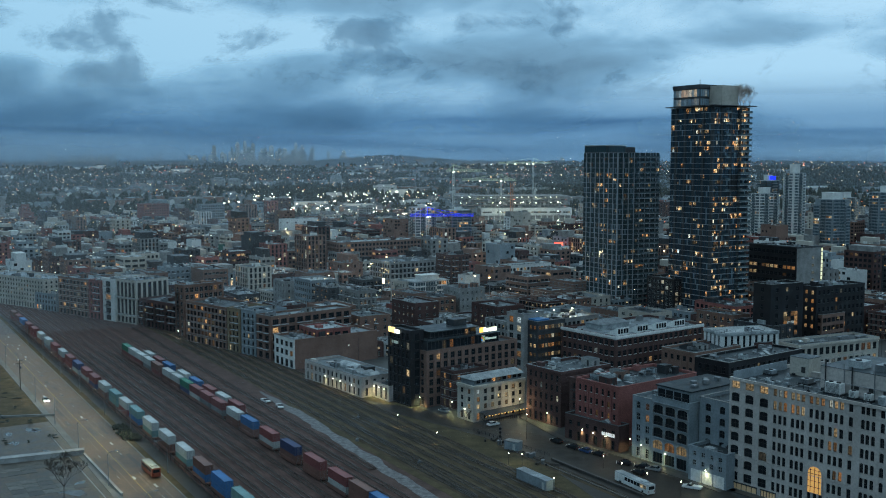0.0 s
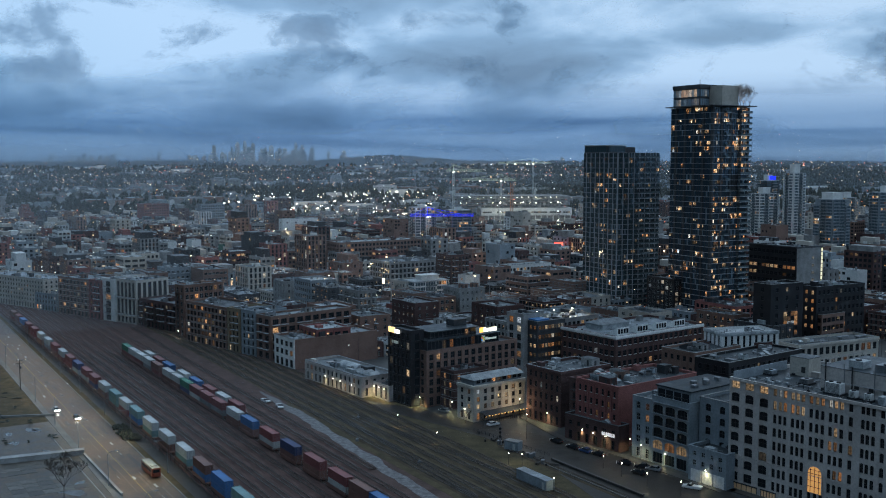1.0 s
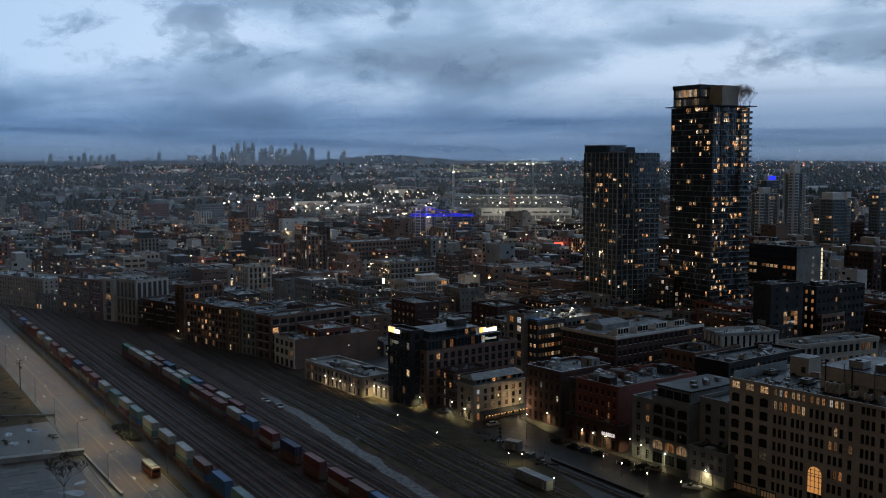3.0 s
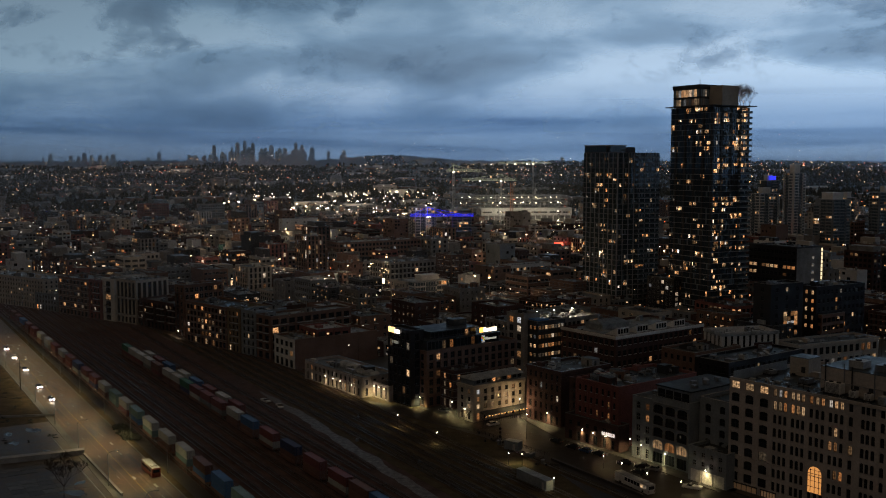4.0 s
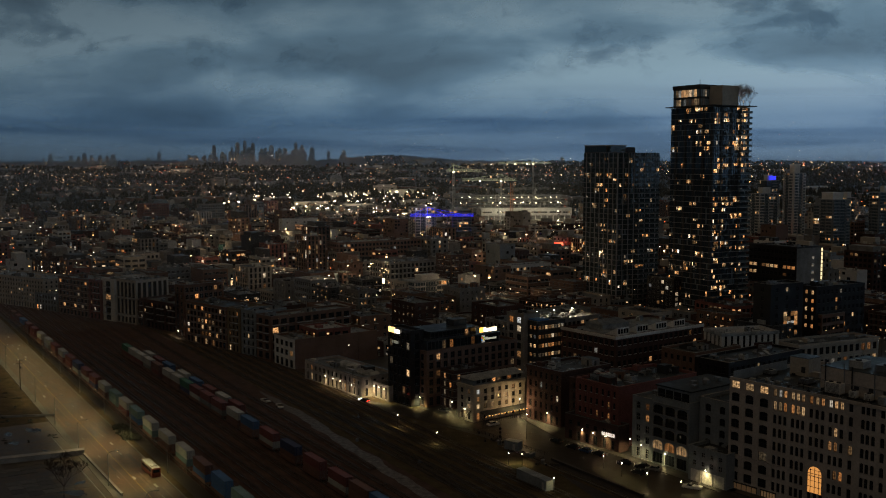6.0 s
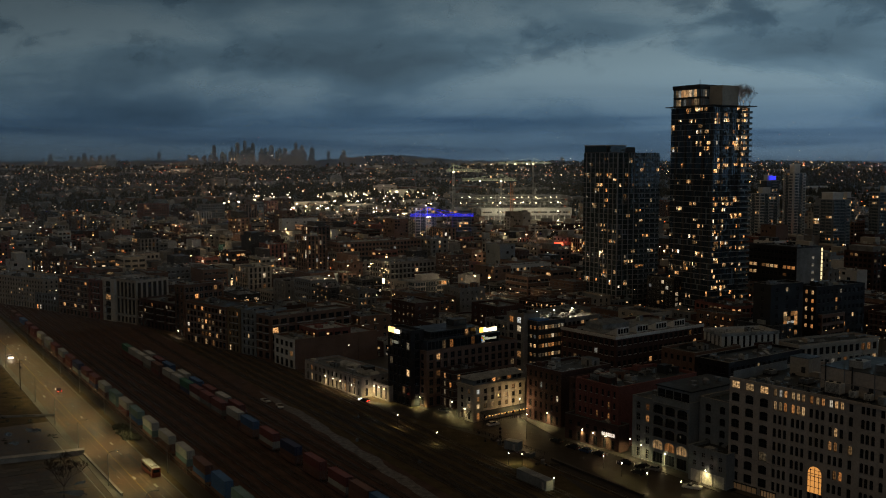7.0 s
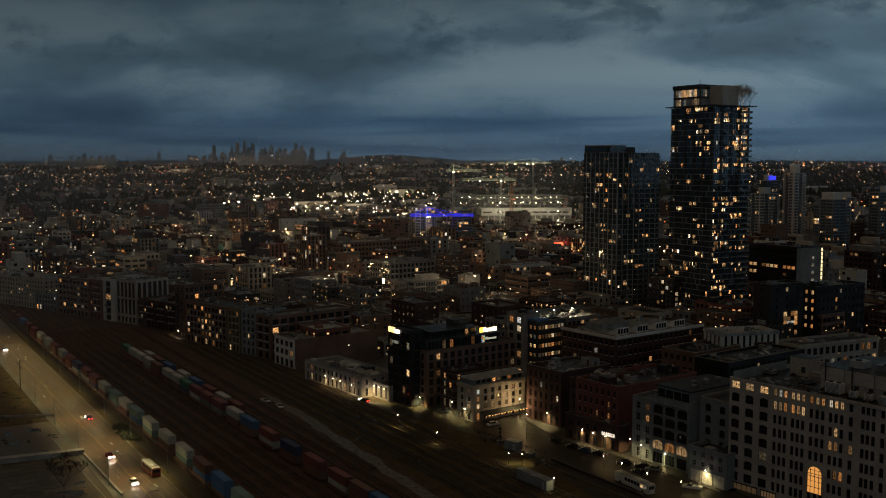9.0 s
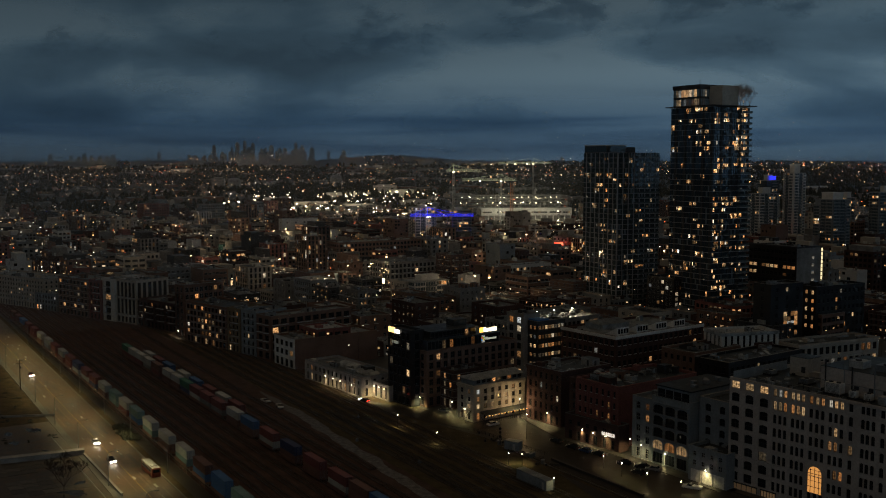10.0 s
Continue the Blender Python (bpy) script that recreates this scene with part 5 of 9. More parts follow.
part("roof_sign", MB().box(4, -0.6, 70.3, 12.5, -0.2, 74.3), BLUE_GLOW, BLUE_TOP, "bright blue lit roof panel")


def hospital():
    t = thing("hospital_site", "large white hospital building under construction, floodlit", "building", pose(50.1, 1326.9, 0, 0, 0, 5))
    mb = MB().box(0, 0, 0, 120, 42, 11.7, 0, skip="b").box(2, 2.5, 11.7, 118, 42, 19.2, 1, skip="bt").box(0, 0, 19.2, 120, 42, 29.0, 0)
    for k in range(16):
        mb.box(1.0 + k * 7.8, 0.3, 11.7, 2.0 + k * 7.8, 1.3, 19.2, 0)
    part("wall", mb, [M["white"], M["concrete"]], t)
    mb = MB()
    for k in range(5):
        mb.box(-32, 4, 29.0 + k * 3.8, 116, 60, 29.5 + k * 3.8)
    for k in range(30):
        mb.box(-31 + k * 5, 4.5, 20, -30.4 + k * 5, 5.1, 46)
    for k in range(74):
        mb.box(-31 + k * 1.98, 4.2, 44.2, -30.8 + k * 1.98, 4.4, 47 + (k * 7 % 5) * 0.6)
    for k in range(22):
        mb.box(-30 + k * 6.6, 4.1, 29.5 + (k * 5 % 4) * 3.8, -26.5 + k * 6.6, 4.3, 32.2 + (k * 5 % 4) * 3.8)
    part("open_floors", mb, M["concrete"], t, "bare concrete floors with reinforcing bars")
    mb = MB()
    rnd = random.Random(3)
    for r, (z0, z1) in enumerate(((4, 7.0), (8.6, 10.6), (22.5, 24.5))):
        for k in range(38):
            if rnd.random() < 0.75:
                mb.poly([(2 + k * 3.05, -0.15, z0), (4.6 + k * 3.05, -0.15, z0), (4.6 + k * 3.05, -0.15, z1), (2 + k * 3.05, -0.15, z1)])
    part("site_glazing", mb, glazing("site_glass", 0.55, 0.5, island=True, cool=0.7), t, kind="stuff")
    for x in (22, 52, 98):
        mb = MB()
        for z in range(0, 50, 5):
            mb.box(x, -3, z, x + 5, -1, z + 0.4)
            mb.bar((x, -3, z), (x + 5, -3, z + 5), 0.15, 0, 4)
        for xx in (x, x + 5):
            mb.bar((xx, -3, 0), (xx, -3, 50), 0.25, 0, 4)
        for z in (12, 24, 36):
            mb.box(x + 2, -3.4, z, x + 3.4, -3.0, z + 1.2, 1)
        part("site_hoist", mb, [M["steel"], LAMP_WHITE], t, "scaffold hoist tower with work lamps")
    mb = MB()
    for k in range(14):
        for z in (35.0, 42.6):
            e = -26 + k * 10 + rnd.uniform(-4, 4)
            mb.box(e, 8, z, e + 1.2, 9, z + 0.5)
    part("work_lamp", mb, LAMP_WHITE, t, "rows of work lamps under bare floors", kind="stuff")
    mb = MB()
    for xx in (38.0, 41.0):
        mb.bar((xx, -2.5, 0), (xx, -2.5, 62), 0.5, 0, 4)
    for z in range(0, 60, 3):
        mb.bar((38.0, -2.5, z), (41.0, -2.5, z + 3), 0.2, 0, 4)
    part("hoist_mast", mb, M["hoist"], t, "orange hoist mast")
    return t


hospital()
lamp_light(75, 1300, 40, 14000, (1.0, 0.95, 0.7), 1.5)
lamp_light(130, 1300, 40, 14000, (1.0, 0.95, 0.7), 1.5)
for x in (45, 85, 125):
    lamp_light(x, 1345, 41.5, 6000, (1.0, 0.9, 0.6), 1.0)


def crane(x, y, h, arm, back, turn, glow_mat=None, lamp=False):
    """A tower crane of open lattice, with cab, jib, counterweight and ties."""
    t = thing("tower_crane", "lattice tower crane over a building site" + (", lit blue" if glow_mat is BLUE_GLOW else ""), "crane", pose(x, y, 0, 0, 0, turn), "cranes of the building sites")
    mb = MB()
    r = 1.0
    for a, b in ((-r, -r), (r, -r), (r, r), (-r, r)):
        mb.bar((a, b, 0), (a, b, h), 0.32, 0, 4)
    for k in range(int(h / 3)):
        z = k * 3
        mb.bar((-r, -r, z), (r, -r, z + 3), 0.12, 0, 4)
        mb.bar((r, -r, z), (r, r, z + 3), 0.12, 0, 4)
        mb.bar((r, r, z), (-r, r, z + 3), 0.12, 0, 4)
    part("mast", mb, M["paint_pale"], t)
    # glow_mat paints the light on jib and ties as their own emission.
    mat = glow_mat or M["paint_pale"]
    mb = MB()
    for y0, z in ((-0.8, h), (0.8, h), (0, h + 2)):
        mb.bar((-back, y0, z), (arm, y0, z), 0.22, 0, 4)
    for k in range(int((arm + back) / 3)):
        mb.bar((-back + 3 * k, -0.8, h), (-back + 3 * k + 3, 0, h + 2), 0.14, 0, 4)
        mb.bar((-back + 3 * k, 0.8, h), (-back + 3 * k + 3, -0.8, h), 0.14, 0, 4)
    part("jib", mb, mat, t)
    mb = MB().bar((0, 0, h), (0, 0, h + 9), 0.5, 0, 4, 0.2)
    for e in (arm * 0.7, arm * 0.35, -back * 0.8):
        mb.bar((0, 0, h + 9), (e, 0, h + 2), 0.16, 0, 4)
    part("apex_ties", mb, mat, t)
    part("cab", MB().box(0.8, -1.6, h - 2.6, 2.6, 0.2, h - 0.2), M["white"], t)
    part("counterweight", MB().box(-back, -1.2, h - 3, -back + 4, 1.2, h - 0.2), M["concrete"], t)
    if lamp:
        mb = MB()
        for e in lamp:
            mb.box(e - 0.9, -0.9, h - 1.6, e + 0.9, 0.9, h - 0.3)
        part("flood_lamp", mb, LAMP_WHITE, t, "bright flood lamps on the jib")
    return t


crane(-16.0, 1050, 34, 48, 18, 2, BLUE_GLOW, (0, 2))
crane(14.5, 1420, 76, 40, 10, 10, JIB_GLOW, (0,))
crane(82, 1440, 63, 22, 55, -6, JIB_GLOW, (-30, 0))
crane(132, 1460, 50, 22, 30, 8, None, (2,))
crane(150, 1700, 86, 30, 58, -4, JIB_GLOW, (-30, 0, -10))


def lit_sign(x, y, z, w, h, mat, label):
    t = thing("lit_sign", label, "sign", pose(x, y, 0, 0, 0, 20))
    for k in (-w / 2 + 0.4, w / 2 - 0.4):
        part("post", MB().bar((k, 0.2, 0), (k, 0.2, z + h), 0.12, 0, 6), M["darksteel"], t)
    part("panel", MB().box(-w / 2, -0.15, z, w / 2, 0.15, z + h), mat, t)


lit_sign(108.0, 948.0, 12.5, 9.0, 2.4, LAMP_RED, "red neon sign over the street")
lit_sign(13.0, 905.0, 10.0, 8.0, 1.6, LAMP_WARM, "warm lit sign over a shop front")
lit_sign(-38.5, 640.0, 14.0, 3.0, 3.0, LAMP_WARM, "small warm lit panel on posts")


def viaduct_traffic():
    """Head and tail lights on the far viaduct."""
    rnd = random.Random(12)
    mb = MB()
    for k in range(60):
        x = rnd.uniform(300, 480)
        y = 1010 + (x - 300) * 0.15 + rnd.uniform(-8, 8)
        mb.box(x - 0.5, y - 0.3, 6.6, x + 0.5, y + 0.3, 7.2, rnd.choice([0, 0, 1]))
    tagged(part("far_traffic_lights", mb, [LAMP_RED, LAMP_WHITE], kind="stuff"), "tail lights of queued traffic on a viaduct", "lights")
    ob = part("viaduct", MB().add(MB().box(0, 0, 4.8, 220, 16, 5.9).box(0, 0, 5.9, 220, 0.3, 6.8).box(0, 15.7, 5.9, 220, 16, 6.8), pose(280, 998, 0, 0, 0, 8.5)), M["concrete"])
    tagged(ob, "concrete road viaduct between far towers", "viaduct")
    for k in range(8):
        p = pose(280, 998, 0, 0, 0, 8.5) @ Vector((8 + k * 28, 8, 0))
        part("pier", MB().box(-1, -5, 0, 1, 5, 4.8), M["concrete"], ob, m=Matrix.Translation(p))


viaduct_traffic()
# ---------------------------------------------------------------- the old warehouses along the yard
def landing():
    """The long pale stone warehouse with its tall arched entrance."""
    a, b, h, th = 62.0, 40.0, 31.5, 38
    cols = []
    for l, w in ((1.4, 2.6), (6.5, 2.6), (11.1, 2.6), (14.6, 1.0), (16.2, 1.0), (17.7, 1.0), (20.0, 1.0), (21.5, 1.0), (23.0, 1.0), (25.4, 1.0), (27.1, 1.0), (28.7, 1.0), (30.9, 1.0),
                 (32.4, 1.0), (34.0, 1.0), (36.5, 1.1), (39.7, 1.0), (41.0, 1.0), (42.5, 1.0), (44.9, 1.1), (48.2, 1.0), (49.7, 1.0), (51.2, 1.0), (54.0, 1.0), (55.6, 1.0), (57.1, 1.0)):
        cols.append((a - l - (0.6 if l < 2 else 0), w))
    cols = cols[::-1]
    rows = [(2.7 + 3.72 * k, 2.45) for k in range(8)]
    n = len(cols)
    arch_cols = {n - 10, n - 11, n - 12}

    def skip(i, j):
        return i in arch_cols and j in (1, 2)

    def lit_at(i, j):
        k = n - 1 - i
        if j == 7:
            return 1 if k < 15 else 2
        if j == 6:
            return 1 if 2 < k < 9 else 0
        if j == 4:
            return 1 if k in (12, 13, 15) else 0
        if j == 2:
            return 1 if k in (13, 14) else 2
        return 2 if k in (4, 13, 16) else 0

    t = building("stone_warehouse", "long pale stone warehouse with segmental windows and lit arch", 118.4, 231.3, th, a, b, h, 8, wall="stone", roof="roof_black", frame_mat="frame_dark",
                 lit=0.15, lit_at=lit_at, arch=True, cols_t=cols, rows_t=rows, skip_t=skip, right=False, units=0, sill="stone")
    for k in (0, 2, 7):
        z = 2.3 + 3.72 * k
        part("string_course", MB().box(-0.08, 0.0, z - 0.1, 0.0, a, z + 0.1, skip="e"), M["stone"], t)
    part("cornice", MB().box(-0.3, 0.0, h - 0.7, 0.0, a, h - 0.3, skip="e"), M["stone"], t)
    # the tall arched entrance
    yc, w, z0, zs = a - 27.05, 2.0, 5.3, 10.4
    ring = [(yc - w, z0), (yc - w, zs)] + [(yc - w * math.cos(math.pi * k / 12), zs + w * math.sin(math.pi * k / 12)) for k in range(1, 12)] + [(yc + w, zs), (yc + w, z0)]
    lobby = glow("lobby_glow", (1.0, 0.45, 0.13), 0.5)
    mb = MB()
    for k in range(len(ring) - 1):
        (p, z), (p2, z2) = ring[k], ring[k + 1]
        o = 1.13
        mb.poly([(-0.22, p, z), (-0.22, p2, z2), (-0.22, yc + (p2 - yc) * o, zs + (z2 - zs) * (o if z2 > zs else 1)), (-0.22, yc + (p - yc) * o, zs + (z - zs) * (o if z > zs else 1))])
        mb.poly([(-0.22, p, z), (-0.06, p, z), (-0.06, p2, z2), (-0.22, p2, z2)])
    arch = part("arched_entrance", mb, M["stone"], t, "tall arched entrance with warm lit lobby")
    part("lit_pane", MB().poly([(-0.06, p, z) for p, z in ring]), lobby, arch, "warm lit lobby glass")
    for k in (-1.2, 0.0, 1.2):
        part("mullion", MB().box(-0.16, yc + k - 0.06, z0, -0.05, yc + k + 0.06, zs + w - 0.25 - abs(k) * 0.4), M["frame_dark"], arch)
    for z in (6.9, 8.5, 10.4, 11.4):
        ww = w if z <= zs else math.sqrt(max(0.1, w * w - (z - zs) ** 2))
        part("transom", MB().box(-0.15, yc - ww, z - 0.05, -0.05, yc + ww, z + 0.05), M["frame_dark"], arch)
    for k, (lo, hi) in enumerate(((52.4, 60.6), (46.5, 51.0))):
        mb = MB()
        mb.poly([(-0.05, hi, 0.4), (-0.05, lo, 0.4), (-0.05, lo, 2.0), (-0.05, hi, 2.0)], 0)
        mb.box(-0.3, lo - 0.2, 2.0, -0.02, hi + 0.2, 2.3, 1)
        for q in range(6):
            y = lo + (hi - lo) * q / 5
            mb.box(-0.12, y - 0.08, 0.2, -0.02, y + 0.08, 2.0, 1)
        part("shopfront", mb, [glow("shop_glow", (0.9, 0.55, 0.3), 0.02 + 0.03 * k), M["frame_dark"]], t, "lit ground floor shopfront")
    # penthouse plant on the roof
    z = h - 0.9
    for x0, y0, x1, y1, hh, mat in ((20.5, 50.5, 26.5, 56.5, 5.2, "cream"), (9.5, 16.0, 32.0, 40.0, 6.5, "stone")):
        house = part("penthouse", MB().box(x0, y0, z, x1, y1, z + hh, skip="b"), M[mat], t)
        part("penthouse_roof", MB().box(x0 - 0.08, y0 - 0.08, z + hh, x1 + 0.08, y1 + 0.08, z + hh + 0.12), M["roof_black"], house)
        for k in range(int((y1 - y0) / 4)):
            part("window", MB().box(x0 - 0.06, y0 + 1.0 + 4 * k, z + 1.0, x0 - 0.003, y0 + 2.3 + 4 * k, z + 2.7), M["frame_dark"], house)
    mb = MB()
    for k, y in enumerate((17.2, 19.0, 24.6, 30.8, 33.0, 38.4)):
        mb.bar((9.15, y, z), (9.15, y, z + 7.6 + 0.5 * (k % 3)), 0.14 + 0.05 * (k % 2), k % 2, 7)
    mb.bar((8.9, 17.0, z + 2.9), (8.9, 39.2, z + 2.9), 0.12, 0, 6)
    mb.bar((8.7, 21.0, z + 0.35), (8.7, 45.5, z + 0.35), 0.16, 0, 6)
    mb.bar((3.4, 45.5, z + 0.35), (18.5, 45.5, z + 0.35), 0.16, 0, 6)
    part("roof_pipes", mb, [M["steel"], M["darksteel"]], t, kind="stuff")
    for x0, y0, x1, y1, hh, mat in ((6.0, 32.2, 8.4, 36.6, 2.7, "white"), (5.4, 27.6, 7.0, 29.4, 1.7, "white"), (5.6, 23.6, 7.2, 25.4, 1.6, "white"), (10.5, 44.5, 13.5, 47.0, 1.2, "steel"), (14.0, 58.0, 16.5, 60.5, 1.0, "bluegrey")):
        unit = part("air_handler", MB().box(x0, y0, z + 0.5, x1, y1, z + 0.5 + hh), M[mat], t)
        part("plinth", MB().box(x0 - 0.25, y0 - 0.25, z, x1 + 0.25, y1 + 0.25, z + 0.5, skip="b"), M["darksteel"], unit)
        for k in range(int(hh / 0.3)):
            part("louvre", MB().box(x0 - 0.04, y0 + 0.3, z + 0.65 + 0.3 * k, x0 - 0.003, y1 - 0.3, z + 0.75 + 0.3 * k), M["darksteel"], unit)
        n = max(1, int((y1 - y0) / 2))
        for k in range(n):
            y = y0 + (y1 - y0) * (k + 0.5) / n
            part("fan_cowl", MB().bar(((x0 + x1) / 2, y, z + 0.5 + hh), ((x0 + x1) / 2, y, z + 0.75 + hh), 0.6, 0, 10), M["darksteel"], unit)
    for x0, y0, x1, y1, hh, mat in ((13.0, 30.0, 17.0, 34.0, 1.9, "roof_white"), (13.5, 22.0, 18.0, 27.0, 1.7, "steel")):
        unit = part("air_handler", MB().box(x0, y0, z + 6.62, x1, y1, z + 6.62 + hh), M[mat], t)
        part("fan_cowl", MB().bar((x0 + 1.2, (y0 + y1) / 2, z + 6.62 + hh), (x0 + 1.2, (y0 + y1) / 2, z + 7.0 + hh), 0.8, 0, 10), M["darksteel"], unit)
    rnd = random.Random(12)
    mb = MB()
    for k in range(70):
        px, py, s = rnd.uniform(1.2, 8.0), rnd.uniform(2.0, a - 2.0), rnd.uniform(0.2, 0.9)
        if rnd.random() < 0.5:
            mb.bar((px, py, z), (px, py, z + rnd.uniform(0.4, 1.6)), 0.1, rnd.choice([0, 2]), 6)
        else:
            mb.box(px, py, z, px + s, py + s * rnd.uniform(0.6, 1.8), z + s * 0.6, rnd.choice([0, 1, 2]), skip="b")
    part("roof_clutter", mb, [M["steel"], M["roof_wet"], M["darksteel"]], t, kind="stuff")
    part("roof_screen", MB().box(0.5, a - 1.0, z, 26.0, a - 0.75, z + 2.6), M["bluegrey"], t, "blue grey sheet screen along the roof edge")
    mb = MB()
    for k in range(9):
        mb.bar((10.0 + k * 2.4, 39.4, z + 6.7), (10.0 + k * 2.4, 39.4, z + 8.0), 0.06, 0, 5)
    mb.bar((10.0, 39.4, z + 8.0), (29.2, 39.4, z + 8.0), 0.06, 0, 5)
    part("roof_rail", mb, M["steel"], t)
    return t


landing()

# grey building of wide arched loggias beside it
t = building("loggia_building", "grey stone building with wide arched loggias, lit restaurant floor", 72.1, 292.6, 37, 14.2, 26.0, 20.8, 5, 4.5, (3.6, 2.8), gf=4.4, wall="bluegrey", roof="roof_black", lit=0.0, arch=True, right=False, sill="bluegrey", bars=(2, 0), units=5, seed=8,
             cols_t=[(2.5, 3.7), (7.1, 3.7), (11.7, 3.7)], rows_t=[(0.4, 3.2), (4.6, 2.8), (8.3, 2.9), (12.0, 2.9), (15.6, 2.7)], skip_t=lambda i, j: j == 1)
DINING = glazing("dining_glass", 1.0, 0.55, cool=0.005, grain=1.1, soft=(0.35, 1.3))
for k in range(3):
    y = 0.65 + 4.6 * k
    mb = MB()
    mb.poly([(-0.04, y + 3.7, 4.7), (-0.04, y, 4.7), (-0.04, y, 6.6), (-0.04, y + 0.7, 7.2), (-0.04, y + 1.85, 7.45), (-0.04, y + 3.0, 7.2), (-0.04, y + 3.7, 6.6)])
    for q in range(1, 4):
        mb.box(-0.12, y + q * 0.925 - 0.05, 4.7, -0.03, y + q * 0.925 + 0.05, 7.2, 1)
    mb.box(-0.12, y, 6.25, -0.03, y + 3.7, 6.35, 1)
    part("lit_dining_window", mb, [DINING, M["frame_dark"]], t, "amber lit restaurant window")
    for z0 in (8.3, 12.0, 15.6):
        mb = MB()
        prev = None
        for q in range(11):
            w = math.pi * q / 10
            now = (y + 1.85 - 1.95 * math.cos(w), z0 + 1.95 + 1.05 * math.sin(w))
            if prev:
                mb.poly([(-0.1, prev[0], prev[1]), (-0.1, now[0], now[1]), (-0.1, now[0], now[1] + 0.28), (-0.1, prev[0], prev[1] + 0.28)])
                mb.poly([(-0.1, prev[0], prev[1]), (0.1, prev[0], prev[1]), (0.1, now[0], now[1]), (-0.1, now[0], now[1])])
            prev = now
        for s0 in (y - 0.3, y + 3.7):
            mb.box(-0.12, s0, z0 - 0.2, 0.0, s0 + 0.3, z0 + 2.0)
        part("arch_surround", mb, M["concrete"], t)
        mb = MB()
        for q in range(13):
            mb.box(-0.08, y + 0.1 + q * 0.29, z0, -0.03, y + 0.16 + q * 0.29, z0 + 0.9)
        mb.box(-0.1, y, z0 + 0.9, -0.02, y + 3.7, z0 + 1.0)
        part("loggia_rail", mb, M["darksteel"], t)
mb = MB()
mb.box(1.6, 0.8, 19.9, 25.4, 13.6, 23.7, 0, skip="b")
mb.box(1.2, 0.4, 23.7, 25.8, 14.0, 24.1, 1)
for k in range(4):
    y = 1.4 + k * 3.05
    mb.box(1.52, y, 20.3, 1.6, y + 2.6, 23.0, 2)
part("set_back_storey", mb, [M["bluegrey"], M["roof_black"], G_OBJ[0.0]], t)
mb = MB()
for k in range(5):
    mb.box(6.0 + k * 3.4, 3.0 + (k * 3 % 5), 24.1, 7.6 + k * 3.4, 4.6 + (k * 3 % 5), 24.9 + 0.25 * (k % 3))
part("roof_plant", mb, M["steel"], t, kind="stuff")
for z in (8.1, 11.8, 15.4, 18.9):
    part("balustrade", MB().box(-0.35, 0.2, z, 0.0, 14.0, z + 0.18, skip="e"), M["bluegrey"], t)
for k in range(12):
    part("rail_post", MB().box(-0.2, 0.4 + k * 1.2, 20.8, -0.12, 0.48 + k * 1.2, 21.9), M["darksteel"], t)
part("handrail", MB().box(-0.22, 0.4, 21.9, -0.1, 13.7, 22.0), M["darksteel"], t)
building("stucco_building", "pale blue stucco block with sash windows", 64.0, 303.8, 37, 8.5, 22.0, 19.3, 5, 3.6, (1.5, 2.2), wall="bluegrey", roof="roof_wet", lit=0.06, arch=True, frame_mat="frame_pale", right=False, units=3, seed=9)
t = building("garage_building", "small white two storey garage with lit roller door", 78.7, 276.2, 37, 13.2, 14.0, 10.3, 3, 3.0, (1.2, 1.5), gf=4.2, wall="bluegrey", roof="roof_dark", lit=0.06, frame_mat="frame_pale", right=False, units=1, seed=10,
             rows_t=[(4.9, 1.5), (7.7, 1.3)])
mb = MB()
for k, y in enumerate((0.6, 4.6, 8.6)):
    mb.box(-0.12, y, 0.1, 0.0, y + 3.6, 3.7, 0)
    for q in range(6):
        mb.box(-0.16, y + 0.1, 0.5 + 0.5 * q, -0.1, y + 3.5, 0.55 + 0.5 * q, 0)
part("roller_door", mb, M["white"], t)
building("stucco_building", "narrow blue grey block behind the garage", 85.5, 281.5, 37, 16.4, 15.0, 22.6, 6, 4.0, (1.9, 2.2), wall="bluegrey", roof="roof_black", lit=0.12, arch=True, right=False, units=3, seed=11)

building("warehouse", "dark red brick warehouse with narrow windows and flat roof", 55.8, 317.7, 37, 19.2, 38.0, 20.0, 5, 2.45, (1.0, 1.9), wall="brick_red", roof="roof_black", units=14, seed=4, right=False, sill="stone", lit=0.06, trim="piers")
building("warehouse", "dark brick corner warehouse with ornate top floor", 40.5, 343.6, 37, 17.5, 24.0, 19.5, 5, 2.6, (1.1, 2.1), wall="brick_dark", roof="roof_dark", units=5, seed=14, right=False, lit=0.15, cornice="brick_dark", trim="bands")
FIRE = building("warehouse", "narrow dark brick warehouse with fire escape", 47.5, 333.6, 37, 7.6, 26.0, 18.6, 5, 2.4, (1.1, 1.9), wall="brick_dark", roof="roof_dark", units=4, seed=15, right=False, lit=0.06)

for k in range(4):
    z = 4.4 + k * 3.45
    mb = MB().box(-1.1, 1.2, z, -0.05, 6.2, z + 0.1)
    for q in range(6):
        mb.bar((-1.08, 1.25 + q * 0.98, z + 0.1), (-1.08, 1.25 + q * 0.98, z + 1.1), 0.03, 0, 4)
    mb.bar((-1.08, 1.2, z + 1.1), (-1.08, 6.2, z + 1.1), 0.03, 0, 4)
    part("fire_escape_landing", mb, M["darksteel"], FIRE)
    if k < 3:
        mb = MB()
        for q in range(9):
            mb.box(-0.95, 1.6 + q * 0.42, z + 0.3 + q * 0.36, -0.25, 1.85 + q * 0.42, z + 0.34 + q * 0.36)
        part("fire_escape_stair", mb, M["darksteel"], FIRE, kind="stuff")

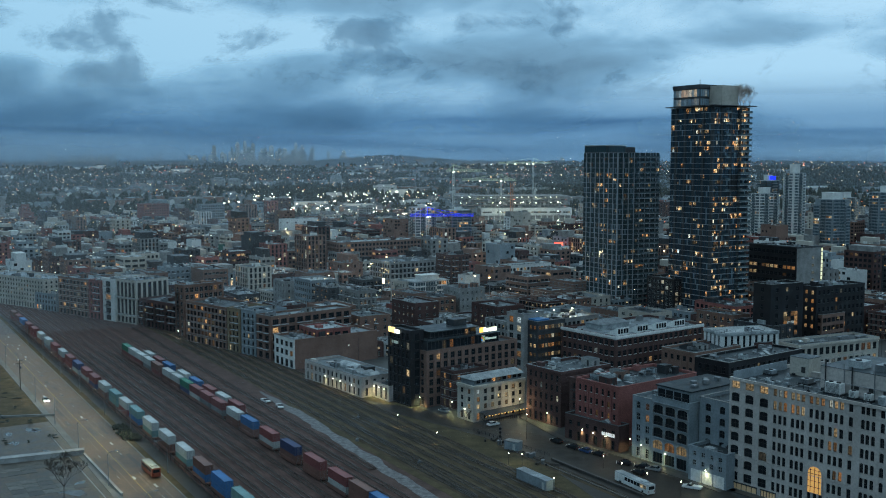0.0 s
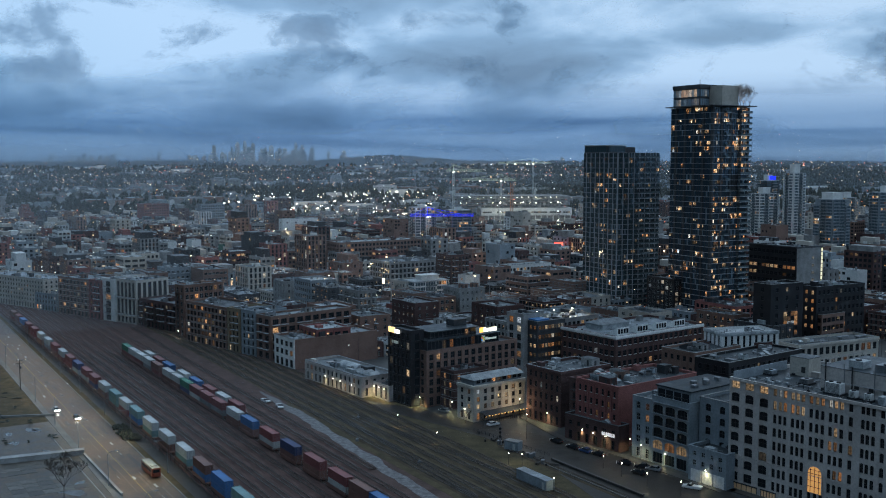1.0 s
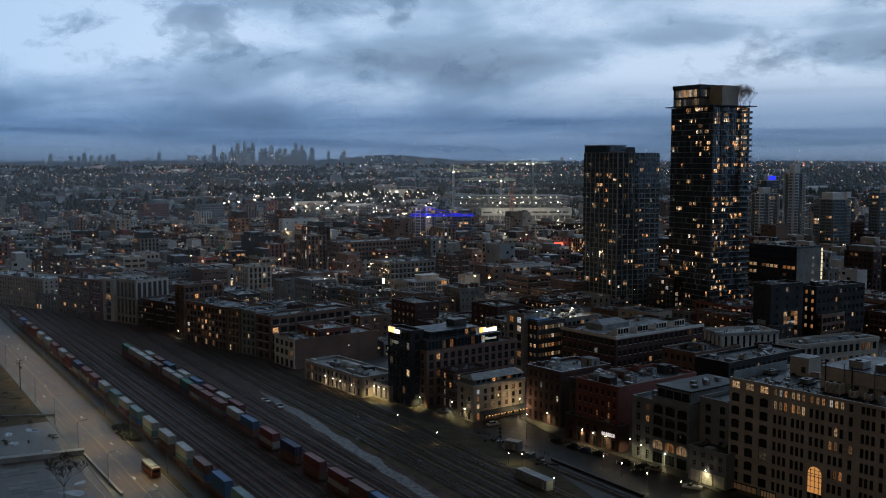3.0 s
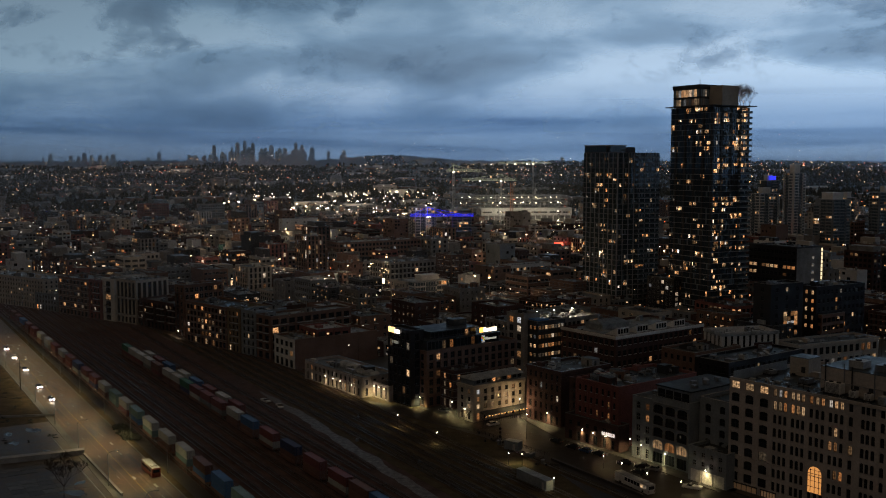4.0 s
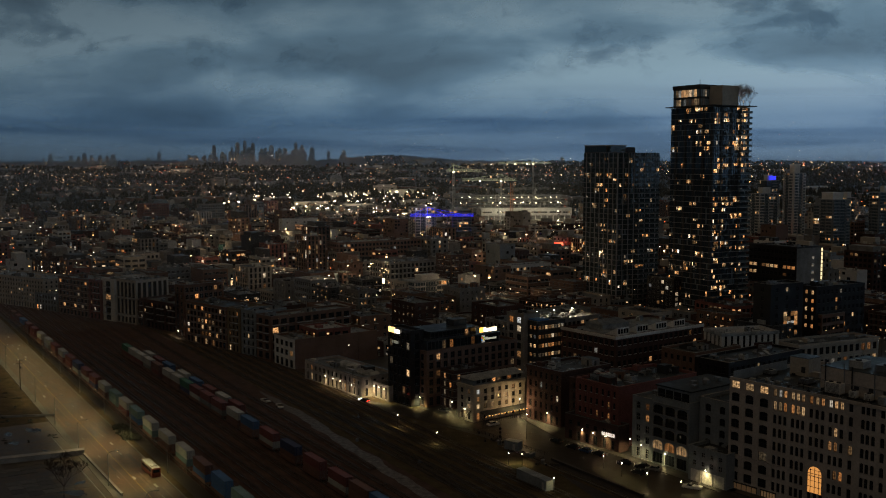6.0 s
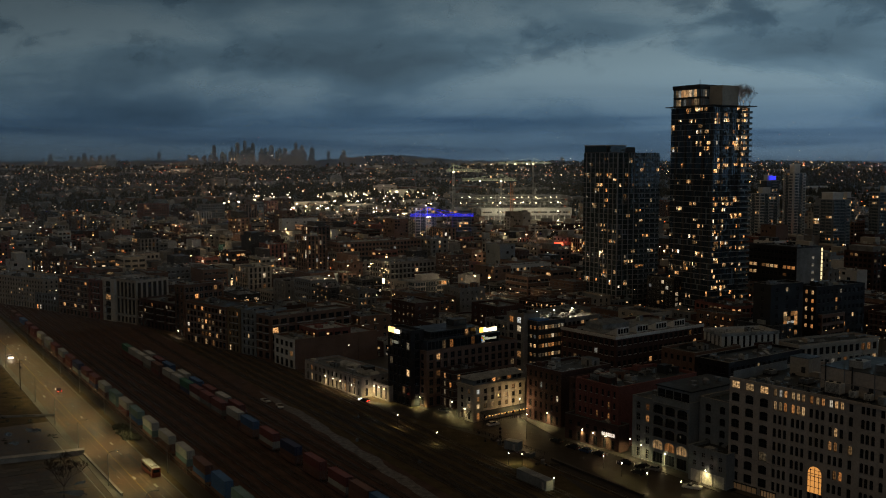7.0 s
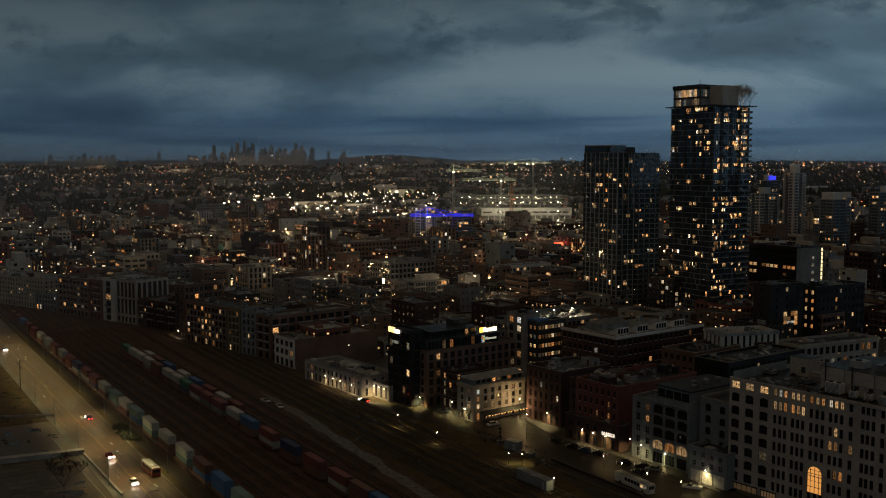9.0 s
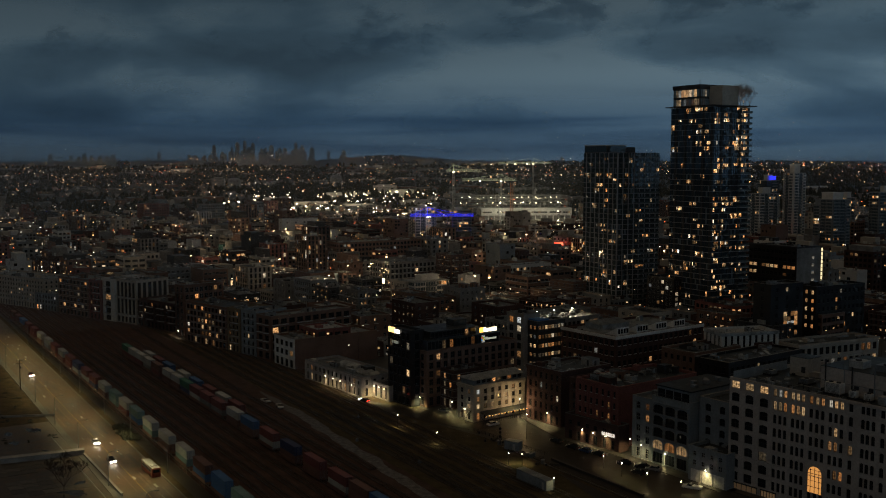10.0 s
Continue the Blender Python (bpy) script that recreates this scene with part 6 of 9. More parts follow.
# low dark hall with a lit sign
t = building("dance_hall", "low dark brick hall with string of lamps and lit sign", 55.2, 313.0, 40, 23.0, 5.0, 8.6, 2, 3.4, (1.4, 1.4), wall="brick_dark", roof="roof_dark", lit=0.06, right=False, units=2, seed=16)
mb = MB()
x = 0.0
for k, w in enumerate((0.55, 0.4, 0.0, 0.55, 0.6, 0.55, 0.45, 0.6)):
    if w:
        mb.box(-0.2, 6.9 - x - w, 4.6, -0.08, 6.9 - x, 5.7)
    x += w + 0.22
part("sign_bars", mb, glow("sign_white", (1, 0.9, 0.85), 0.5), t, "row of pale sign bars")

# stone house with the lit patio
t = building("stone_house", "pale stone heritage house with lit patio and blue metal roof", 10.7, 350.8, 37, 9.2, 24.0, 12.8, 4, 3.2, (1.4, 1.7), gf=3.8, wall="cream", roof="roof_wet", lit=0.3, frame_mat="frame_dark", cornice="cream", units=0, seed=18)
mb = MB()
mb.box(1.5, 1.5, 12.0, 23.4, 9.0, 14.8, 0, skip="b")
part("attic", mb, M["bluegrey"], t)
mb = MB()
mb.poly([(0.6, 0.6, 14.7), (24.2, 0.6, 14.7), (23.0, 4.5, 16.3), (1.8, 4.5, 16.3)])
mb.poly([(24.2, 10.0, 14.7), (0.6, 10.0, 14.7), (1.8, 4.5, 16.3), (23.0, 4.5, 16.3)])
mb.poly([(0.6, 10.0, 14.7), (0.6, 0.6, 14.7), (1.8, 4.5, 16.3)])
mb.poly([(24.2, 0.6, 14.7), (24.2, 10.0, 14.7), (23.0, 4.5, 16.3)])
mb.poly([(0.6, 0.6, 14.6), (0.6, 10, 14.6), (24.2, 10, 14.6), (24.2, 0.6, 14.6)])
for k in range(21):
    x = 1.6 + k * 1.1
    mb.bar((x, 0.7, 14.76), (1.9 + k * 1.02, 4.4, 16.3), 0.04, 0, 4)
part("metal_roof", mb, M["roof_white"], t, "wet standing seam metal roof")
mb = MB()
for k in range(9):
    x = 2.5 + k * 2.4
    mb.poly([(x, 1.44, 13.2), (x + 1.7, 1.44, 13.2), (x + 1.7, 1.44, 14.4), (x, 1.44, 14.4)])
part("attic_window", mb, G_ISL[0.35], t)
mb = MB()
mb.poly([(2.5, -0.1, 3.4), (23.5, -0.1, 3.4), (23.5, -3.8, 2.7), (2.5, -3.8, 2.7)][::-1])
mb.poly([(2.5, -0.1, 3.5), (23.5, -0.1, 3.5), (23.5, -3.8, 2.8), (2.5, -3.8, 2.8)])
part("awning", mb, M["charcoal"], t)
mb = MB()
for k in range(14):
    mb.box(2.8 + k * 1.45, -3.7, 2.3, 3.05 + k * 1.45, -3.45, 2.55)
part("string_lights", mb, glow("amber_bulb", (1.0, 0.5, 0.17), 2.2), t, "warm bulbs strung under the awning")
mb = MB()
for k in range(22):
    mb.box(2.6 + k, -4.0, 0, 2.7 + k, -3.9, 1.1)
mb.box(2.6, -4.0, 1.05, 23.7, -3.9, 1.15)
part("patio_rail", mb, M["darksteel"], t)

# red-brown brick office with dark glass upper floors and roof signs
t = building("brick_office", "brown brick office with dark glass floors and lit roof sign", -6.1, 372.1, 37, 10.0, 44.5, 21.2, 6, 3.3, (1.9, 2.3), wall="brick_brown", roof="roof_dark", lit=0.06, units=0, seed=20, gf=4.5)
part("glass_storey", MB().box(1.2, 1.2, 20.3, 36.0, 18.0, 24.6, 0, skip="b"), M["charcoal"], t, "dark glazed upper storey")
part("glass_storey", MB().box(4.0, 3.0, 24.9, 26.0, 16.0, 27.4, 0, skip="b"), M["charcoal"], t, "dark glazed top storey")
part("terrace_slab", MB().box(0.6, 0.6, 24.6, 36.6, 18.6, 24.9), M["roof_black"], t)
part("roof_slab", MB().box(3.4, 2.4, 27.4, 26.6, 16.6, 27.75), M["roof_black"], t)
part("plant_room", MB().box(19.0, 8.0, 27.75, 25.0, 13.0, 30.2), M["charcoal"], t)
for k in range(19):
    part("terrace_post", MB().box(1.0 + k * 1.9, 0.75, 24.9, 1.08 + k * 1.9, 0.83, 26.0), M["frame_dark"], t)
part("terrace_rail", MB().box(1.0, 0.72, 26.0, 35.3, 0.86, 26.1), M["frame_dark"], t)
mb = MB()
for lv, (x0, x1, yy, z0, z1) in enumerate(((1.4, 35.8, 1.14, 21.4, 24.3), (4.2, 25.8, 2.94, 25.1, 27.2))):
    n = int((x1 - x0) / 1.7)
    for k in range(n):
        x = x0 + (x1 - x0) * k / n
        mb.poly([(x + 0.08, yy, z0), (x + (x1 - x0) / n - 0.08, yy, z0), (x + (x1 - x0) / n - 0.08, yy, z1), (x + 0.08, yy, z1)])
part("glazing", mb, G_ISL[0.12], t, kind="stuff")
mb = MB()
mb.box(25.6, 0.2, 25.6, 27.4, 0.5, 27.5, 0)
mb.box(27.6, 0.2, 25.7, 28.6, 0.5, 27.4, 1)
mb.box(28.75, 0.2, 25.7, 31.2, 0.5, 27.0, 1)
mb.box(31.35, 0.2, 25.7, 34.0, 0.5, 27.2, 1)
part("roof_sign", mb, [glow("sign_amber", (1.0, 0.5, 0.1), 1.6), glow("sign_pale", (1.0, 0.88, 0.62), 2.2)], t, "lit sign of amber square and white bar")
mb = MB()
for k, cc in enumerate(((0, 0, 0), (1, 0, 1), (0, 1, 2), (1, 1, 3))):
    mb.box(27.0 + cc[0] * 0.75, 0.95, 22.2 + cc[1] * 0.75, 27.7 + cc[0] * 0.75, 1.1, 22.9 + cc[1] * 0.75, cc[2])
x = 29.0
for w in (0.7, 0.3, 0.5, 0.45, 0.6, 0.5, 0.6, 0.5, 0.4):
    mb.box(x, 0.97, 22.4, x + w, 1.1, 23.1 + (0.35 if w > 0.6 or w < 0.4 else 0), 4)
    x += w + 0.12
SIGN4 = [glow("logo_blue", (0.05, 0.3, 0.7), 0.35), glow("logo_yellow", (0.9, 0.6, 0.05), 0.35), glow("logo_red", (0.8, 0.15, 0.05), 0.35), glow("logo_green", (0.25, 0.5, 0.05), 0.35), glow("sign_bar_pale", (0.75, 0.8, 0.68), 0.3)]
part("wall_sign", mb, SIGN4, t, "four coloured squares and a row of pale bars")

# glass stair tower with a second sign
t = building("glass_annex", "narrow dark glass annex with a lit stair and sign", -12.0, 372.8, 37, 15.0, 6.0, 28.8, 8, 2.5, (2.0, 2.7), gf=4.0, wall="black_clad", roof="roof_dark", lit=0.12, units=0, seed=21, bars=(1, 0))
mb = MB()
mb.box(-0.5, 10.0, 26.8, -0.2, 14.0, 28.8, 0)
mb.box(-0.5, 7.0, 26.8, -0.2, 9.7, 28.2, 1)
for k, w in enumerate((0.9, 0.9, 0.3, 0.5)):
    mb.box(-0.3, 8.0 + k * 1.1, 22.8, -0.05, 8.0 + k * 1.1 + w, 23.8, 2)
part("wall_sign", mb, [glow("sign_amber_small", (1.0, 0.62, 0.25), 1.6), glow("sign_white_small", (1, 0.95, 0.85), 2.2), glow("sign_bar_dim", (0.7, 0.75, 0.65), 0.12)], t, "two lit sign panels")
building("brick_annex", "dark brick rear wing with lit windows", 4.0, 368.5, 37, 8.0, 16.0, 14.5, 4, 3.0, (1.3, 2.0), wall="brick_dark", roof="roof_dark", lit=0.6, units=2, seed=22)

# five storey office with a white parapet and dormers on the roof
t = building("office_block", "five storey dark brick office block with white parapet", 68.7, 399.5, 37, 31.2, 53.8, 22.0, 5, 2.9, (1.9, 2.1), gf=4.4, wall="brick_dark", roof="roof_wet", units=4, seed=5, sill="white", lit=0.06, cornice="white", right_bay=3.0)
for k in range(4):
    x = 5.0 + k * 11.5
    mb = MB()
    mb.poly([(x, 4, 21.2), (x + 7, 4, 21.2), (x + 7, 4, 24.4), (x, 4, 24.4)], 0)
    mb.poly([(x, 4, 24.4), (x + 7, 4, 24.4), (x + 7, 10.5, 21.2), (x, 10.5, 21.2)], 1)
    mb.poly([(x, 10.5, 21.2), (x, 4, 21.2), (x, 4, 24.4)], 0)
    mb.poly([(x + 7, 4, 21.2), (x + 7, 10.5, 21.2), (x + 7, 4, 24.4)], 0)
    for q in range(4):
        mb.box(x + 0.5 + q * 1.6, 3.9, 21.9, x + 1.6 + q * 1.6, 4.0, 23.8, 2)
    part("dormer", mb, [M["white"], M["roof_wet"], G_OBJ[0.0]], t)
mb = MB()
mb.box(10, 17, 21.1, 26, 27, 23.4, 0, skip="b")
mb.poly([(9.5, 16.5, 23.4), (26.5, 16.5, 23.4), (24, 22, 25.0), (12, 22, 25.0)], 1)
mb.poly([(26.5, 27.5, 23.4), (9.5, 27.5, 23.4), (12, 22, 25.0), (24, 22, 25.0)], 1)
mb.poly([(9.5, 27.5, 23.4), (9.5, 16.5, 23.4), (12, 22, 25.0)], 1)
mb.poly([(26.5, 16.5, 23.4), (26.5, 27.5, 23.4), (24, 22, 25.0)], 1)
part("penthouse", mb, [M["roof_white"], M["roof_wet"]], t)
WING = building("office_block", "glassy office wing with rows of lit strip windows", 39.5, 421.0, 37, 6.0, 16.0, 24.5, 6, 1.8, (1.5, 1.7), wall="charcoal", roof="roof_white", lit=1.0, units=1, seed=24)
part("roof_sheet", MB().box(0.2, 0.2, 24.6, 7.0, 5.8, 25.2), M["blue_panel"], WING, "bright blue tarpaulin on the roof edge")
building("office_block", "pale flat office wing with flood lit roof", 41.2, 430.3, 37, 16.0, 36.0, 23.0, 6, 2.6, (1.8, 1.8), wall="concrete", roof="roof_white", lit=0.3, units=3, seed=26)
building("stair_tower", "tall blank concrete stair tower with lit windows beside", 34.0, 424.5, 37, 11.0, 9.0, 27.0, 7, 4.5, (2.6, 2.6), wall="concrete", roof="roof_dark", lit=0.6, units=0, seed=25, right=False)

# white fronted house with a brick flank, and the sheds along the tracks
building("shop_house", "white four bay house with long red brick flank", -64.9, 440.5, 37, 18.5, 43.2, 13.3, 3, 4.2, (2.4, 2.4), gf=4.6, wall=M["brick_brown"], roof="roof_wet", lit=0.06, right=False, units=7, seed=30)
t = building("shop_house", "white painted front of a brick house", -65.25, 440.3, 37, 18.5, 0.5, 13.6, 3, 4.2, (2.6, 2.4), gf=4.8, wall="white", roof="white", lit=0.06, right=False, units=0, seed=31)
t = building("rail_shed", "long low pale shed with lamps along its wall", -31.5, 387.4, 37, 44.2, 16.0, 8.2, 2, 3.2, (1.3, 2.0), gf=4.4, wall="stone", roof="roof_wet", lit=0.15, units=6, seed=32, trim="piers")
mb = MB()
for k in range(13):
    w0, w1 = math.pi * k / 13, math.pi * (k + 1) / 13
    mb.poly([(8.5 - 2.6 * math.cos(w0), 14, 7.4 + 2.4 * math.sin(w0)), (8.5 - 2.6 * math.cos(w0), 27, 7.4 + 2.4 * math.sin(w0)), (8.5 - 2.6 * math.cos(w1), 27, 7.4 + 2.4 * math.sin(w1)), (8.5 - 2.6 * math.cos(w1), 14, 7.4 + 2.4 * math.sin(w1))])
mb.poly([(8.5 - 2.6 * math.cos(math.pi * k / 13), 14, 7.4 + 2.4 * math.sin(math.pi * k / 13)) for k in range(14)])
part("vault_skylight", mb, M["roof_white"], t, "long white barrel skylight")
for k in range(3):
    mb = MB()
    y = 1.5 + k * 4.2
    mb.box(4.5, y, 7.3, 10.5, y + 3.4, 7.9, 0, skip="b")
    mb.poly([(4.5, y, 7.9), (10.5, y, 7.9), (9.5, y + 1.7, 9.0), (5.5, y + 1.7, 9.0)], 0)
    mb.poly([(10.5, y + 3.4, 7.9), (4.5, y + 3.4, 7.9), (5.5, y + 1.7, 9.0), (9.5, y + 1.7, 9.0)], 0)
    mb.poly([(4.5, y + 3.4, 7.9), (4.5, y, 7.9), (5.5, y + 1.7, 9.0)], 0)
    mb.poly([(10.5, y, 7.9), (10.5, y + 3.4, 7.9), (9.5, y + 1.7, 9.0)], 0)
    part("skylight", mb, M["roof_white"], t)
building("rail_shed", "low grey shed with bright wall lamps", -20.5, 381.0, 37, 11.5, 9.0, 6.0, 1, 3.4, (1.4, 2.0), gf=6.0, wall="stone", roof="roof_dark", lit=0.15, units=1, seed=33)

# blocks behind
building("corner_block", "long low brick block behind the warehouse", 96.9, 386.0, 37, 16.5, 28.0, 18.0, 4, 2.6, (1.5, 2.0), wall="brick_brown", roof="roof_black", lit=0.15, units=6, seed=40)
building("dark_block", "dark flat roofed block with roof plant", 102.4, 359.5, 37, 15.2, 45.0, 19.5, 4, 3.0, (1.5, 2.0), wall="black_clad", roof="roof_black", lit=0.06, units=9, seed=41)
building("striped_block", "white block with tall dark window slots", 112.0, 404.0, 15, 14.0, 26.0, 22.5, 2, 2.6, (1.1, 9.5), gf=12.0, wall="white", roof="roof_white", lit=0.06, units=4, seed=42, cornice="roof_white")
building("cream_palazzo", "cream stone classical block with tall pilasters", 146.0, 412.0, 26, 14.0, 46.0, 16.2, 3, 3.4, (2.2, 3.0), gf=5.0, wall="cream", roof="roof_dark", lit=0.3, cornice="cream", units=8, seed=43)
building("dark_block", "black slab building with blank walls", 147.5, 453.9, 30, 10.3, 21.0, 36.0, 9, 5.0, (1.6, 2.0), wall="black_clad", roof="roof_dark", lit=0.15, units=4, seed=44, trim="")
building("dark_block", "black office block with rows of lit windows", 174.0, 470.0, 30, 12.0, 34.0, 33.0, 8, 2.8, (1.5, 2.0), wall="black_clad", roof="roof_dark", lit=0.12, units=6, seed=45, trim="", lit_at=lambda i, j: 1 if j > 2 else 0)
t = building("dark_office", "black clad office with a bright band of windows", 207.5, 594.4, 30, 37.2, 22.0, 40.2, 9, 3.2, (2.6, 2.0), wall="black_clad", roof="roof_dark", lit=0.15, units=4, seed=46, lit_at=lambda i, j: 1 if j == 6 and i % 5 != 3 else (2 if j < 6 else 0))
part("side_wall", MB().box(0.3, -0.25, 0, 21.0, -0.02, 40.0), M["concrete"], t, "pale concrete side wall")
mb = MB()
for k in range(10):
    mb.box(21.0, -0.35, 16 + k * 2.4, 22.3, 0.4, 18.0 + k * 2.4)
part("lit_stairwell", mb, glow("stair_light", (1.0, 0.85, 0.5), 0.8), t, "bright glazed stair at the corner")
mb = MB()
for k in range(4):
    mb.box(13.0, -0.4, 20 + k * 4.4, 15.0, -0.24, 21.7 + k * 4.4)
part("side_window", mb, G_OBJ[1.0], t)
part("roof_frame", MB().box(-0.3, -0.3, 40.2, 22.3, 0.1, 41.0).box(-0.3, 0.1, 40.2, 0.1, 37.5, 41.0), M["charcoal"], t)

# tall glazed stair with warm light on the dark red slab
DARK = next(o for o in scene.objects if o.name == "dark_block.001")
mb = MB()
for i in range(4):
    for j in range(6):
        mb.poly([(8.5 + i * 2.3, -0.12, 10 + j * 2.2), (10.6 + i * 2.3, -0.12, 10 + j * 2.2), (10.6 + i * 2.3, -0.12, 12 + j * 2.2), (8.5 + i * 2.3, -0.12, 12 + j * 2.2)])
part("lit_stair_wall", mb, glazing("stair_wall_glass", 0.75, 0.4, island=True, cool=0.2, grain=0.7, soft=(0.4, 1.2)), DARK, "warm lit stair behind glass", kind="stuff")
# ---------------------------------------------------------------- the two glass towers
BLINDS = glazing("glass_with_blinds", 0.0, 0.0, base=(0.15, 0.2, 0.235), rough=0.15, coat=0.7)
TOWER_GLASS = (glazing("tower_glass", 0.004, 0.6, island=True, base=(0.03, 0.05, 0.068), rough=0.05, coat=0.75, grain=1.7), glazing("tower_room_lit", 1.0, 1.15, island=True, cool=0.16, rough=0.06, grain=1.5, soft=(0.1, 1.9)), BLINDS)
TOWER_GLASS_B = (glazing("tower_glass_green", 0.004, 0.6, island=True, cool=0.2, base=(0.036, 0.06, 0.068), rough=0.06, coat=0.7, grain=1.7), glazing("tower_room_lit_dim", 1.0, 0.8, island=True, cool=0.2, rough=0.06, grain=1.5, soft=(0.1, 1.9)), BLINDS)


def tall_chance(face, u, v):
    """The tall tower: most rooms are lit along its street corner and its balcony end."""
    if face == "r":
        if u < 0.36:
            return 0.48 if 0.34 < v < 0.6 else 0.2
        if u > 0.64:
            return 0.66 if v > 0.68 else 0.36 if 0.34 < v < 0.52 else 0.14
        return 0.4 if 0.34 < v < 0.54 else 0.13
    return (0.3 if u < 0.35 and v > 0.72 else 0.15 if v < 0.4 else 0.06) if face == "t" else 0.1


def tall_void(face, u, v):
    return face == "r" and 0.52 < u < 0.76 and 0.61 < v < 0.7


def low_chance(face, u, v):
    return 0.1 if face == "t" else 0.1


RAIL_GLASS = glazing("rail_glass", 0.0, 0.0, base=(0.1, 0.13, 0.14), rough=0.15)
T1, N1 = glass_tower("glass_tower", "tall dark glass tower with many lit rooms", 143.4, 544.5, 30, 32.0, 27.2, 121.0, 3.0, TOWER_GLASS, tall_chance, tall_void, 71, slab="slab_grey", every=5, wide=0.7)
for f in range(2, N1):
    balcony(T1, 19.5, -1.9, 27.5, 0.0, f * 3.0, RAIL_GLASS)
    if f % 2:
        balcony(T1, 9.0, -1.2, 12.5, 0.0, f * 3.0, RAIL_GLASS)
mb = MB()
mb.box(-2.5, -2.5, 120.6, 30.0, 34.0, 121.1)
part("roof_slab", mb, M["charcoal"], T1)
mb = MB()
mb.box(1.0, 11.0, 121.1, 19.0, 31.5, 132.0, 0)
mb.box(0.6, 10.6, 130.4, 19.4, 31.9, 132.6, 0)
mb.box(8.0, 1.5, 121.1, 20.0, 11.0, 131.8, 1)
part("crown", mb, [M["charcoal"], M["cream"]], T1, "stepped crown storeys")
mb = MB()
for r, (z0, z1) in enumerate(((121.5, 125.0), (126.2, 130.0))):
    for k in range(10):
        y = 11.3 + k * 2.02
        mb.poly([(0.92, y + 1.82, z0), (0.92, y, z0), (0.92, y, z1), (0.92, y + 1.82, z1)], 0 if r and 0 < k < 8 else 1)
        mb.box(0.86, y + 0.87, z0, 0.91, y + 0.95, z1, 2)
    for k in range(4):
        mb.poly([(1.4 + k * 1.6, 10.92, z0), (2.8 + k * 1.6, 10.92, z0), (2.8 + k * 1.6, 10.92, z1), (1.4 + k * 1.6, 10.92, z1)], 1)
part("crown_panes", mb, [glazing("crown_glass_lit", 1.0, 0.55, island=True, cool=0.8, base=(0.3, 0.36, 0.4), grain=0.8, soft=(0.4, 1.2)), glazing("crown_glass", 0.5, 0.3, island=True, cool=0.8, base=(0.24, 0.31, 0.36), grain=0.8, soft=(0.3, 1.2)), M["frame_dark"]], T1, kind="stuff")
mb = MB()
for k in range(9):
    mb.bar((2.0 + k * 2.0, 12.0 + k * 2.1, 132.5), (2.0 + k * 2.0, 12.0 + k * 2.1, 133.6 + (k * 5 % 3)), 0.07, 0, 4)
part("roof_aerials", mb, M["darksteel"], T1, kind="stuff")


def roof_tree(t, x, y, z, h, seed):
    """The bare tree that grows on the tower's roof: trunk, then forked limbs."""
    rnd = random.Random(seed)
    trunk, limbs = MB(), MB()
    trunk.bar((x, y, z), (x, y, z + h * 0.16), 0.2, 0, 6, 0.15)

    def grow(p, d, n, r, depth):
        q = p + d * n
        limbs.bar(p, q, r * 0.75, 0, 3, r * 0.5)
        if depth:
            for k in range(3):
                grow(q, (d + Vector((rnd.uniform(-0.8, 0.8), rnd.uniform(-0.8, 0.8), rnd.uniform(0.0, 0.7)))).normalized(), n * rnd.uniform(0.6, 0.9), max(0.022, r * 0.6), depth - 1)

    for k in range(6):
        w = 2 * math.pi * k / 6 + rnd.uniform(-0.3, 0.3)
        grow(Vector((x, y, z + h * 0.14)), Vector((math.cos(w) * 0.55, math.sin(w) * 0.55, 1.0)).normalized(), h * 0.26, 0.11, 4)
    part("tree_trunk", trunk, M["bark"], t)
    part("tree_crown", limbs, M["twig"], t, "bare branches of a roof tree", kind="stuff")


for k, (x, y) in enumerate(((20.8, 0.8), (22.6, 4.6), (24.6, 1.0), (26.6, 4.2), (23.5, 8.6), (27.2, 8.4), (25.0, 12.5), (28.2, 1.2))):
    roof_tree(T1, x, y, 121.1, 12.4 - k * 0.4, 40 + k)
TREE_AT = T1.matrix_basis @ Vector((23.5, 5.5, 0))
t = thing("roof_lamp", "low garden lamp on a tower roof", "lamp", pose(TREE_AT.x, TREE_AT.y, 121.1))
part("globe", MB().bar((0, 0, 0), (0, 0, 0.35), 0.14, 0, 8, 0.1), LAMP_WARM, t)
lamp_light(TREE_AT.x, TREE_AT.y, 121.6, 420, (1.0, 0.7, 0.4), 0.3)
T2, N2 = glass_tower("glass_tower", "dark glass tower with framed facade grid", 101.8, 594.4, 30, 32.0, 32.0, 96.0, 3.0, TOWER_GLASS_B, low_chance, lambda face, u, v: False, 72, pier="slab_grey", slab="slab_grey", every=3, wide=0.27)
mb = MB()
mb.box(0.4, 11.0, 96.0, 15.0, 31.6, 100.2, 0)
mb.box(0.0, 10.6, 100.2, 15.4, 32.0, 100.7, 1)
part("crown", mb, [M["charcoal"], M["slab"]], T2, "set back glazed crown storey")
mb = MB()
for k in range(11):
    mb.poly([(0.33, 11.3 + k * 1.85 + 1.6, 96.6), (0.33, 11.3 + k * 1.85, 96.6), (0.33, 11.3 + k * 1.85, 99.9), (0.33, 11.3 + k * 1.85 + 1.6, 99.9)])
for k in range(7):
    mb.poly([(0.8 + k * 2.0, 10.94, 96.6), (2.5 + k * 2.0, 10.94, 96.6), (2.5 + k * 2.0, 10.94, 99.9), (0.8 + k * 2.0, 10.94, 99.9)])
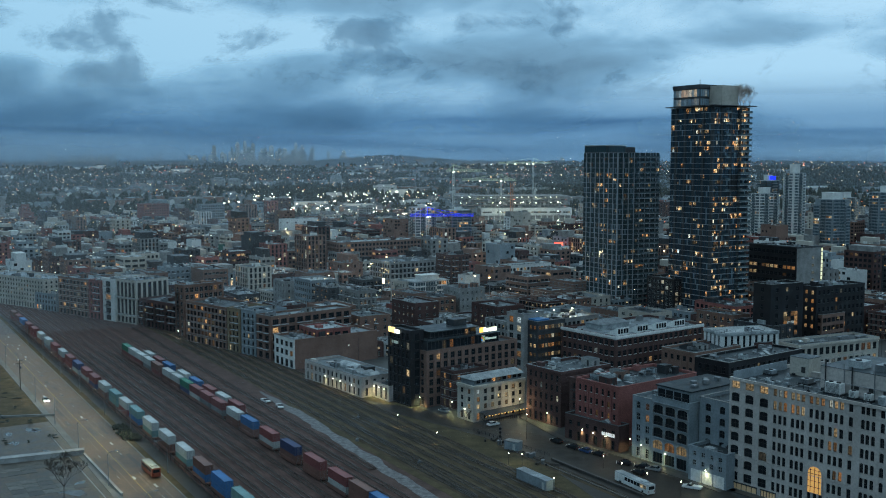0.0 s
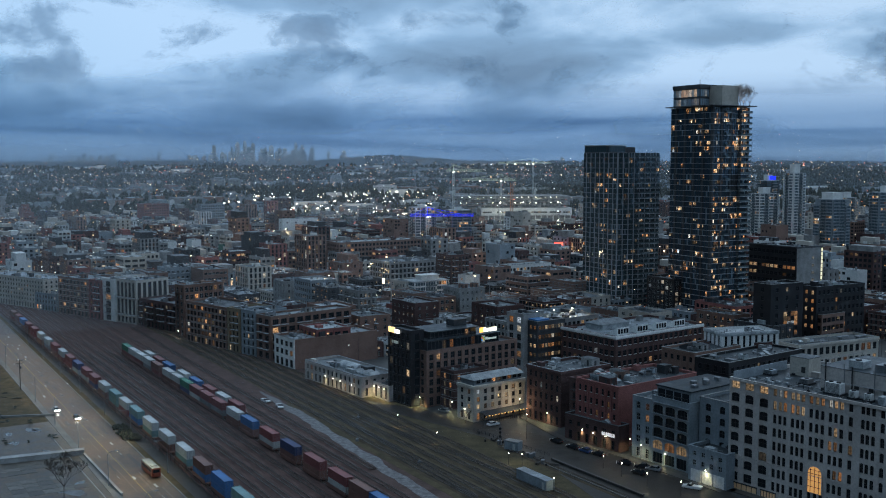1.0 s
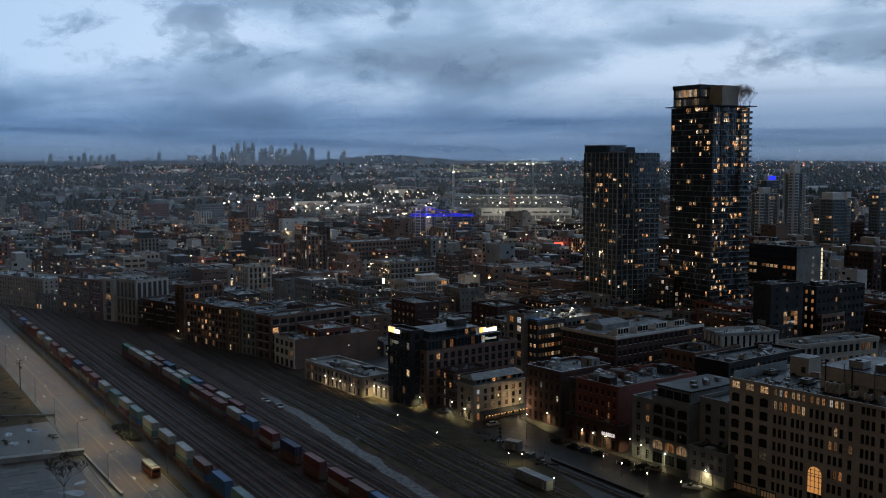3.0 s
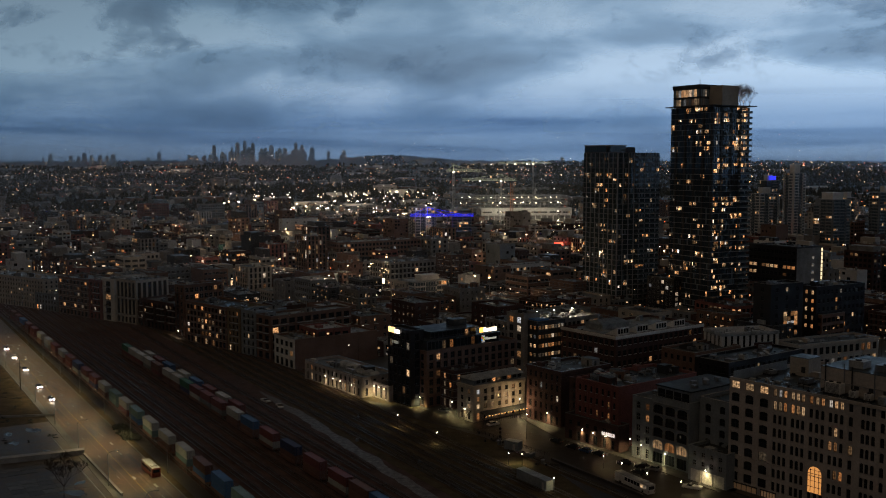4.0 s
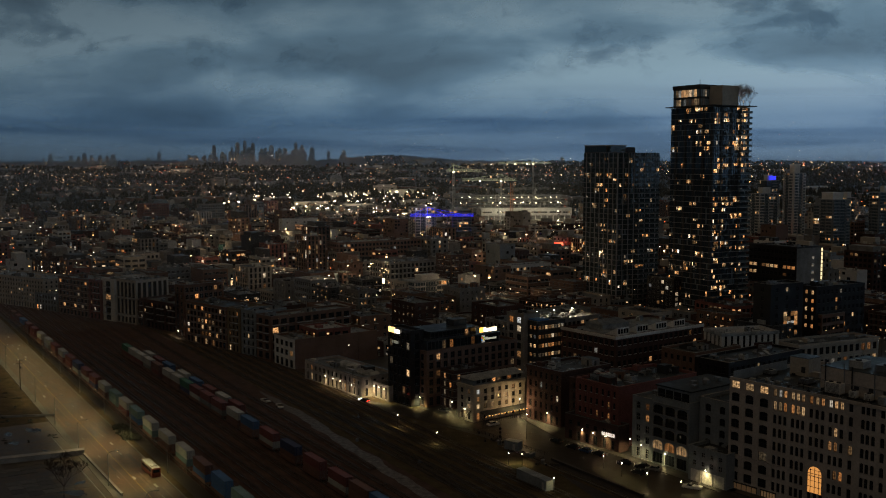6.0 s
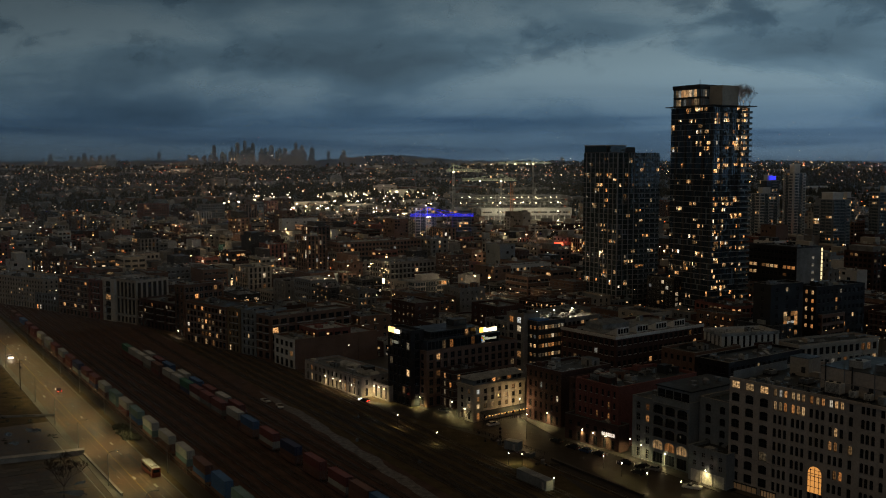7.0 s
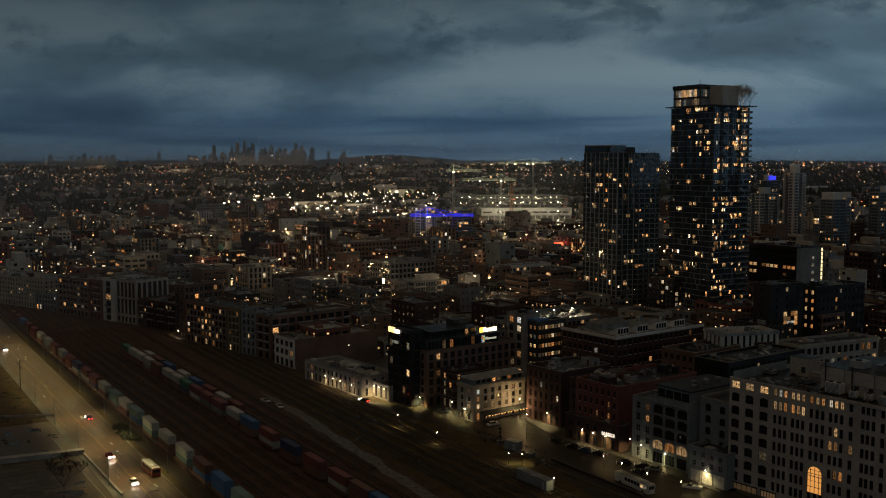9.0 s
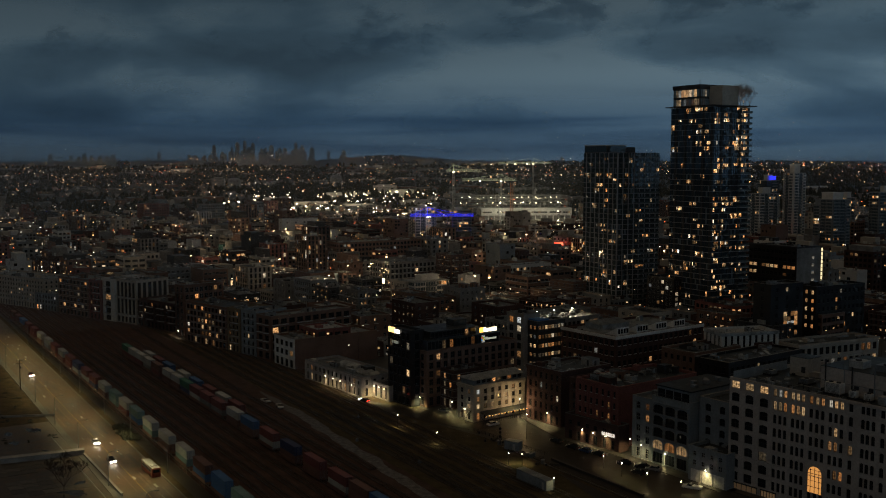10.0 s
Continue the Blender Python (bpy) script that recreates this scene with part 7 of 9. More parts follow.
part("crown_glazing", mb, TOWER_GLASS_B[0], T2, kind="stuff")
part("plant_room", MB().box(17.5, 14, 96.3, 25.0, 26, 99.6), M["charcoal"], T2)
for k in range(3):
    part("roof_rail_post", MB().box(26 + k * 2, 0.3, 96.3, 26.1 + k * 2, 0.4, 97.4), M["frame_dark"], T2)
for f in range(2, N2):
    balcony(T2, 14.0, -1.7, 31.0, 0.0, f * 3.0, RAIL_GLASS)
building("podium", "lower stepped block at the towers' foot", 128.0, 560.0, 30, 22.0, 24.0, 26.0, 8, 3.0, (2.3, 2.0), wall="black_clad", roof="roof_dark", lit=0.3, units=5, seed=73, frame_mat="frame_pale")
building("podium", "red brick podium with lit shops", 150.0, 515.0, 30, 30.0, 20.0, 17.0, 5, 3.0, (2.2, 2.0), wall="brick_red", roof="roof_dark", lit=0.3, units=5, seed=74)
# ---------------------------------------------------------------- far land
def in_view(x, y, pad=30):
    return abs(x) < 0.445 * y + pad


FAR_GLASS = glazing("far_glass", 0.055, 13.0, island=True, cool=0.7, base=(0.1, 0.12, 0.14), rough=0.3)


FAR_ROOF = surface("far_shingle_roof", (0.06, 0.065, 0.07), (0.16, 0.165, 0.17), 0.3, 0.8, bump=0)


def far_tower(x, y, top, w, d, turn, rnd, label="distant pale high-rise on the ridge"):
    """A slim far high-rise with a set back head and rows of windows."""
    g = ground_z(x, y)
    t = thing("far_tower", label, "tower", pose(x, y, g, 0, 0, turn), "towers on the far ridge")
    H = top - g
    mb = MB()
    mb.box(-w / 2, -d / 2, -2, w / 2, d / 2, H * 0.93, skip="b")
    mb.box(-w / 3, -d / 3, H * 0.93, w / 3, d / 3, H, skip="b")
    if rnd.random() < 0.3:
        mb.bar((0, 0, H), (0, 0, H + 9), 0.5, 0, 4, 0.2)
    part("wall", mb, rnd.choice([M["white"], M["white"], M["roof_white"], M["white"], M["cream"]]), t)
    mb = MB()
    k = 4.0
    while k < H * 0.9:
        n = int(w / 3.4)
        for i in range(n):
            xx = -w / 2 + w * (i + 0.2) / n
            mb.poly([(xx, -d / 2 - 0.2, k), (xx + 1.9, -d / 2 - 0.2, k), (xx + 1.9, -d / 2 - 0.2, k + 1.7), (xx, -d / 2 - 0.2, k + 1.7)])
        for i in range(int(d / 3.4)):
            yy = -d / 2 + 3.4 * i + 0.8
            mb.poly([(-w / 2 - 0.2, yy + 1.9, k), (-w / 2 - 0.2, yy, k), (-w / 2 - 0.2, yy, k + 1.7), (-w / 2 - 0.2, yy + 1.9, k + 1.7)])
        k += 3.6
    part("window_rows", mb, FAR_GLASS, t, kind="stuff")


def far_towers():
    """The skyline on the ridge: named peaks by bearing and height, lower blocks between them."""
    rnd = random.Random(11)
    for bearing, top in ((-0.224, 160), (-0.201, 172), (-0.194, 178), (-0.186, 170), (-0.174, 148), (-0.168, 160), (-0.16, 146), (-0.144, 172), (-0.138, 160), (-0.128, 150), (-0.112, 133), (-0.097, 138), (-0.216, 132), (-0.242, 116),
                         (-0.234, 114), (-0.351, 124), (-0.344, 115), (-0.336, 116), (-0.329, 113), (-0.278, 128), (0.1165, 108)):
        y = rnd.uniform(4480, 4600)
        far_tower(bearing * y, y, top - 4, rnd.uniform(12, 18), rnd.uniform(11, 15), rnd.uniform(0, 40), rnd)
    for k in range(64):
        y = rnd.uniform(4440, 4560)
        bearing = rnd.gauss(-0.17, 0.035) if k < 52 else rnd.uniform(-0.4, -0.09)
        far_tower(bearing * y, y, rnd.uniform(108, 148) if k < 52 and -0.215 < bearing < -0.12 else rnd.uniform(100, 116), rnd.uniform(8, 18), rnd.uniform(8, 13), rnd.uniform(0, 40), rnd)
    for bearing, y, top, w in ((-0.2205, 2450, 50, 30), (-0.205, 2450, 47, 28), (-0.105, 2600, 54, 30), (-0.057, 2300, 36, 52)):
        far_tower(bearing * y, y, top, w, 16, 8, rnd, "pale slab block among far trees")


def blob(mb, x, y, z, r, h, rnd, mi=0):
    """A ragged clump of crown: an uneven cone of facets."""
    n = 5
    ring = []
    for lv, (rr, zz) in enumerate(((0.55, 0.0), (1.0, 0.35), (0.7, 0.72))):
        ring.append([(x + r * rr * rnd.uniform(0.7, 1.25) * math.cos(2 * math.pi * (i + lv * 0.5) / n), y + r * rr * rnd.uniform(0.7, 1.25) * math.sin(2 * math.pi * (i + lv * 0.5) / n), z + h * (zz + rnd.uniform(-0.08, 0.08))) for i in range(n)])
    for a, b in ((0, 1), (1, 2)):
        for i in range(n):
            j = (i + 1) % n
            mb.poly([ring[a][i], ring[a][j], ring[b][j], ring[b][i]], mi)
    top = (x + rnd.uniform(-0.3, 0.3) * r, y, z + h)
    for i in range(n):
        mb.poly([ring[2][i], ring[2][(i + 1) % n], top], mi)


def far_land():
    rnd = random.Random(21)
    houses, trees = MB(), MB()
    n = 0
    while n < 6400:
        y = 1150 + 3450 * rnd.random() ** 0.8
        x = rnd.uniform(-1, 1) * (0.46 * y + 40)
        if y < 1550 and rnd.random() < 0.6:
            continue
        z = ground_z(x, y)
        settled = noise.noise((x * 0.0022, y * 0.0052, 4.0)) + 0.5 * noise.noise((x * 0.008, y * 0.016, 9.0))
        if settled > (0.02 if x < 0.08 * y else 0.2):
            w, d, h = rnd.uniform(8, 16), rnd.uniform(8, 14), rnd.uniform(5, 8)
            mi = rnd.choice([0, 2, 3, 3, 0, 1])
            if rnd.random() < 0.08:
                w, d, h = rnd.uniform(25, 60), rnd.uniform(15, 30), rnd.uniform(7, 14)
            rot = Matrix.Rotation(radians(rnd.choice([30, 120]) + rnd.uniform(-4, 4)), 4, "Z")
            b = MB()
            b.box(-w / 2, -d / 2, -2, w / 2, d / 2, h, mi, skip="bt")
            if w < 20:
                b.poly([(-w / 2 - 0.4, -d / 2 - 0.4, h), (w / 2 + 0.4, -d / 2 - 0.4, h), (w / 2 + 0.4, 0, h + 3), (-w / 2 - 0.4, 0, h + 3)], 4)
                b.poly([(w / 2 + 0.4, d / 2 + 0.4, h), (-w / 2 - 0.4, d / 2 + 0.4, h), (-w / 2 - 0.4, 0, h + 3), (w / 2 + 0.4, 0, h + 3)], 4)
                b.poly([(w / 2, -d / 2, h), (w / 2, d / 2, h), (w / 2, 0, h + 3)], mi)
                b.poly([(-w / 2, d / 2, h), (-w / 2, -d / 2, h), (-w / 2, 0, h + 3)], mi)
            else:
                b.poly([(-w / 2, -d / 2, h), (w / 2, -d / 2, h), (w / 2, d / 2, h), (-w / 2, d / 2, h)], 5)
            houses.add(b, Matrix.Translation((x, y, z)) @ rot)
        else:
            for k in range(3):
                r = rnd.uniform(3.0, 6.5)
                blob(trees, x + rnd.uniform(-14, 14), y + rnd.uniform(-14, 14), z - 0.5, r, rnd.uniform(9, 20), rnd)
        n += 1
    for k in range(2600):
        x = rnd.uniform(-2250, 2250)
        y = rnd.uniform(4350, 4700)
        blob(trees, x, y, ground_z(x, y) - 1, rnd.uniform(6, 12), rnd.uniform(9, 20), rnd)
    tagged(part("far_houses", houses, [M["concrete"], M["white"], M["brick_brown"], M["bluegrey"], FAR_ROOF, M["roof_wet"]], kind="stuff"), "far hillside of small houses and low sheds", "houses")
    tagged(part("far_woods", trees, M["foliage"], kind="stuff"), "dark bare trees and evergreens between far houses", "trees")
    lights = MB()

    def lamp(x, y, size):
        r = y / 1800 * size
        hz = ground_z(x, y) + rnd.uniform(7, 13)
        lights.box(x - r, y - r, hz, x + r, y + r, hz + 1.6 * r)

    # lamps stand in rows along the streets, which run across the slope
    for k in range(210):
        y = 1150 + 3420 * rnd.random() ** 0.5
        x = rnd.uniform(-0.46, 0.46) * y
        if x > 0.05 * y and rnd.random() < 0.35:
            continue
        gap, lean = rnd.choice([22, 30, 40, 55]), rnd.uniform(-0.12, 0.12)
        for q in range(int(rnd.uniform(90, 520) / gap)):
            if rnd.random() < 0.75:
                lamp(x + q * gap + rnd.uniform(-6, 6), y + q * gap * lean + rnd.uniform(-14, 14), rnd.choice([0.28, 0.34, 0.4, 0.5]))
    for k in range(1300):
        y = 1100 + 3450 * rnd.random() ** 0.7
        lamp(rnd.uniform(-0.46, 0.46) * y, y, rnd.choice([0.25, 0.3, 0.36, 0.46]))
    far = lights_mat("far_lamps", 8.5, [(1.0, 0.48, 0.17), (1.0, 0.58, 0.28), (1.0, 0.74, 0.46), (1.0, 0.9, 0.74), (1.0, 0.45, 0.15), (1.0, 0.64, 0.34), (1.0, 0.54, 0.24), (1.0, 0.14, 0.05)])
    tagged(part("far_street_lights", lights, far, kind="stuff"), "countless small warm street lights far off", "lights")


FOOT = []
FAR_WALLS = ["concrete", "white", "steel", "cream", "bluegrey", "brick_brown", "brick_red", "brick_dark", "brick_tan", "charcoal", "roof_dark", "roof_wet", "roof_white"]


def fill_city():
    """City blocks between the named buildings and the hillside."""
    for o in list(scene.objects):
        if o.parent is None and o.type == "EMPTY" and o.get("category") in ("building", "tower"):
            pts = [o.matrix_world @ Vector(c) for ch in o.children if ch.name.startswith(("wall", "core")) for c in ch.bound_box]
            if pts:
                lo = Vector((min(p.x for p in pts), min(p.y for p in pts)))
                hi = Vector((max(p.x for p in pts), max(p.y for p in pts)))
                n = max(1, int(max(hi - lo) / 22))
                for i in range(n):
                    for j in range(n):
                        FOOT.append((lo.x + (hi.x - lo.x) * (i + 0.5) / n, lo.y + (hi.y - lo.y) * (j + 0.5) / n, 10))
    rnd = random.Random(33)
    walls = ["brick_brown", "brick_dark", "concrete", "brick_brown", "brick_dark", "bluegrey", "brick_red", "charcoal", "brick_brown", "concrete", "brick_brown", "bluegrey", "brick_dark", "cream", "brick_tan"]
    th = 34
    c, s_ = math.cos(radians(th)), math.sin(radians(th))
    made = 0
    blocks = MB()
    for bi in range(-8, 30):
        for bj in range(2, 34):
            p0, r0 = bi * 84.0 + 20, bj * 58.0
            mx, my = (p0 + 35) * c - (r0 + 22) * s_, (p0 + 35) * s_ + (r0 + 22) * c
            if my < 380 or my > 1560 or not in_view(mx, my, 50):
                continue
            cuts = 4
            for i in range(cuts):
                for j in range(2):
                    if my > 1150 and j == 1 and rnd.random() < 0.45:
                        continue
                    w, d = 70.0 / cuts, 22.5
                    p, r = p0 + w * i, r0 + d * j
                    x, y = (p + w / 2) * c - (r + d / 2) * s_, (p + w / 2) * s_ + (r + d / 2) * c
                    s, q = -x * math.sin(radians(32)) + y * math.cos(radians(32)), x * math.cos(radians(32)) + y * math.sin(radians(32))
                    if not in_view(x, y, 25) or (q < 205 - max(0, s - 380) * 0.16 and s < 900) or q < 118:
                        continue
                    if any((fx - x) ** 2 + (fy - y) ** 2 < (fr + 11.5) ** 2 for fx, fy, fr in FOOT):
                        continue
                    if rnd.random() < 0.07 or (y < 458 and x > -30):
                        continue
                    a, b = d - rnd.choice([0.3, 0.3, 2.5, 5.0]), w - rnd.choice([0.3, 0.3, 3.0, 6.0])
                    h = rnd.choice([6, 7, 9, 10, 11, 12, 14, 16, 18, 20]) * (1.0 if y < 1000 else 0.85)
                    if rnd.random() < 0.05 and y > 620:
                        h = rnd.uniform(24, 34)
                    floors = max(2, int(h / 3.4))
                    wall = rnd.choice(walls)
                    px, py = p * c - r * s_, p * s_ + r * c
                    far = y > 690
                    if far:
                        far_block(blocks, px, py, th, a, b, h, floors, rnd.choice([2.8, 3.4, 4.4]), rnd.uniform(1.4, 2.4), 1 + FAR_WALLS.index(rnd.choice(["concrete", "concrete", "white", "cream", "bluegrey", "brick_brown", "brick_brown", "brick_brown", "brick_dark", "brick_dark", "charcoal", "brick_red"])), 1 + FAR_WALLS.index(rnd.choice(["roof_dark", "roof_wet", "roof_white", "roof_white", "roof_wet"])), rnd)
                        continue
                    building("city_building", "%s block of %d storeys with flat roof" % (M[wall].name.replace("_", " "), floors), px, py, th, a, b, h, floors, rnd.choice([2.4, 3.0, 3.6, 4.4]), (rnd.choice([1.1, 1.4, 1.8, 2.2, 2.9]), rnd.uniform(1.4, 2.2)), 4.0 if h > 9 else 3.6, wall,
                             rnd.choice(["roof_dark", "roof_wet", "roof_dark", "roof_white", "roof_wet"]), rnd.choice(["frame_dark", "frame_pale"]), rnd.choice([0.06, 0.06, 0.12, 0.2]), units=rnd.randint(1, 3),
                             single=False, seed=1000 + made, group="blocks of the old town", track=x > -150)
                    made += 1


    tagged(part("far_city_blocks", blocks, [G_ISL[0.16]] + [M[k] for k in FAR_WALLS], kind="stuff"), "dense far blocks of brick, concrete and pale render", "buildings")


def floodlit_yards():
    """Tall floodlights over far freight yards, and the pale sheds that they light."""
    rnd = random.Random(8)
    mb = MB()
    for k in range(190):
        y = rnd.choice([1500, 1580, 1660, 1760, 1850, 1960, 2080]) + rnd.uniform(-14, 14)
        x = rnd.uniform(-0.235, -0.005) * y if k < 110 else rnd.gauss(-0.07, 0.035) * y
        z = ground_z(x, y)
        r = y / 1800 * rnd.choice([0.35, 0.45, 0.6, 0.75, 1.15])
        h = rnd.uniform(9, 20)
        mb.bar((x, y, z), (x, y, z + h), 0.2, 1, 4)
        mb.box(x - r, y - r, z + h, x + r, y + r, z + h + 1.3 * r, 0)
    lamp = lights_mat("flood_lamps", 26.0, [(1.0, 0.8, 0.52), (1.0, 0.92, 0.78), (1.0, 0.68, 0.38), (1.0, 0.88, 0.68)])
    tagged(part("flood_lights", mb, [lamp, M["steel"]], kind="stuff"), "bright flood lamps over far freight yards", "lights")
    for k, (x, y, w, d, h) in enumerate(((-240, 1850, 60, 25, 11), (-150, 1800, 50, 22, 10), (-120, 1620, 70, 20, 9), (-215, 1660, 60, 20, 9), (-200, 2150, 90, 30, 12), (-90, 2200, 50, 30, 16), (-330, 2000, 70, 25, 10), (-60, 1900, 40, 20, 10))):
        t = thing("freight_shed", "long pale freight shed under flood lamps", "shed", pose(x, y, ground_z(x, y), 0, 0, 12), "sheds of the freight yards")
        part("wall", MB().box(-w / 2, -d / 2, -1, w / 2, d / 2, h, skip="b"), M["white"], t)
        part("roof", MB().box(-w / 2 - 0.5, -d / 2 - 0.5, h, w / 2 + 0.5, d / 2 + 0.5, h + 0.4), M["roof_white"], t)
        for q in range(5):
            part("dock_door", MB().box(-w / 2 + w * (q + 0.2) / 5, -d / 2 - 0.1, 0.5, -w / 2 + w * (q + 0.7) / 5, -d / 2, 5), M["bluegrey"], t)
    for x, y in ((-240, 1790), (-150, 1740), (-190, 2090), (-80, 2130), (-120, 1560), (-210, 1600)):
        lamp_light(x, y, 26 + ground_z(x, y), 22000, (1.0, 0.82, 0.5), 1.0)


def town_lights():
    """Small street and wall lamps between the blocks."""
    rnd = random.Random(77)
    mb = MB()
    for k in range(1700):
        y = 400 + 1250 * rnd.random()
        x = rnd.uniform(-1, 1) * (0.45 * y + 10)
        s, q = -x * math.sin(radians(32)) + y * math.cos(radians(32)), x * math.cos(radians(32)) + y * math.sin(radians(32))
        if q < 200 and s < 620 or q < 120:
            continue
        r = y / 1800 * rnd.choice([0.45, 0.55, 0.7])
        z = rnd.uniform(6, 20)
        mb.bar((x, y, 0), (x, y, z), 0.06, 1, 4)
        mb.box(x - r, y - r, z, x + r, y + r, z + 1.4 * r, 0)
    lamp = lights_mat("town_lamps", 3.6, [(1.0, 0.55, 0.2), (1.0, 0.75, 0.4), (1.0, 0.9, 0.7), (1.0, 0.5, 0.15), (1.0, 0.95, 0.85), (1.0, 0.62, 0.25), (1.0, 0.85, 0.55), (1.0, 0.15, 0.05)])
    tagged(part("town_street_lights", mb, [lamp, M["darksteel"]], kind="stuff"), "small lamps on poles between the blocks", "lights")


def street_lights_in_town():
    """Taller street lamps that light the streets and fronts between the blocks."""
    rnd = random.Random(19)
    n = 0
    while n < 32:
        y = rnd.uniform(540, 1150)
        x = rnd.uniform(-0.42, 0.22) * y
        if x * 0.848 + y * 0.53 < 235:
            continue
        n += 1
        t = thing("street_lamp", "tall street lamp between city blocks, lit", "street lamp", pose(x, y, 0), "street lamps in town")
        part("pole", MB().bar((0, 0, 0), (0, 0, 22), 0.15, 0, 6, 0.1), M["steel"], t)
        part("lamp_head", MB().box(-0.55, -0.4, 22, 0.55, 0.4, 22.3), LAMP_WARM, t)
        lamp_light(x, y, 21.5, 5200 if x < -0.12 * y else 1900, (1.0, 0.74, 0.44), 0.6)


def conifers():
    """Dark evergreens among the blocks."""
    rnd = random.Random(61)
    for k in range(46):
        if k < 16:
            x, y = rnd.uniform(35, 125), rnd.uniform(1230, 1310)
        else:
            y = rnd.uniform(620, 1500)
            x = rnd.uniform(-0.44, 0.44) * y
            if x * 0.848 + y * 0.53 < 230:
                continue
        h = rnd.uniform(9, 17)
        t = thing("conifer", "dark evergreen tree between buildings", "tree", pose(x, y, 0), "evergreens in the city")
        part("trunk", MB().bar((0, 0, 0), (0, 0, h * 0.9), 0.25, 0, 5, 0.05), M["bark"], t)
        crown = MB()
        for lv in range(9):
            z = h * (0.12 + 0.86 * lv / 9)
            r = (1 - lv / 9.5) * h * 0.24
            for q in range(7):
                w = 2 * math.pi * (q + 0.5 * (lv % 2)) / 7 + rnd.uniform(-0.2, 0.2)
                rr = r * rnd.uniform(0.7, 1.2)
                c, s_ = math.cos(w), math.sin(w)
                crown.poly([(0, 0, z + h * 0.1), (rr * c - s_ * rr * 0.3, rr * s_ + c * rr * 0.3, z - h * 0.03), (rr * 1.15 * c, rr * 1.15 * s_, z - h * 0.05), (rr * c + s_ * rr * 0.3, rr * s_ - c * rr * 0.3, z - h * 0.03)])
        part("crown", crown, M["conifer"], t, kind="stuff")


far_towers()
far_land()
town_lights()
fill_city()
floodlit_yards()
street_lights_in_town()
conifers()
# ---------------------------------------------------------------- street furniture and lamps
def lamp_post(x, y, turn, h=10.0, arm=2.4, power=4200, mat=None, col=(1.0, 0.86, 0.42), lit=True):
    """A tapered pole with a curved arm and a flat lamp head."""
    t = thing("street_lamp", "tall grey street lamp with curved arm, lit", "street lamp", pose(x, y, 0, 0, 0, turn), "lamps along the roads")
    mb = MB()
    mb.bar((0, 0, 0), (0, 0, 0.5), 0.2, 0, 8)
    mb.bar((0, 0, 0.5), (0, 0, h - 0.6), 0.11, 0, 8, 0.07)
    part("pole", mb, M["steel"], t)
    mb = MB()
    p = (0, 0, h - 0.6)
    for k in range(1, 6):
        w = math.pi / 2 * k / 5
        q = (arm * (1 - math.cos(w)) * 0.75, 0, h - 0.6 + 0.7 * math.sin(w))
        mb.bar(p, q, 0.05, 0, 6)
        p = q
    mb.bar(p, (arm, 0, h + 0.1), 0.05, 0, 6)
    part("arm", mb, M["steel"], t)
    part("lamp_head", MB().box(arm - 0.25, -0.22, h - 0.02, arm + 0.6, 0.22, h + 0.18, skip="b").poly([(arm - 0.25, -0.22, h + 0.1), (arm + 0.6, -0.22, h + 0.1), (arm + 0.6, 0.22, h + 0.1), (arm - 0.25, 0.22, h + 0.1)]), M["steel"], t)
    part("lens", MB().box(arm - 0.15, -0.16, h - 0.04, arm + 0.5, 0.16, h + 0.06), mat or LAMP_WARM, t)
    if power:
        o = Matrix.Translation((x, y, 0)) @ pose(0, 0, 0, 0, 0, turn) @ Vector((arm + 0.15, 0, h - 0.2))
        lamp_light(o.x, o.y, o.z, power, col, 0.3, 168).rotation_euler = (0, radians(-12), radians(turn))
    return t


for s in (247, 287.6, 327.7, 366.5, 405.2, 441.7, 480, 520, 560):
    p = sq(s, 68.3 + (s - 280) * 0.0155)
    lamp_post(p.x, p.y, 32, power=2700)
for s in (291.4, 333.6, 371.4, 413.1, 452.8, 493.5, 535.0):
    p = sq(s, 86.2 + (s - 280) * 0.0155)
    lamp_post(p.x, p.y, 212, arm=3.2, power=2200)


def wall_lamp(x, y, z, power, mat=None, col=(1.0, 0.75, 0.42), r=0.2, pole=True, label="small bright lamp on a slim pole"):
    t = thing("path_lamp", label, "lamp", pose(x, y, 0), "lamps by the tracks")
    if pole:
        part("pole", MB().bar((0, 0, 0), (0, 0, z - r), 0.06, 0, 6), M["darksteel"], t)
    mb = MB()
    mb.bar((0, 0, z - r), (0, 0, z + r * 0.3), r * 0.55, 0, 8, r)
    mb.bar((0, 0, z + r * 0.3), (0, 0, z + r), r, 0, 8, r * 0.3)
    part("globe", mb, mat or LAMP_WHITE, t)
    if power:
        lamp_light(x, y, z - r - 0.25, power, col, 0.25, 150)


for x, y, z, p in ((-15.6, 343.2, 4.6, 150), (-2.0, 322.4, 4.2, 150), (19.9, 301.5, 3.4, 200), (23.9, 300.4, 3.4, 200), (30.6, 274.6, 4.4, 90),
                   (47.9, 297.0, 4.0, 200), (51.9, 288.9, 4.2, 200), (57.3, 278.7, 4.4, 200), (65.1, 271.4, 4.4, 260), (27.6, 329.0, 8.5, 280),
                   (60.6, 304.8, 5.0, 700), (3.3, 361.1, 5.0, 1000), (27.3, 356.6, 7.0, 1300), (58.4, 311.0, 5.2, 500), (-58.0, 433.0, 4.5, 250)):
    wall_lamp(x, y, z, p * 2.2, col=(1.0, 0.85, 0.42), r=0.19)

lamp_light(27.3, 356.6, 6.3, 900, (1.0, 0.7, 0.34), 0.3)


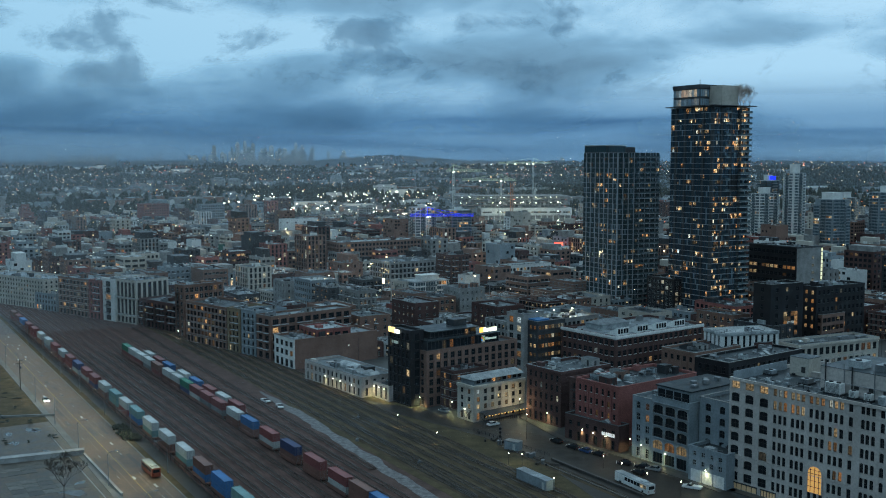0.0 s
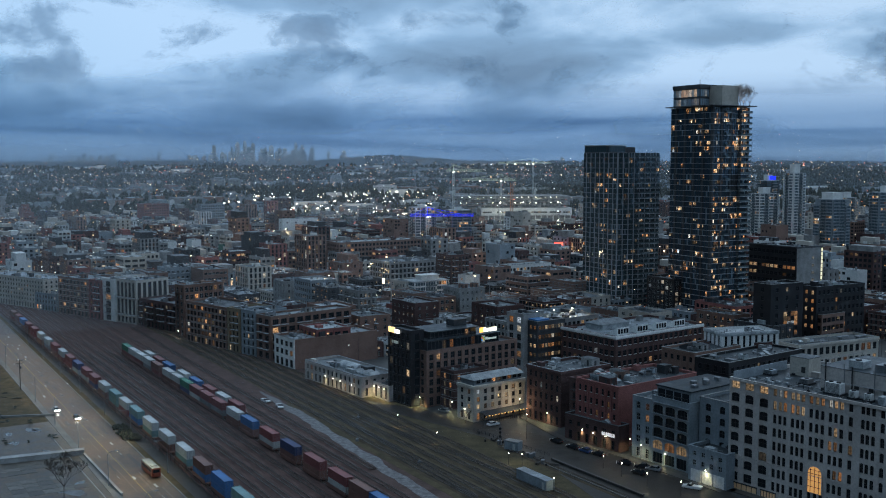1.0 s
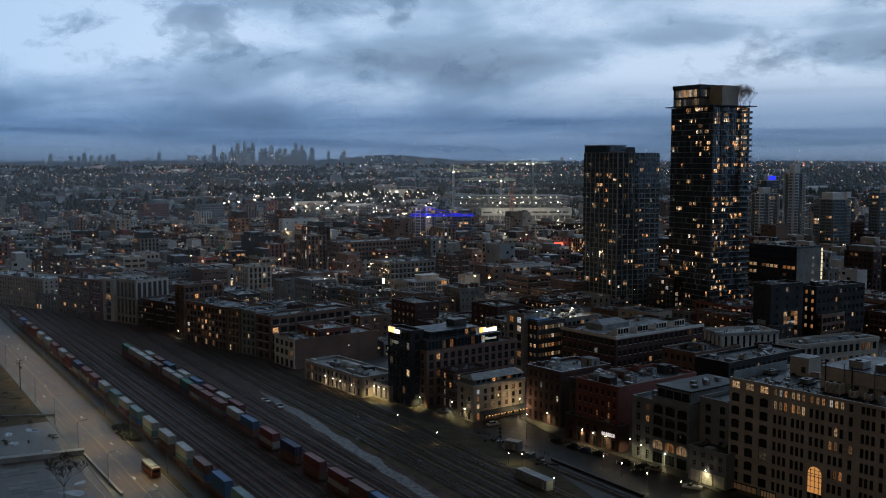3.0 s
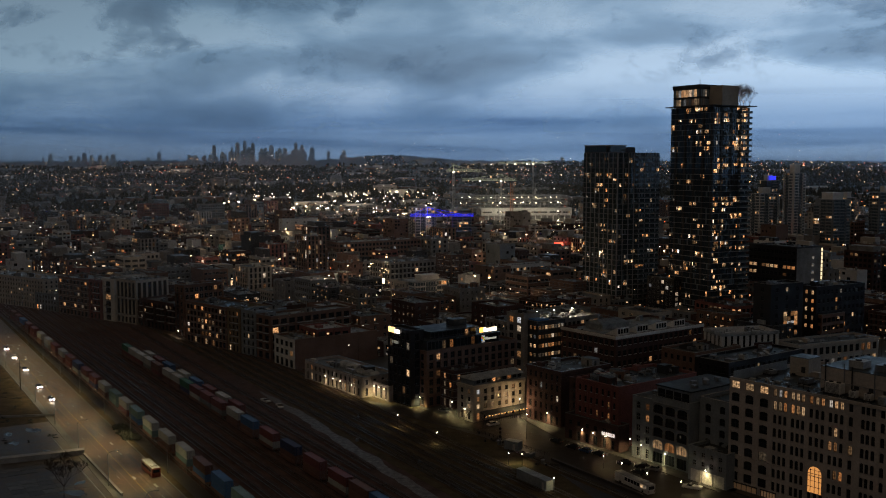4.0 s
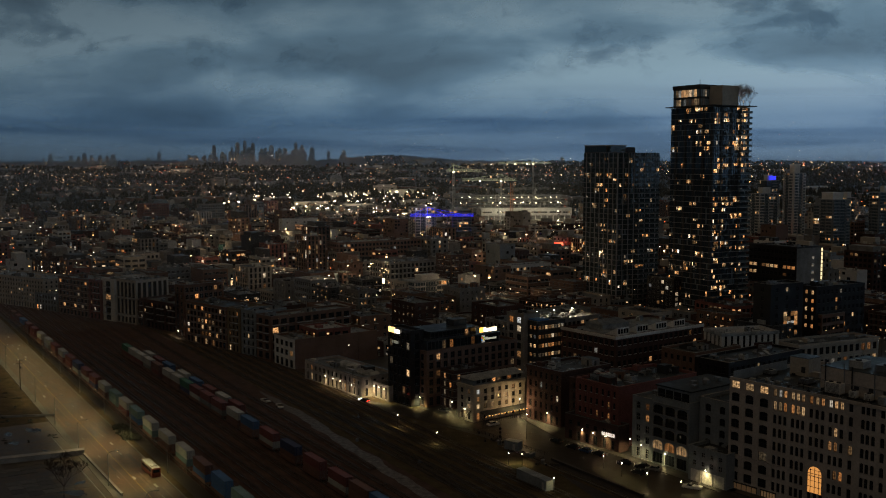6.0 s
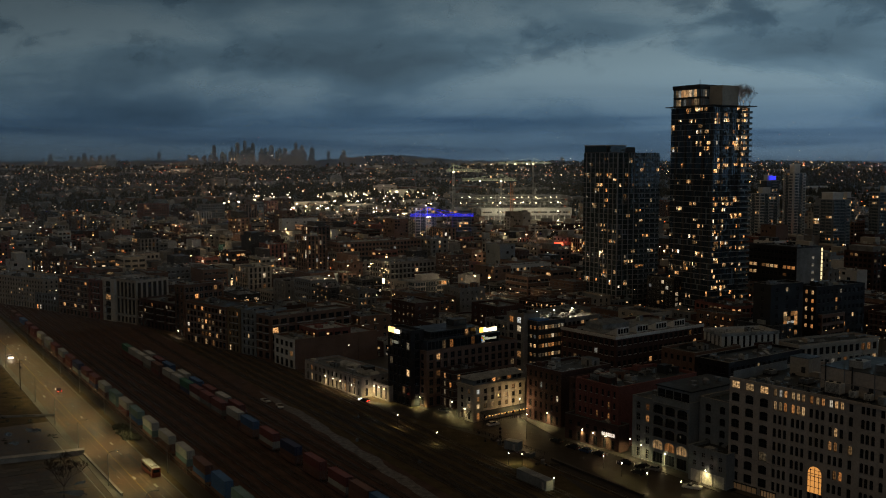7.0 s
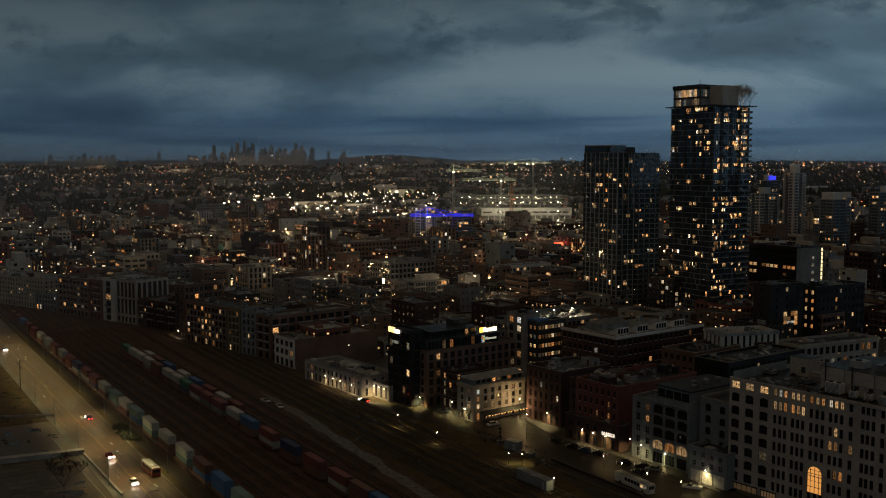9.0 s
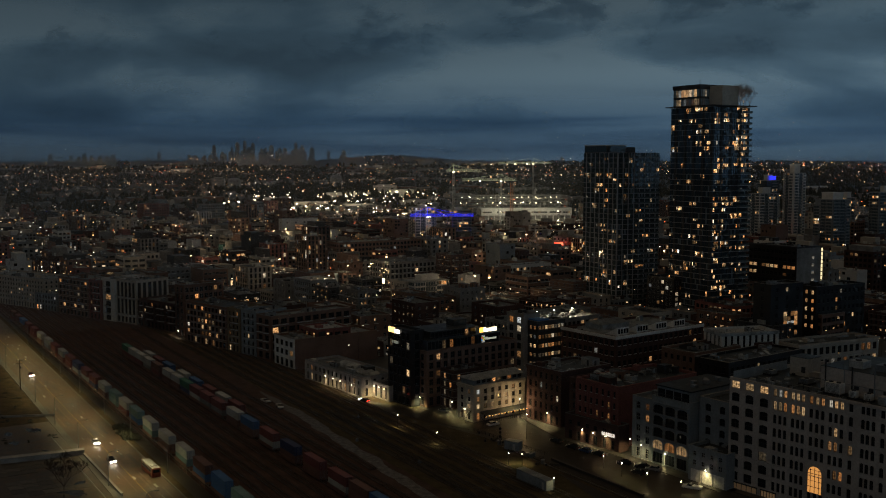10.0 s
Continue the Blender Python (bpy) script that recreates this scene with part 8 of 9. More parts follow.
def bracket_lamp(x, y, z, power, col=(1.0, 0.83, 0.4)):
    """A lamp fixed to a wall over the pavement."""
    t = thing("wall_lamp", "bright bracket lamp on a building wall", "lamp", pose(x, y, z), "lamps on the walls")
    part("bracket", MB().bar((0.5, 0.38, 0.1), (0, 0, 0.1), 0.04, 0, 5), M["darksteel"], t)
    part("globe", MB().bar((0, 0, -0.25), (0, 0, 0.05), 0.22, 0, 8, 0.12), LAMP_WHITE, t)
    if power:
        lamp_light(x - 0.25, y - 0.2, z - 0.5, power, col, 0.25, 150)


U37 = Vector((-math.sin(radians(37)), math.cos(radians(37)), 0))
for base, offs, z, power in (((-21.1, 380.6), (2.5, 6.0, 9.5), 4.8, 170), ((-32.2, 386.9), (6.0, 14.5, 20.0, 26.0), 4.4, 90), ((54.6, 312.4), (5.0, 10.5, 15.5), 4.6, 90), ((78.0, 275.8), (6.4,), 4.6, 110),
                             ((10.0, 350.3), (4.0,), 4.4, 110), ((71.4, 292.2), (8.0,), 4.2, 120), ((40.0, 343.2), (6.0,), 4.2, 300), ((-7.0, 371.6), (3.0, 7.5), 3.6, 420)):
    for o in offs:
        p = Vector((*base, 0)) + U37 * o
        bracket_lamp(p.x, p.y, z, power * 6.0)
bracket_lamp(-140.0, 532.0, 5.0, 600)
bracket_lamp(-137.0, 520.5, 4.0, 900, (1, 0.92, 0.8))

for x, y in ((41.0, 440.5), (49.0, 446.0), (58.0, 452.5)):
    t = thing("roof_lamp", "flood lamp on a short mast on a roof", "lamp", pose(x, y, 22.1), "flood lamps on the office roof")
    part("mast", MB().bar((0, 0, 0), (0, 0, 3.4), 0.06, 0, 5), M["darksteel"], t)
    part("lamp_head", MB().box(-0.35, -0.2, 3.4, 0.35, 0.2, 3.7), LAMP_WHITE, t)
    lamp_light(x, y, 25.3, 1400, (1.0, 0.86, 0.6), 0.3)

# pavement and street before the warehouses
def quad_strip(name, label, mat, pts, z, cat):
    mb = MB().poly([(*p, z) for p in pts])
    for i in range(len(pts)):
        a, b = pts[i], pts[(i + 1) % len(pts)]
        mb.poly([(*a, z), (*a, z - 0.12), (*b, z - 0.12), (*b, z)])
    return tagged(part(name, mb, mat), label, cat, "", "structure")


quad_strip("road_water", "wet dark lane below the warehouses", M["lane"], [(44, 262), (86, 250), (79, 276), (54, 311), (31, 336), (13, 348), (-5, 366), (-31, 385), (-38, 382), (-12, 358), (14, 331), (30, 305)], 0.1, "road")
quad_strip("pavement_rail", "worn path between lane and tracks", M["lane"], [(-40, 383), (-34, 386), (-8, 362), (12, 343), (10, 340), (-12, 358)], 0.13, "pavement")


def facade_walk(name, pts, label):
    mb = MB()
    for a, b in zip(pts, pts[1:]):
        a, b = Vector((*a, 0)), Vector((*b, 0))
        d = (b - a).normalized()
        out = Vector((-d.y, d.x, 0)) * 2.6
        z = Vector((0, 0, 0.26))
        mb.poly([a + z, b + z, b + out + z, a + out + z])
        mb.poly([a + out + z, b + out + z, b + out, a + out])
    tagged(part(name, mb, M["pave_wet"]), label, "pavement", "", "structure")


facade_walk("pavement_facades", [(118.4, 231.3), (80.2, 280.1), (78.7, 276.2), (55.2, 313.0), (40.5, 331.0), (30.0, 357.6)], "concrete pavement before the warehouses")

def barrier():
    """The low concrete wall that parts the lane from the tracks."""
    t = thing("barrier_wall", "low concrete retaining wall along the lane", "wall", pose(36.8, 299.8, 0, 0, 0, 32), "")
    for k in range(9):
        mb = MB()
        mb.box(-0.25, -34 + k * 4.5, 0, 0.25, -34 + k * 4.5 + 4.45, 0.75)
        mb.box(-0.4, -34 + k * 4.5, 0.75, 0.4, -34 + k * 4.5 + 4.45, 0.9)
        part("panel", mb, M["pave_wet"], t)
    for k in range(11):
        part("kerb_stone", MB().box(-4.6, -38 + k * 4.2, 0, -4.2, -38 + k * 4.2 + 4.15, 0.35), M["paver"], t)


barrier()


def fence(name, label, a, b, h, gap, mat):
    a, b = Vector((*a, 0)), Vector((*b, 0))
    L = (b - a).length
    ang = math.degrees(math.atan2((b - a).y, (b - a).x))
    t = thing(name, label, "fence", pose(a.x, a.y, 0, 0, 0, ang))
    n = int(L / gap)
    post = MB().box(-0.05, -0.05, 0, 0.05, 0.05, h).mesh("post", [mat])
    for k in range(n + 1):
        part("post", post, mat, t, m=pose(L * k / n, 0, 0))
    for z in (0.35, h * 0.65, h - 0.1):
        part("rail", MB().box(0, -0.03, z, L, 0.03, z + 0.07), mat, t)


fence("fence", "low dark rail fence by the tracks", (10.5, 339.0), (33.0, 309.5), 1.2, 2.0, M["darksteel"])
p, q = sq(250, 90.0), sq(640, 94.4)
fence("fence", "long dark mesh fence beside the siding", (p.x, p.y), (q.x, q.y), 2.2, 4.0, M["darksteel"])


# ---------------------------------------------------------------- vehicles
def car_thing(name, label, paint, m, big=False, lamps=True, group="cars"):
    """A car along +y: lofted body, glasshouse, wheels, lamps."""
    t = thing(name, label, "car", m, group)
    L, W = (5.4, 1.95) if big else (4.5, 1.8)
    prof = [(-L / 2, 0.42, 0.80), (-L / 2 + 0.15, 0.34, 0.98), (-L / 2 + 0.9, 0.3, 1.02), (L / 2 - 1.3, 0.3, 0.98), (L / 2 - 0.25, 0.32, 0.82), (L / 2, 0.42, 0.66)]
    mb = MB()
    for (y0, a0, b0), (y1, a1, b1) in zip(prof, prof[1:]):
        for x in (-W / 2, W / 2):
            mb.poly([(x, y0, a0), (x, y1, a1), (x, y1, b1), (x, y0, b0)])
        mb.poly([(-W / 2, y0, b0), (W / 2, y0, b0), (W / 2, y1, b1), (-W / 2, y1, b1)])
        mb.poly([(-W / 2, y0, a0), (-W / 2, y1, a1), (W / 2, y1, a1), (W / 2, y0, a0)])
    y, a, b = prof[0]
    mb.poly([(-W / 2, y, a), (W / 2, y, a), (W / 2, y, b), (-W / 2, y, b)])
    y, a, b = prof[-1]
    mb.poly([(W / 2, y, a), (-W / 2, y, a), (-W / 2, y, b), (W / 2, y, b)])
    r0, r1 = (0.2, L / 2 - 1.6) if big else (-L / 2 + 0.9, L / 2 - 1.6)
    w = W / 2 - 0.22
    mb.box(-w, r0 + 0.1, 1.46, w, r1 - 0.35, 1.52)
    part("body", mb, paint, t)
    mb = MB()
    h0 = 1.0
    v = [(-W / 2 + 0.06, r0 - 0.35), (W / 2 - 0.06, r0 - 0.35), (W / 2 - 0.06, r1 + 0.45), (-W / 2 + 0.06, r1 + 0.45)]
    u = [(-w, r0 + 0.1), (w, r0 + 0.1), (w, r1 - 0.35), (-w, r1 - 0.35)]
    for k in range(4):
        j = (k + 1) % 4
        mb.poly([(*v[k], h0 - 0.04), (*v[j], h0 - 0.04), (*u[j], 1.47), (*u[k], 1.47)])
    part("window", mb, G_OBJ[0.0], t)
    for x in (-W / 2 + 0.02, W / 2 - 0.22):
        for y in (-L / 2 + 0.85, L / 2 - 0.9):
            part("wheel", MB().bar((x, y, 0.33), (x + 0.2, y, 0.33), 0.33, 0, 12), M["rubber"], t)
    head = HEAD_ON if lamps else M["white"]
    for x in (-W / 2 + 0.3, W / 2 - 0.3):
        part("headlight", MB().box(x - 0.3, L / 2 - 0.08, 0.46, x + 0.3, L / 2 + 0.06, 0.86), head, t)
        part("tail_light", MB().box(x - 0.2, -L / 2 - 0.04, 0.62, x + 0.2, -L / 2 + 0.05, 0.82), TAIL_ON if lamps else TAIL_OFF, t)
    return t


HEAD_ON = glow("headlight_on", (1.0, 0.93, 0.8), 30)
TAIL_ON = glow("tail_light_on", (1.0, 0.05, 0.03), 9)
TAIL_OFF = surface("tail_light_off", (0.2, 0.02, 0.02), (0.3, 0.03, 0.03), 3, 0.3, bump=0)
CAR_PAINT = [surface("silver_car_paint", (0.3, 0.31, 0.32), (0.4, 0.41, 0.42), 2, 0.25, metal=0.4, bump=0), surface("black_car_paint", (0.02, 0.02, 0.022), (0.03, 0.03, 0.033), 2, 0.2, bump=0),
             surface("white_car_paint", (0.6, 0.6, 0.6), (0.72, 0.72, 0.72), 2, 0.25, bump=0), surface("red_car_paint", (0.3, 0.02, 0.02), (0.38, 0.03, 0.03), 2, 0.25, bump=0),
             surface("blue_car_paint", (0.03, 0.06, 0.14), (0.05, 0.08, 0.18), 2, 0.25, bump=0)]
PAINT_WORD = ["silver", "black", "white", "red", "blue"]
# when each one passes which place: seconds, distance along, across, leaving
TRAFFIC = [(0.0, 404, 73.6, 0), (1.0, 370, 77.6, 0), (1.0, 386, 73.8, 0), (2.0, 356, 73.6, 0), (4.0, 405, 75.8, 0), (4.0, 430, 75.9, 0), (4.0, 469, 77.3, 0), (4.0, 501, 78.0, 0),
           (4.0, 526, 78.4, 0), (4.5, 340, 73.6, 0), (5.0, 376, 75.8, 0), (5.0, 406, 76.0, 0), (5.0, 442, 77.1, 0), (5.5, 358, 79.2, 1), (5.5, 446, 73.4, 0), (5.5, 518, 73.6, 0),
           (7.0, 418, 81.2, 1), (7.0, 502, 76.5, 0), (8.0, 278, 74.2, 0), (8.0, 300, 74.7, 0), (8.0, 322, 74.9, 0), (8.0, 333, 81.2, 1), (8.0, 404, 76.3, 0), (8.0, 424, 77.0, 0),
           (8.0, 442, 77.1, 0), (8.0, 456, 76.2, 0), (8.0, 475, 78.0, 0), (9.0, 286, 74.9, 0), (9.0, 316, 75.8, 0), (9.0, 367, 81.2, 1), (9.0, 523, 77.5, 0), (10.0, 311, 75.0, 0),
           (10.0, 334, 75.7, 0), (10.0, 455, 77.4, 0)]
CARS = []
for k, (tt, s, q, out) in enumerate(TRAFFIC):
    c = k % 5
    CARS.append(car_thing("car", "%s car driving on the harbour road with lights on" % PAINT_WORD[c], CAR_PAINT[c], Matrix.Translation(sq(s, q, 0.1)), group="cars on the harbour road"))

for x, y, turn, c, big, word in ((69.9, 278.2, 62, 2, True, "white pickup truck parked by the garage"), (17.3, 346.2, -55, 2, False, "white car parked before the patio"), (54.8, 301.0, 80, 1, False, "black car parked by the hall"),
                                 (59.5, 297.5, 70, 1, False, "black car parked in the lane"), (62.5, 295.0, 60, 0, False, "silver car parked in the lane"), (57.5, 291.5, 40, 1, False, "black car parked beside the lane"),
                                 (41.5, 318.0, 38, 1, False, "dark car parked along the hall"), (45.0, 314.0, 38, 4, False, "blue car parked along the hall"), (48.5, 310.5, 38, 1, False, "dark car parked along the hall"),
                                 (37.0, 325.0, 38, 1, False, "dark car parked under the awning"), (0.5, 365.0, 50, 0, False, "silver car parked by the office"), (-60.8, 372.0, 200, 2, True, "white service truck in the yard"), (-67.6, 380.9, 215, 2, True, "white service truck with crane in the yard")):
    car_thing("parked_car", word, CAR_PAINT[c], pose(x, y, 0.11, 0, 0, turn), big, False, "parked cars")


def bus(x, y, turn, label, body, roof, L=11.0, lit=True):
    t = thing("bus", label, "bus", pose(x, y, 0.1, 0, 0, turn))
    mb = MB()
    W = 1.27
    ring = [(-W, 0.35), (W, 0.35), (W, 2.75), (W - 0.15, 2.98), (-W + 0.15, 2.98), (-W, 2.75)]
    for k in range(len(ring)):
        a, b = ring[k], ring[(k + 1) % len(ring)]
        mb.poly([(a[0], 0, a[1]), (b[0], 0, b[1]), (b[0], L, b[1]), (a[0], L, a[1])], 1 if a[1] > 2.7 and b[1] > 2.7 else 0)
    mb.poly([(p[0], 0, p[1]) for p in ring], 0)
    mb.poly([(p[0], L, p[1]) for p in ring][::-1], 0)
    part("body", mb, [body, roof], t)
    for x0 in (-W - 0.015, W - 0.005):
        for k in range(7):
            part("window", MB().box(x0, 0.8 + k * 1.4, 1.5, x0 + 0.02, 2.05 + k * 1.4, 2.5), G_OBJ[0.3] if lit else G_OBJ[0.0], t)
    part("window", MB().box(-1.05, L - 0.01, 1.3, 1.05, L + 0.02, 2.6), G_OBJ[1.0] if lit else G_OBJ[0.0], t)
    part("window", MB().box(-0.95, -0.02, 1.6, 0.95, 0.01, 2.5), G_OBJ[0.0], t)
    part("roof_unit", MB().box(-0.8, 2, 2.98, 0.8, 4.2, 3.25), roof, t)
    for x0 in (-W, W - 0.3):
        for y0 in (2.4, L - 2.6):
            part("wheel", MB().bar((x0, y0, 0.48), (x0 + 0.3, y0, 0.48), 0.48, 0, 14), M["rubber"], t)
    for x0 in (-0.95, 0.95):
        part("tail_light", MB().box(x0 - 0.12, -0.04, 0.9, x0 + 0.12, 0.0, 1.3), TAIL_OFF, t)
    return t


ORANGE = surface("orange_bus_paint", (0.22, 0.06, 0.035), (0.3, 0.085, 0.05), 1, 0.35, bump=0)
p = sq(288.0, 82.1)
bus(p.x, p.y, 32, "orange bus with pale roof waiting at the kerb", ORANGE, M["concrete"], lit=False)
COACH = bus(57.3, 272.6, 27, "long white coach driving behind the low wall", M["white"], M["roof_white"], 15.0)
LANE_CAR = car_thing("car", "dark car driving up the lane with red tail lights", CAR_PAINT[1], pose(84, 240, 0.11, 0, 0, 33), group="cars in the lane")


def site_trailer(x, y, turn, L, label):
    t = thing("site_trailer", label, "trailer", pose(x, y, 0, 0, 0, turn))
    mb = MB()
    mb.box(-1.4, 0, 0.5, 1.4, L, 3.2)
    for k in range(int(L / 0.6)):
        mb.box(-1.45, 0.2 + k * 0.6, 0.6, -1.4, 0.45 + k * 0.6, 3.1)
    part("body", mb, M["bluegrey"], t)
    part("roof", MB().box(-1.5, -0.1, 3.2, 1.5, L + 0.1, 3.35), M["roof_wet"], t)
    for y0 in (1.5, L - 1.5):
        part("support", MB().box(-1.2, y0 - 0.2, 0, 1.2, y0 + 0.2, 0.5), M["darksteel"], t)
    part("door", MB().box(-1.46, 1.0, 0.55, -1.4, 1.95, 2.6), M["frame_pale"], t)
    part("step", MB().box(-2.2, 0.9, 0, -1.45, 2.0, 0.4), M["darksteel"], t)


site_trailer(29.8, 275.6, 32, 14.0, "long grey site trailer beside the tracks")
site_trailer(24.4, 314.6, 55, 5.0, "small grey equipment hut by the tracks")


def signal():
    t = thing("rail_signal", "black railway signal mast with lamps", "signal", pose(18.4, 321.1, 0))
    part("mast", MB().bar((0, 0, 0), (0, 0, 6.4), 0.09, 0, 6), M["darksteel"], t)
    for z in (3.2, 4.6, 5.8):
        part("signal_head", MB().bar((0, -0.15, z), (0, 0.1, z), 0.45, 0, 10), M["darksteel"], t)
    part("ladder", MB().box(-0.25, 0.2, 0, -0.2, 0.25, 6).box(0.2, 0.2, 0, 0.25, 0.25, 6), M["darksteel"], t)


signal()


# ---------------------------------------------------------------- the lot by the harbour road
def low_wall(a, b, h, w, label):
    a, b = Vector((*a, 0)), Vector((*b, 0))
    L = (b - a).length
    ob = part("low_wall", MB().box(0, -w / 2, 0, L, w / 2, h).box(-0.1, -w / 2 - 0.1, h, L + 0.1, w / 2 + 0.1, h + 0.2), M["concrete"])
    ob.matrix_basis = pose(a.x, a.y, 0, 0, 0, math.degrees(math.atan2((b - a).y, (b - a).x)))
    tagged(ob, label, "wall")


low_wall((-138, 300.5), (-112.5, 312.0), 1.6, 2.6, "broad concrete wall across the lot")
low_wall((-137, 300.0), (-118, 262.0), 1.2, 0.6, "low concrete kerb wall of the lot")
low_wall((-112, 310.5), (-88, 272.0), 0.7, 0.5, "low concrete edge beside the pavement")
low_wall((-190, 352.0), (-140, 360.0), 0.6, 0.5, "low kerb across the lot")


def bare_tree(x, y, h, seed, forks=3):
    """A leafless tree of forked, tapering limbs."""
    rnd = random.Random(seed)
    t = thing("bare_tree", "small leafless tree in the lot", "tree", pose(x, y, 0.1), "bare trees")
    trunk, limbs = MB(), MB()
    trunk.bar((0, 0, 0), (0.1, 0, h * 0.3), 0.16, 0, 7, 0.11)

    def grow(p, d, n, r, depth):
        q = p + d * n
        limbs.bar(p, q, max(0.018, r), 0, 4, max(0.015, r * 0.65))
        if depth == 0:
            return
        for k in range(3 if depth > 2 else 4):
            e = (d + Vector((rnd.uniform(-0.75, 0.75), rnd.uniform(-0.75, 0.75), rnd.uniform(-0.1, 0.5)))).normalized()
            grow(q, e, n * rnd.uniform(0.55, 0.85), r * 0.6, depth - 1)

    for k in range(5):
        w = 2 * math.pi * k / 5 + rnd.uniform(-0.3, 0.3)
        grow(Vector((0.1, 0, h * 0.28)), Vector((math.cos(w) * 0.6, math.sin(w) * 0.6, 0.85)).normalized(), h * 0.22, 0.07, forks)
    part("trunk", trunk, M["bark"], t)
    part("crown", limbs, M["bark"], t, kind="stuff")


bare_tree(-103.0, 269.5, 12.5, 1, 5)
for k, (x, y) in enumerate(((-158.0, 549.0), (-153.0, 544.0), (-163.5, 553.0))):
    bare_tree(x, y, 13.0, 30 + k, 4)
for k, (x, y) in enumerate(((14.0, 346.0), (8.0, 349.5), (43.0, 337.0))):
    bare_tree(x, y, 6.0, 10 + k)


def utility_pole(x, y, turn):
    """A timber pole with two crossarms, insulators and a transformer can."""
    t = thing("utility_pole", "weathered timber utility pole with transformer", "utility pole", pose(x, y, 0, 0, 0, turn))
    part("pole", MB().bar((0, 0, 0), (0, 0, 12.5), 0.17, 0, 8, 0.12), M["bark"], t)
    for z in (11.9, 10.8):
        part("crossarm", MB().box(-1.3, -0.07, z, 1.3, 0.07, z + 0.14), M["bark"], t)
        for k in (-1.15, -0.5, 0.5, 1.15):
            part("insulator", MB().bar((k, 0, z + 0.14), (k, 0, z + 0.36), 0.06, 0, 6, 0.04), M["frame_pale"], t)
    part("transformer", MB().bar((0.42, 0, 8.6), (0.42, 0, 9.7), 0.27, 0, 10), M["steel"], t)


p = sq(430, 69.0)
utility_pole(p.x, p.y, 32)


def shrub_patch(name, label, s0, s1, q0, q1, n, seed, lo, hi):
    rnd = random.Random(seed)
    mb = MB()
    for k in range(n):
        p = sq(rnd.uniform(s0, s1), rnd.uniform(q0, q1), 0.05)
        for j in range(4):
            blob(mb, p.x + rnd.uniform(-0.8, 0.8), p.y + rnd.uniform(-0.8, 0.8), rnd.uniform(0, 0.5), rnd.uniform(0.35, 0.8), rnd.uniform(lo, hi), rnd)
    tagged(part(name, mb, M["leaf"], kind="stuff"), label, "shrubs")


shrub_patch("shrubs", "dark bramble thicket along the yard fence", 331, 352, 85.4, 89.2, 60, 4, 0.5, 1.3)
shrub_patch("shrubs", "patchy weeds on the grass field", 345, 520, 40, 66, 90, 6, 0.15, 0.4)


def yard_clutter():
    """Sleepers, pallets, drums and cable trunking left beside the tracks."""
    rnd = random.Random(91)
    for k in range(26):
        x, y = rnd.uniform(12, 34), 0
        y = 332 - (x - 12) * 1.55 + rnd.uniform(-5, 5)
        kind = rnd.choice(["sleeper_stack", "drum", "equipment_box", "sleeper_stack"])
        if kind == "drum":
            ob = part("drum", MB().bar((0, 0, 0.06), (0, 0, 0.95), 0.3, 0, 12), M["darksteel"])
            tagged(ob, "dark steel drum beside the tracks", "drum", "clutter by the tracks")
        elif kind == "equipment_box":
            mb = MB().box(-0.6, -0.4, 0.06, 0.6, 0.4, 1.4).box(-0.68, -0.48, 1.4, 0.68, 0.48, 1.5)
            ob = part("equipment_box", mb, M["steel"])
            tagged(ob, "grey trackside equipment box", "box", "clutter by the tracks")
        else:
            mb = MB()
            for i in range(4):
                for j in range(3):
                    mb.box(-1.2, -0.6 + i * 0.3, 0.06 + j * 0.2, 1.2, -0.36 + i * 0.3, 0.24 + j * 0.2)
            ob = part("sleeper_stack", mb, M["sleeper"])
            tagged(ob, "small stack of weathered timber sleepers", "timber stack", "clutter by the tracks")
        ob.matrix_basis = pose(x, y, 0, 0, 0, rnd.uniform(0, 90))
    for s, q in ((292, 147.0), (318, 160.8), (260, 151.6)):
        p = sq(s, q + 2.3)
        mb = MB().box(-0.5, -0.4, 0.06, 0.5, 0.4, 0.9).box(-0.1, -0.1, 0.9, 0.1, 0.1, 1.5)
        ob = part("switch_machine", mb, M["steel"])
        ob.matrix_basis = pose(p.x, p.y, 0, 0, 0, 32)
        tagged(ob, "small pale switch machine beside a siding", "rail equipment", "clutter by the tracks")


yard_clutter()


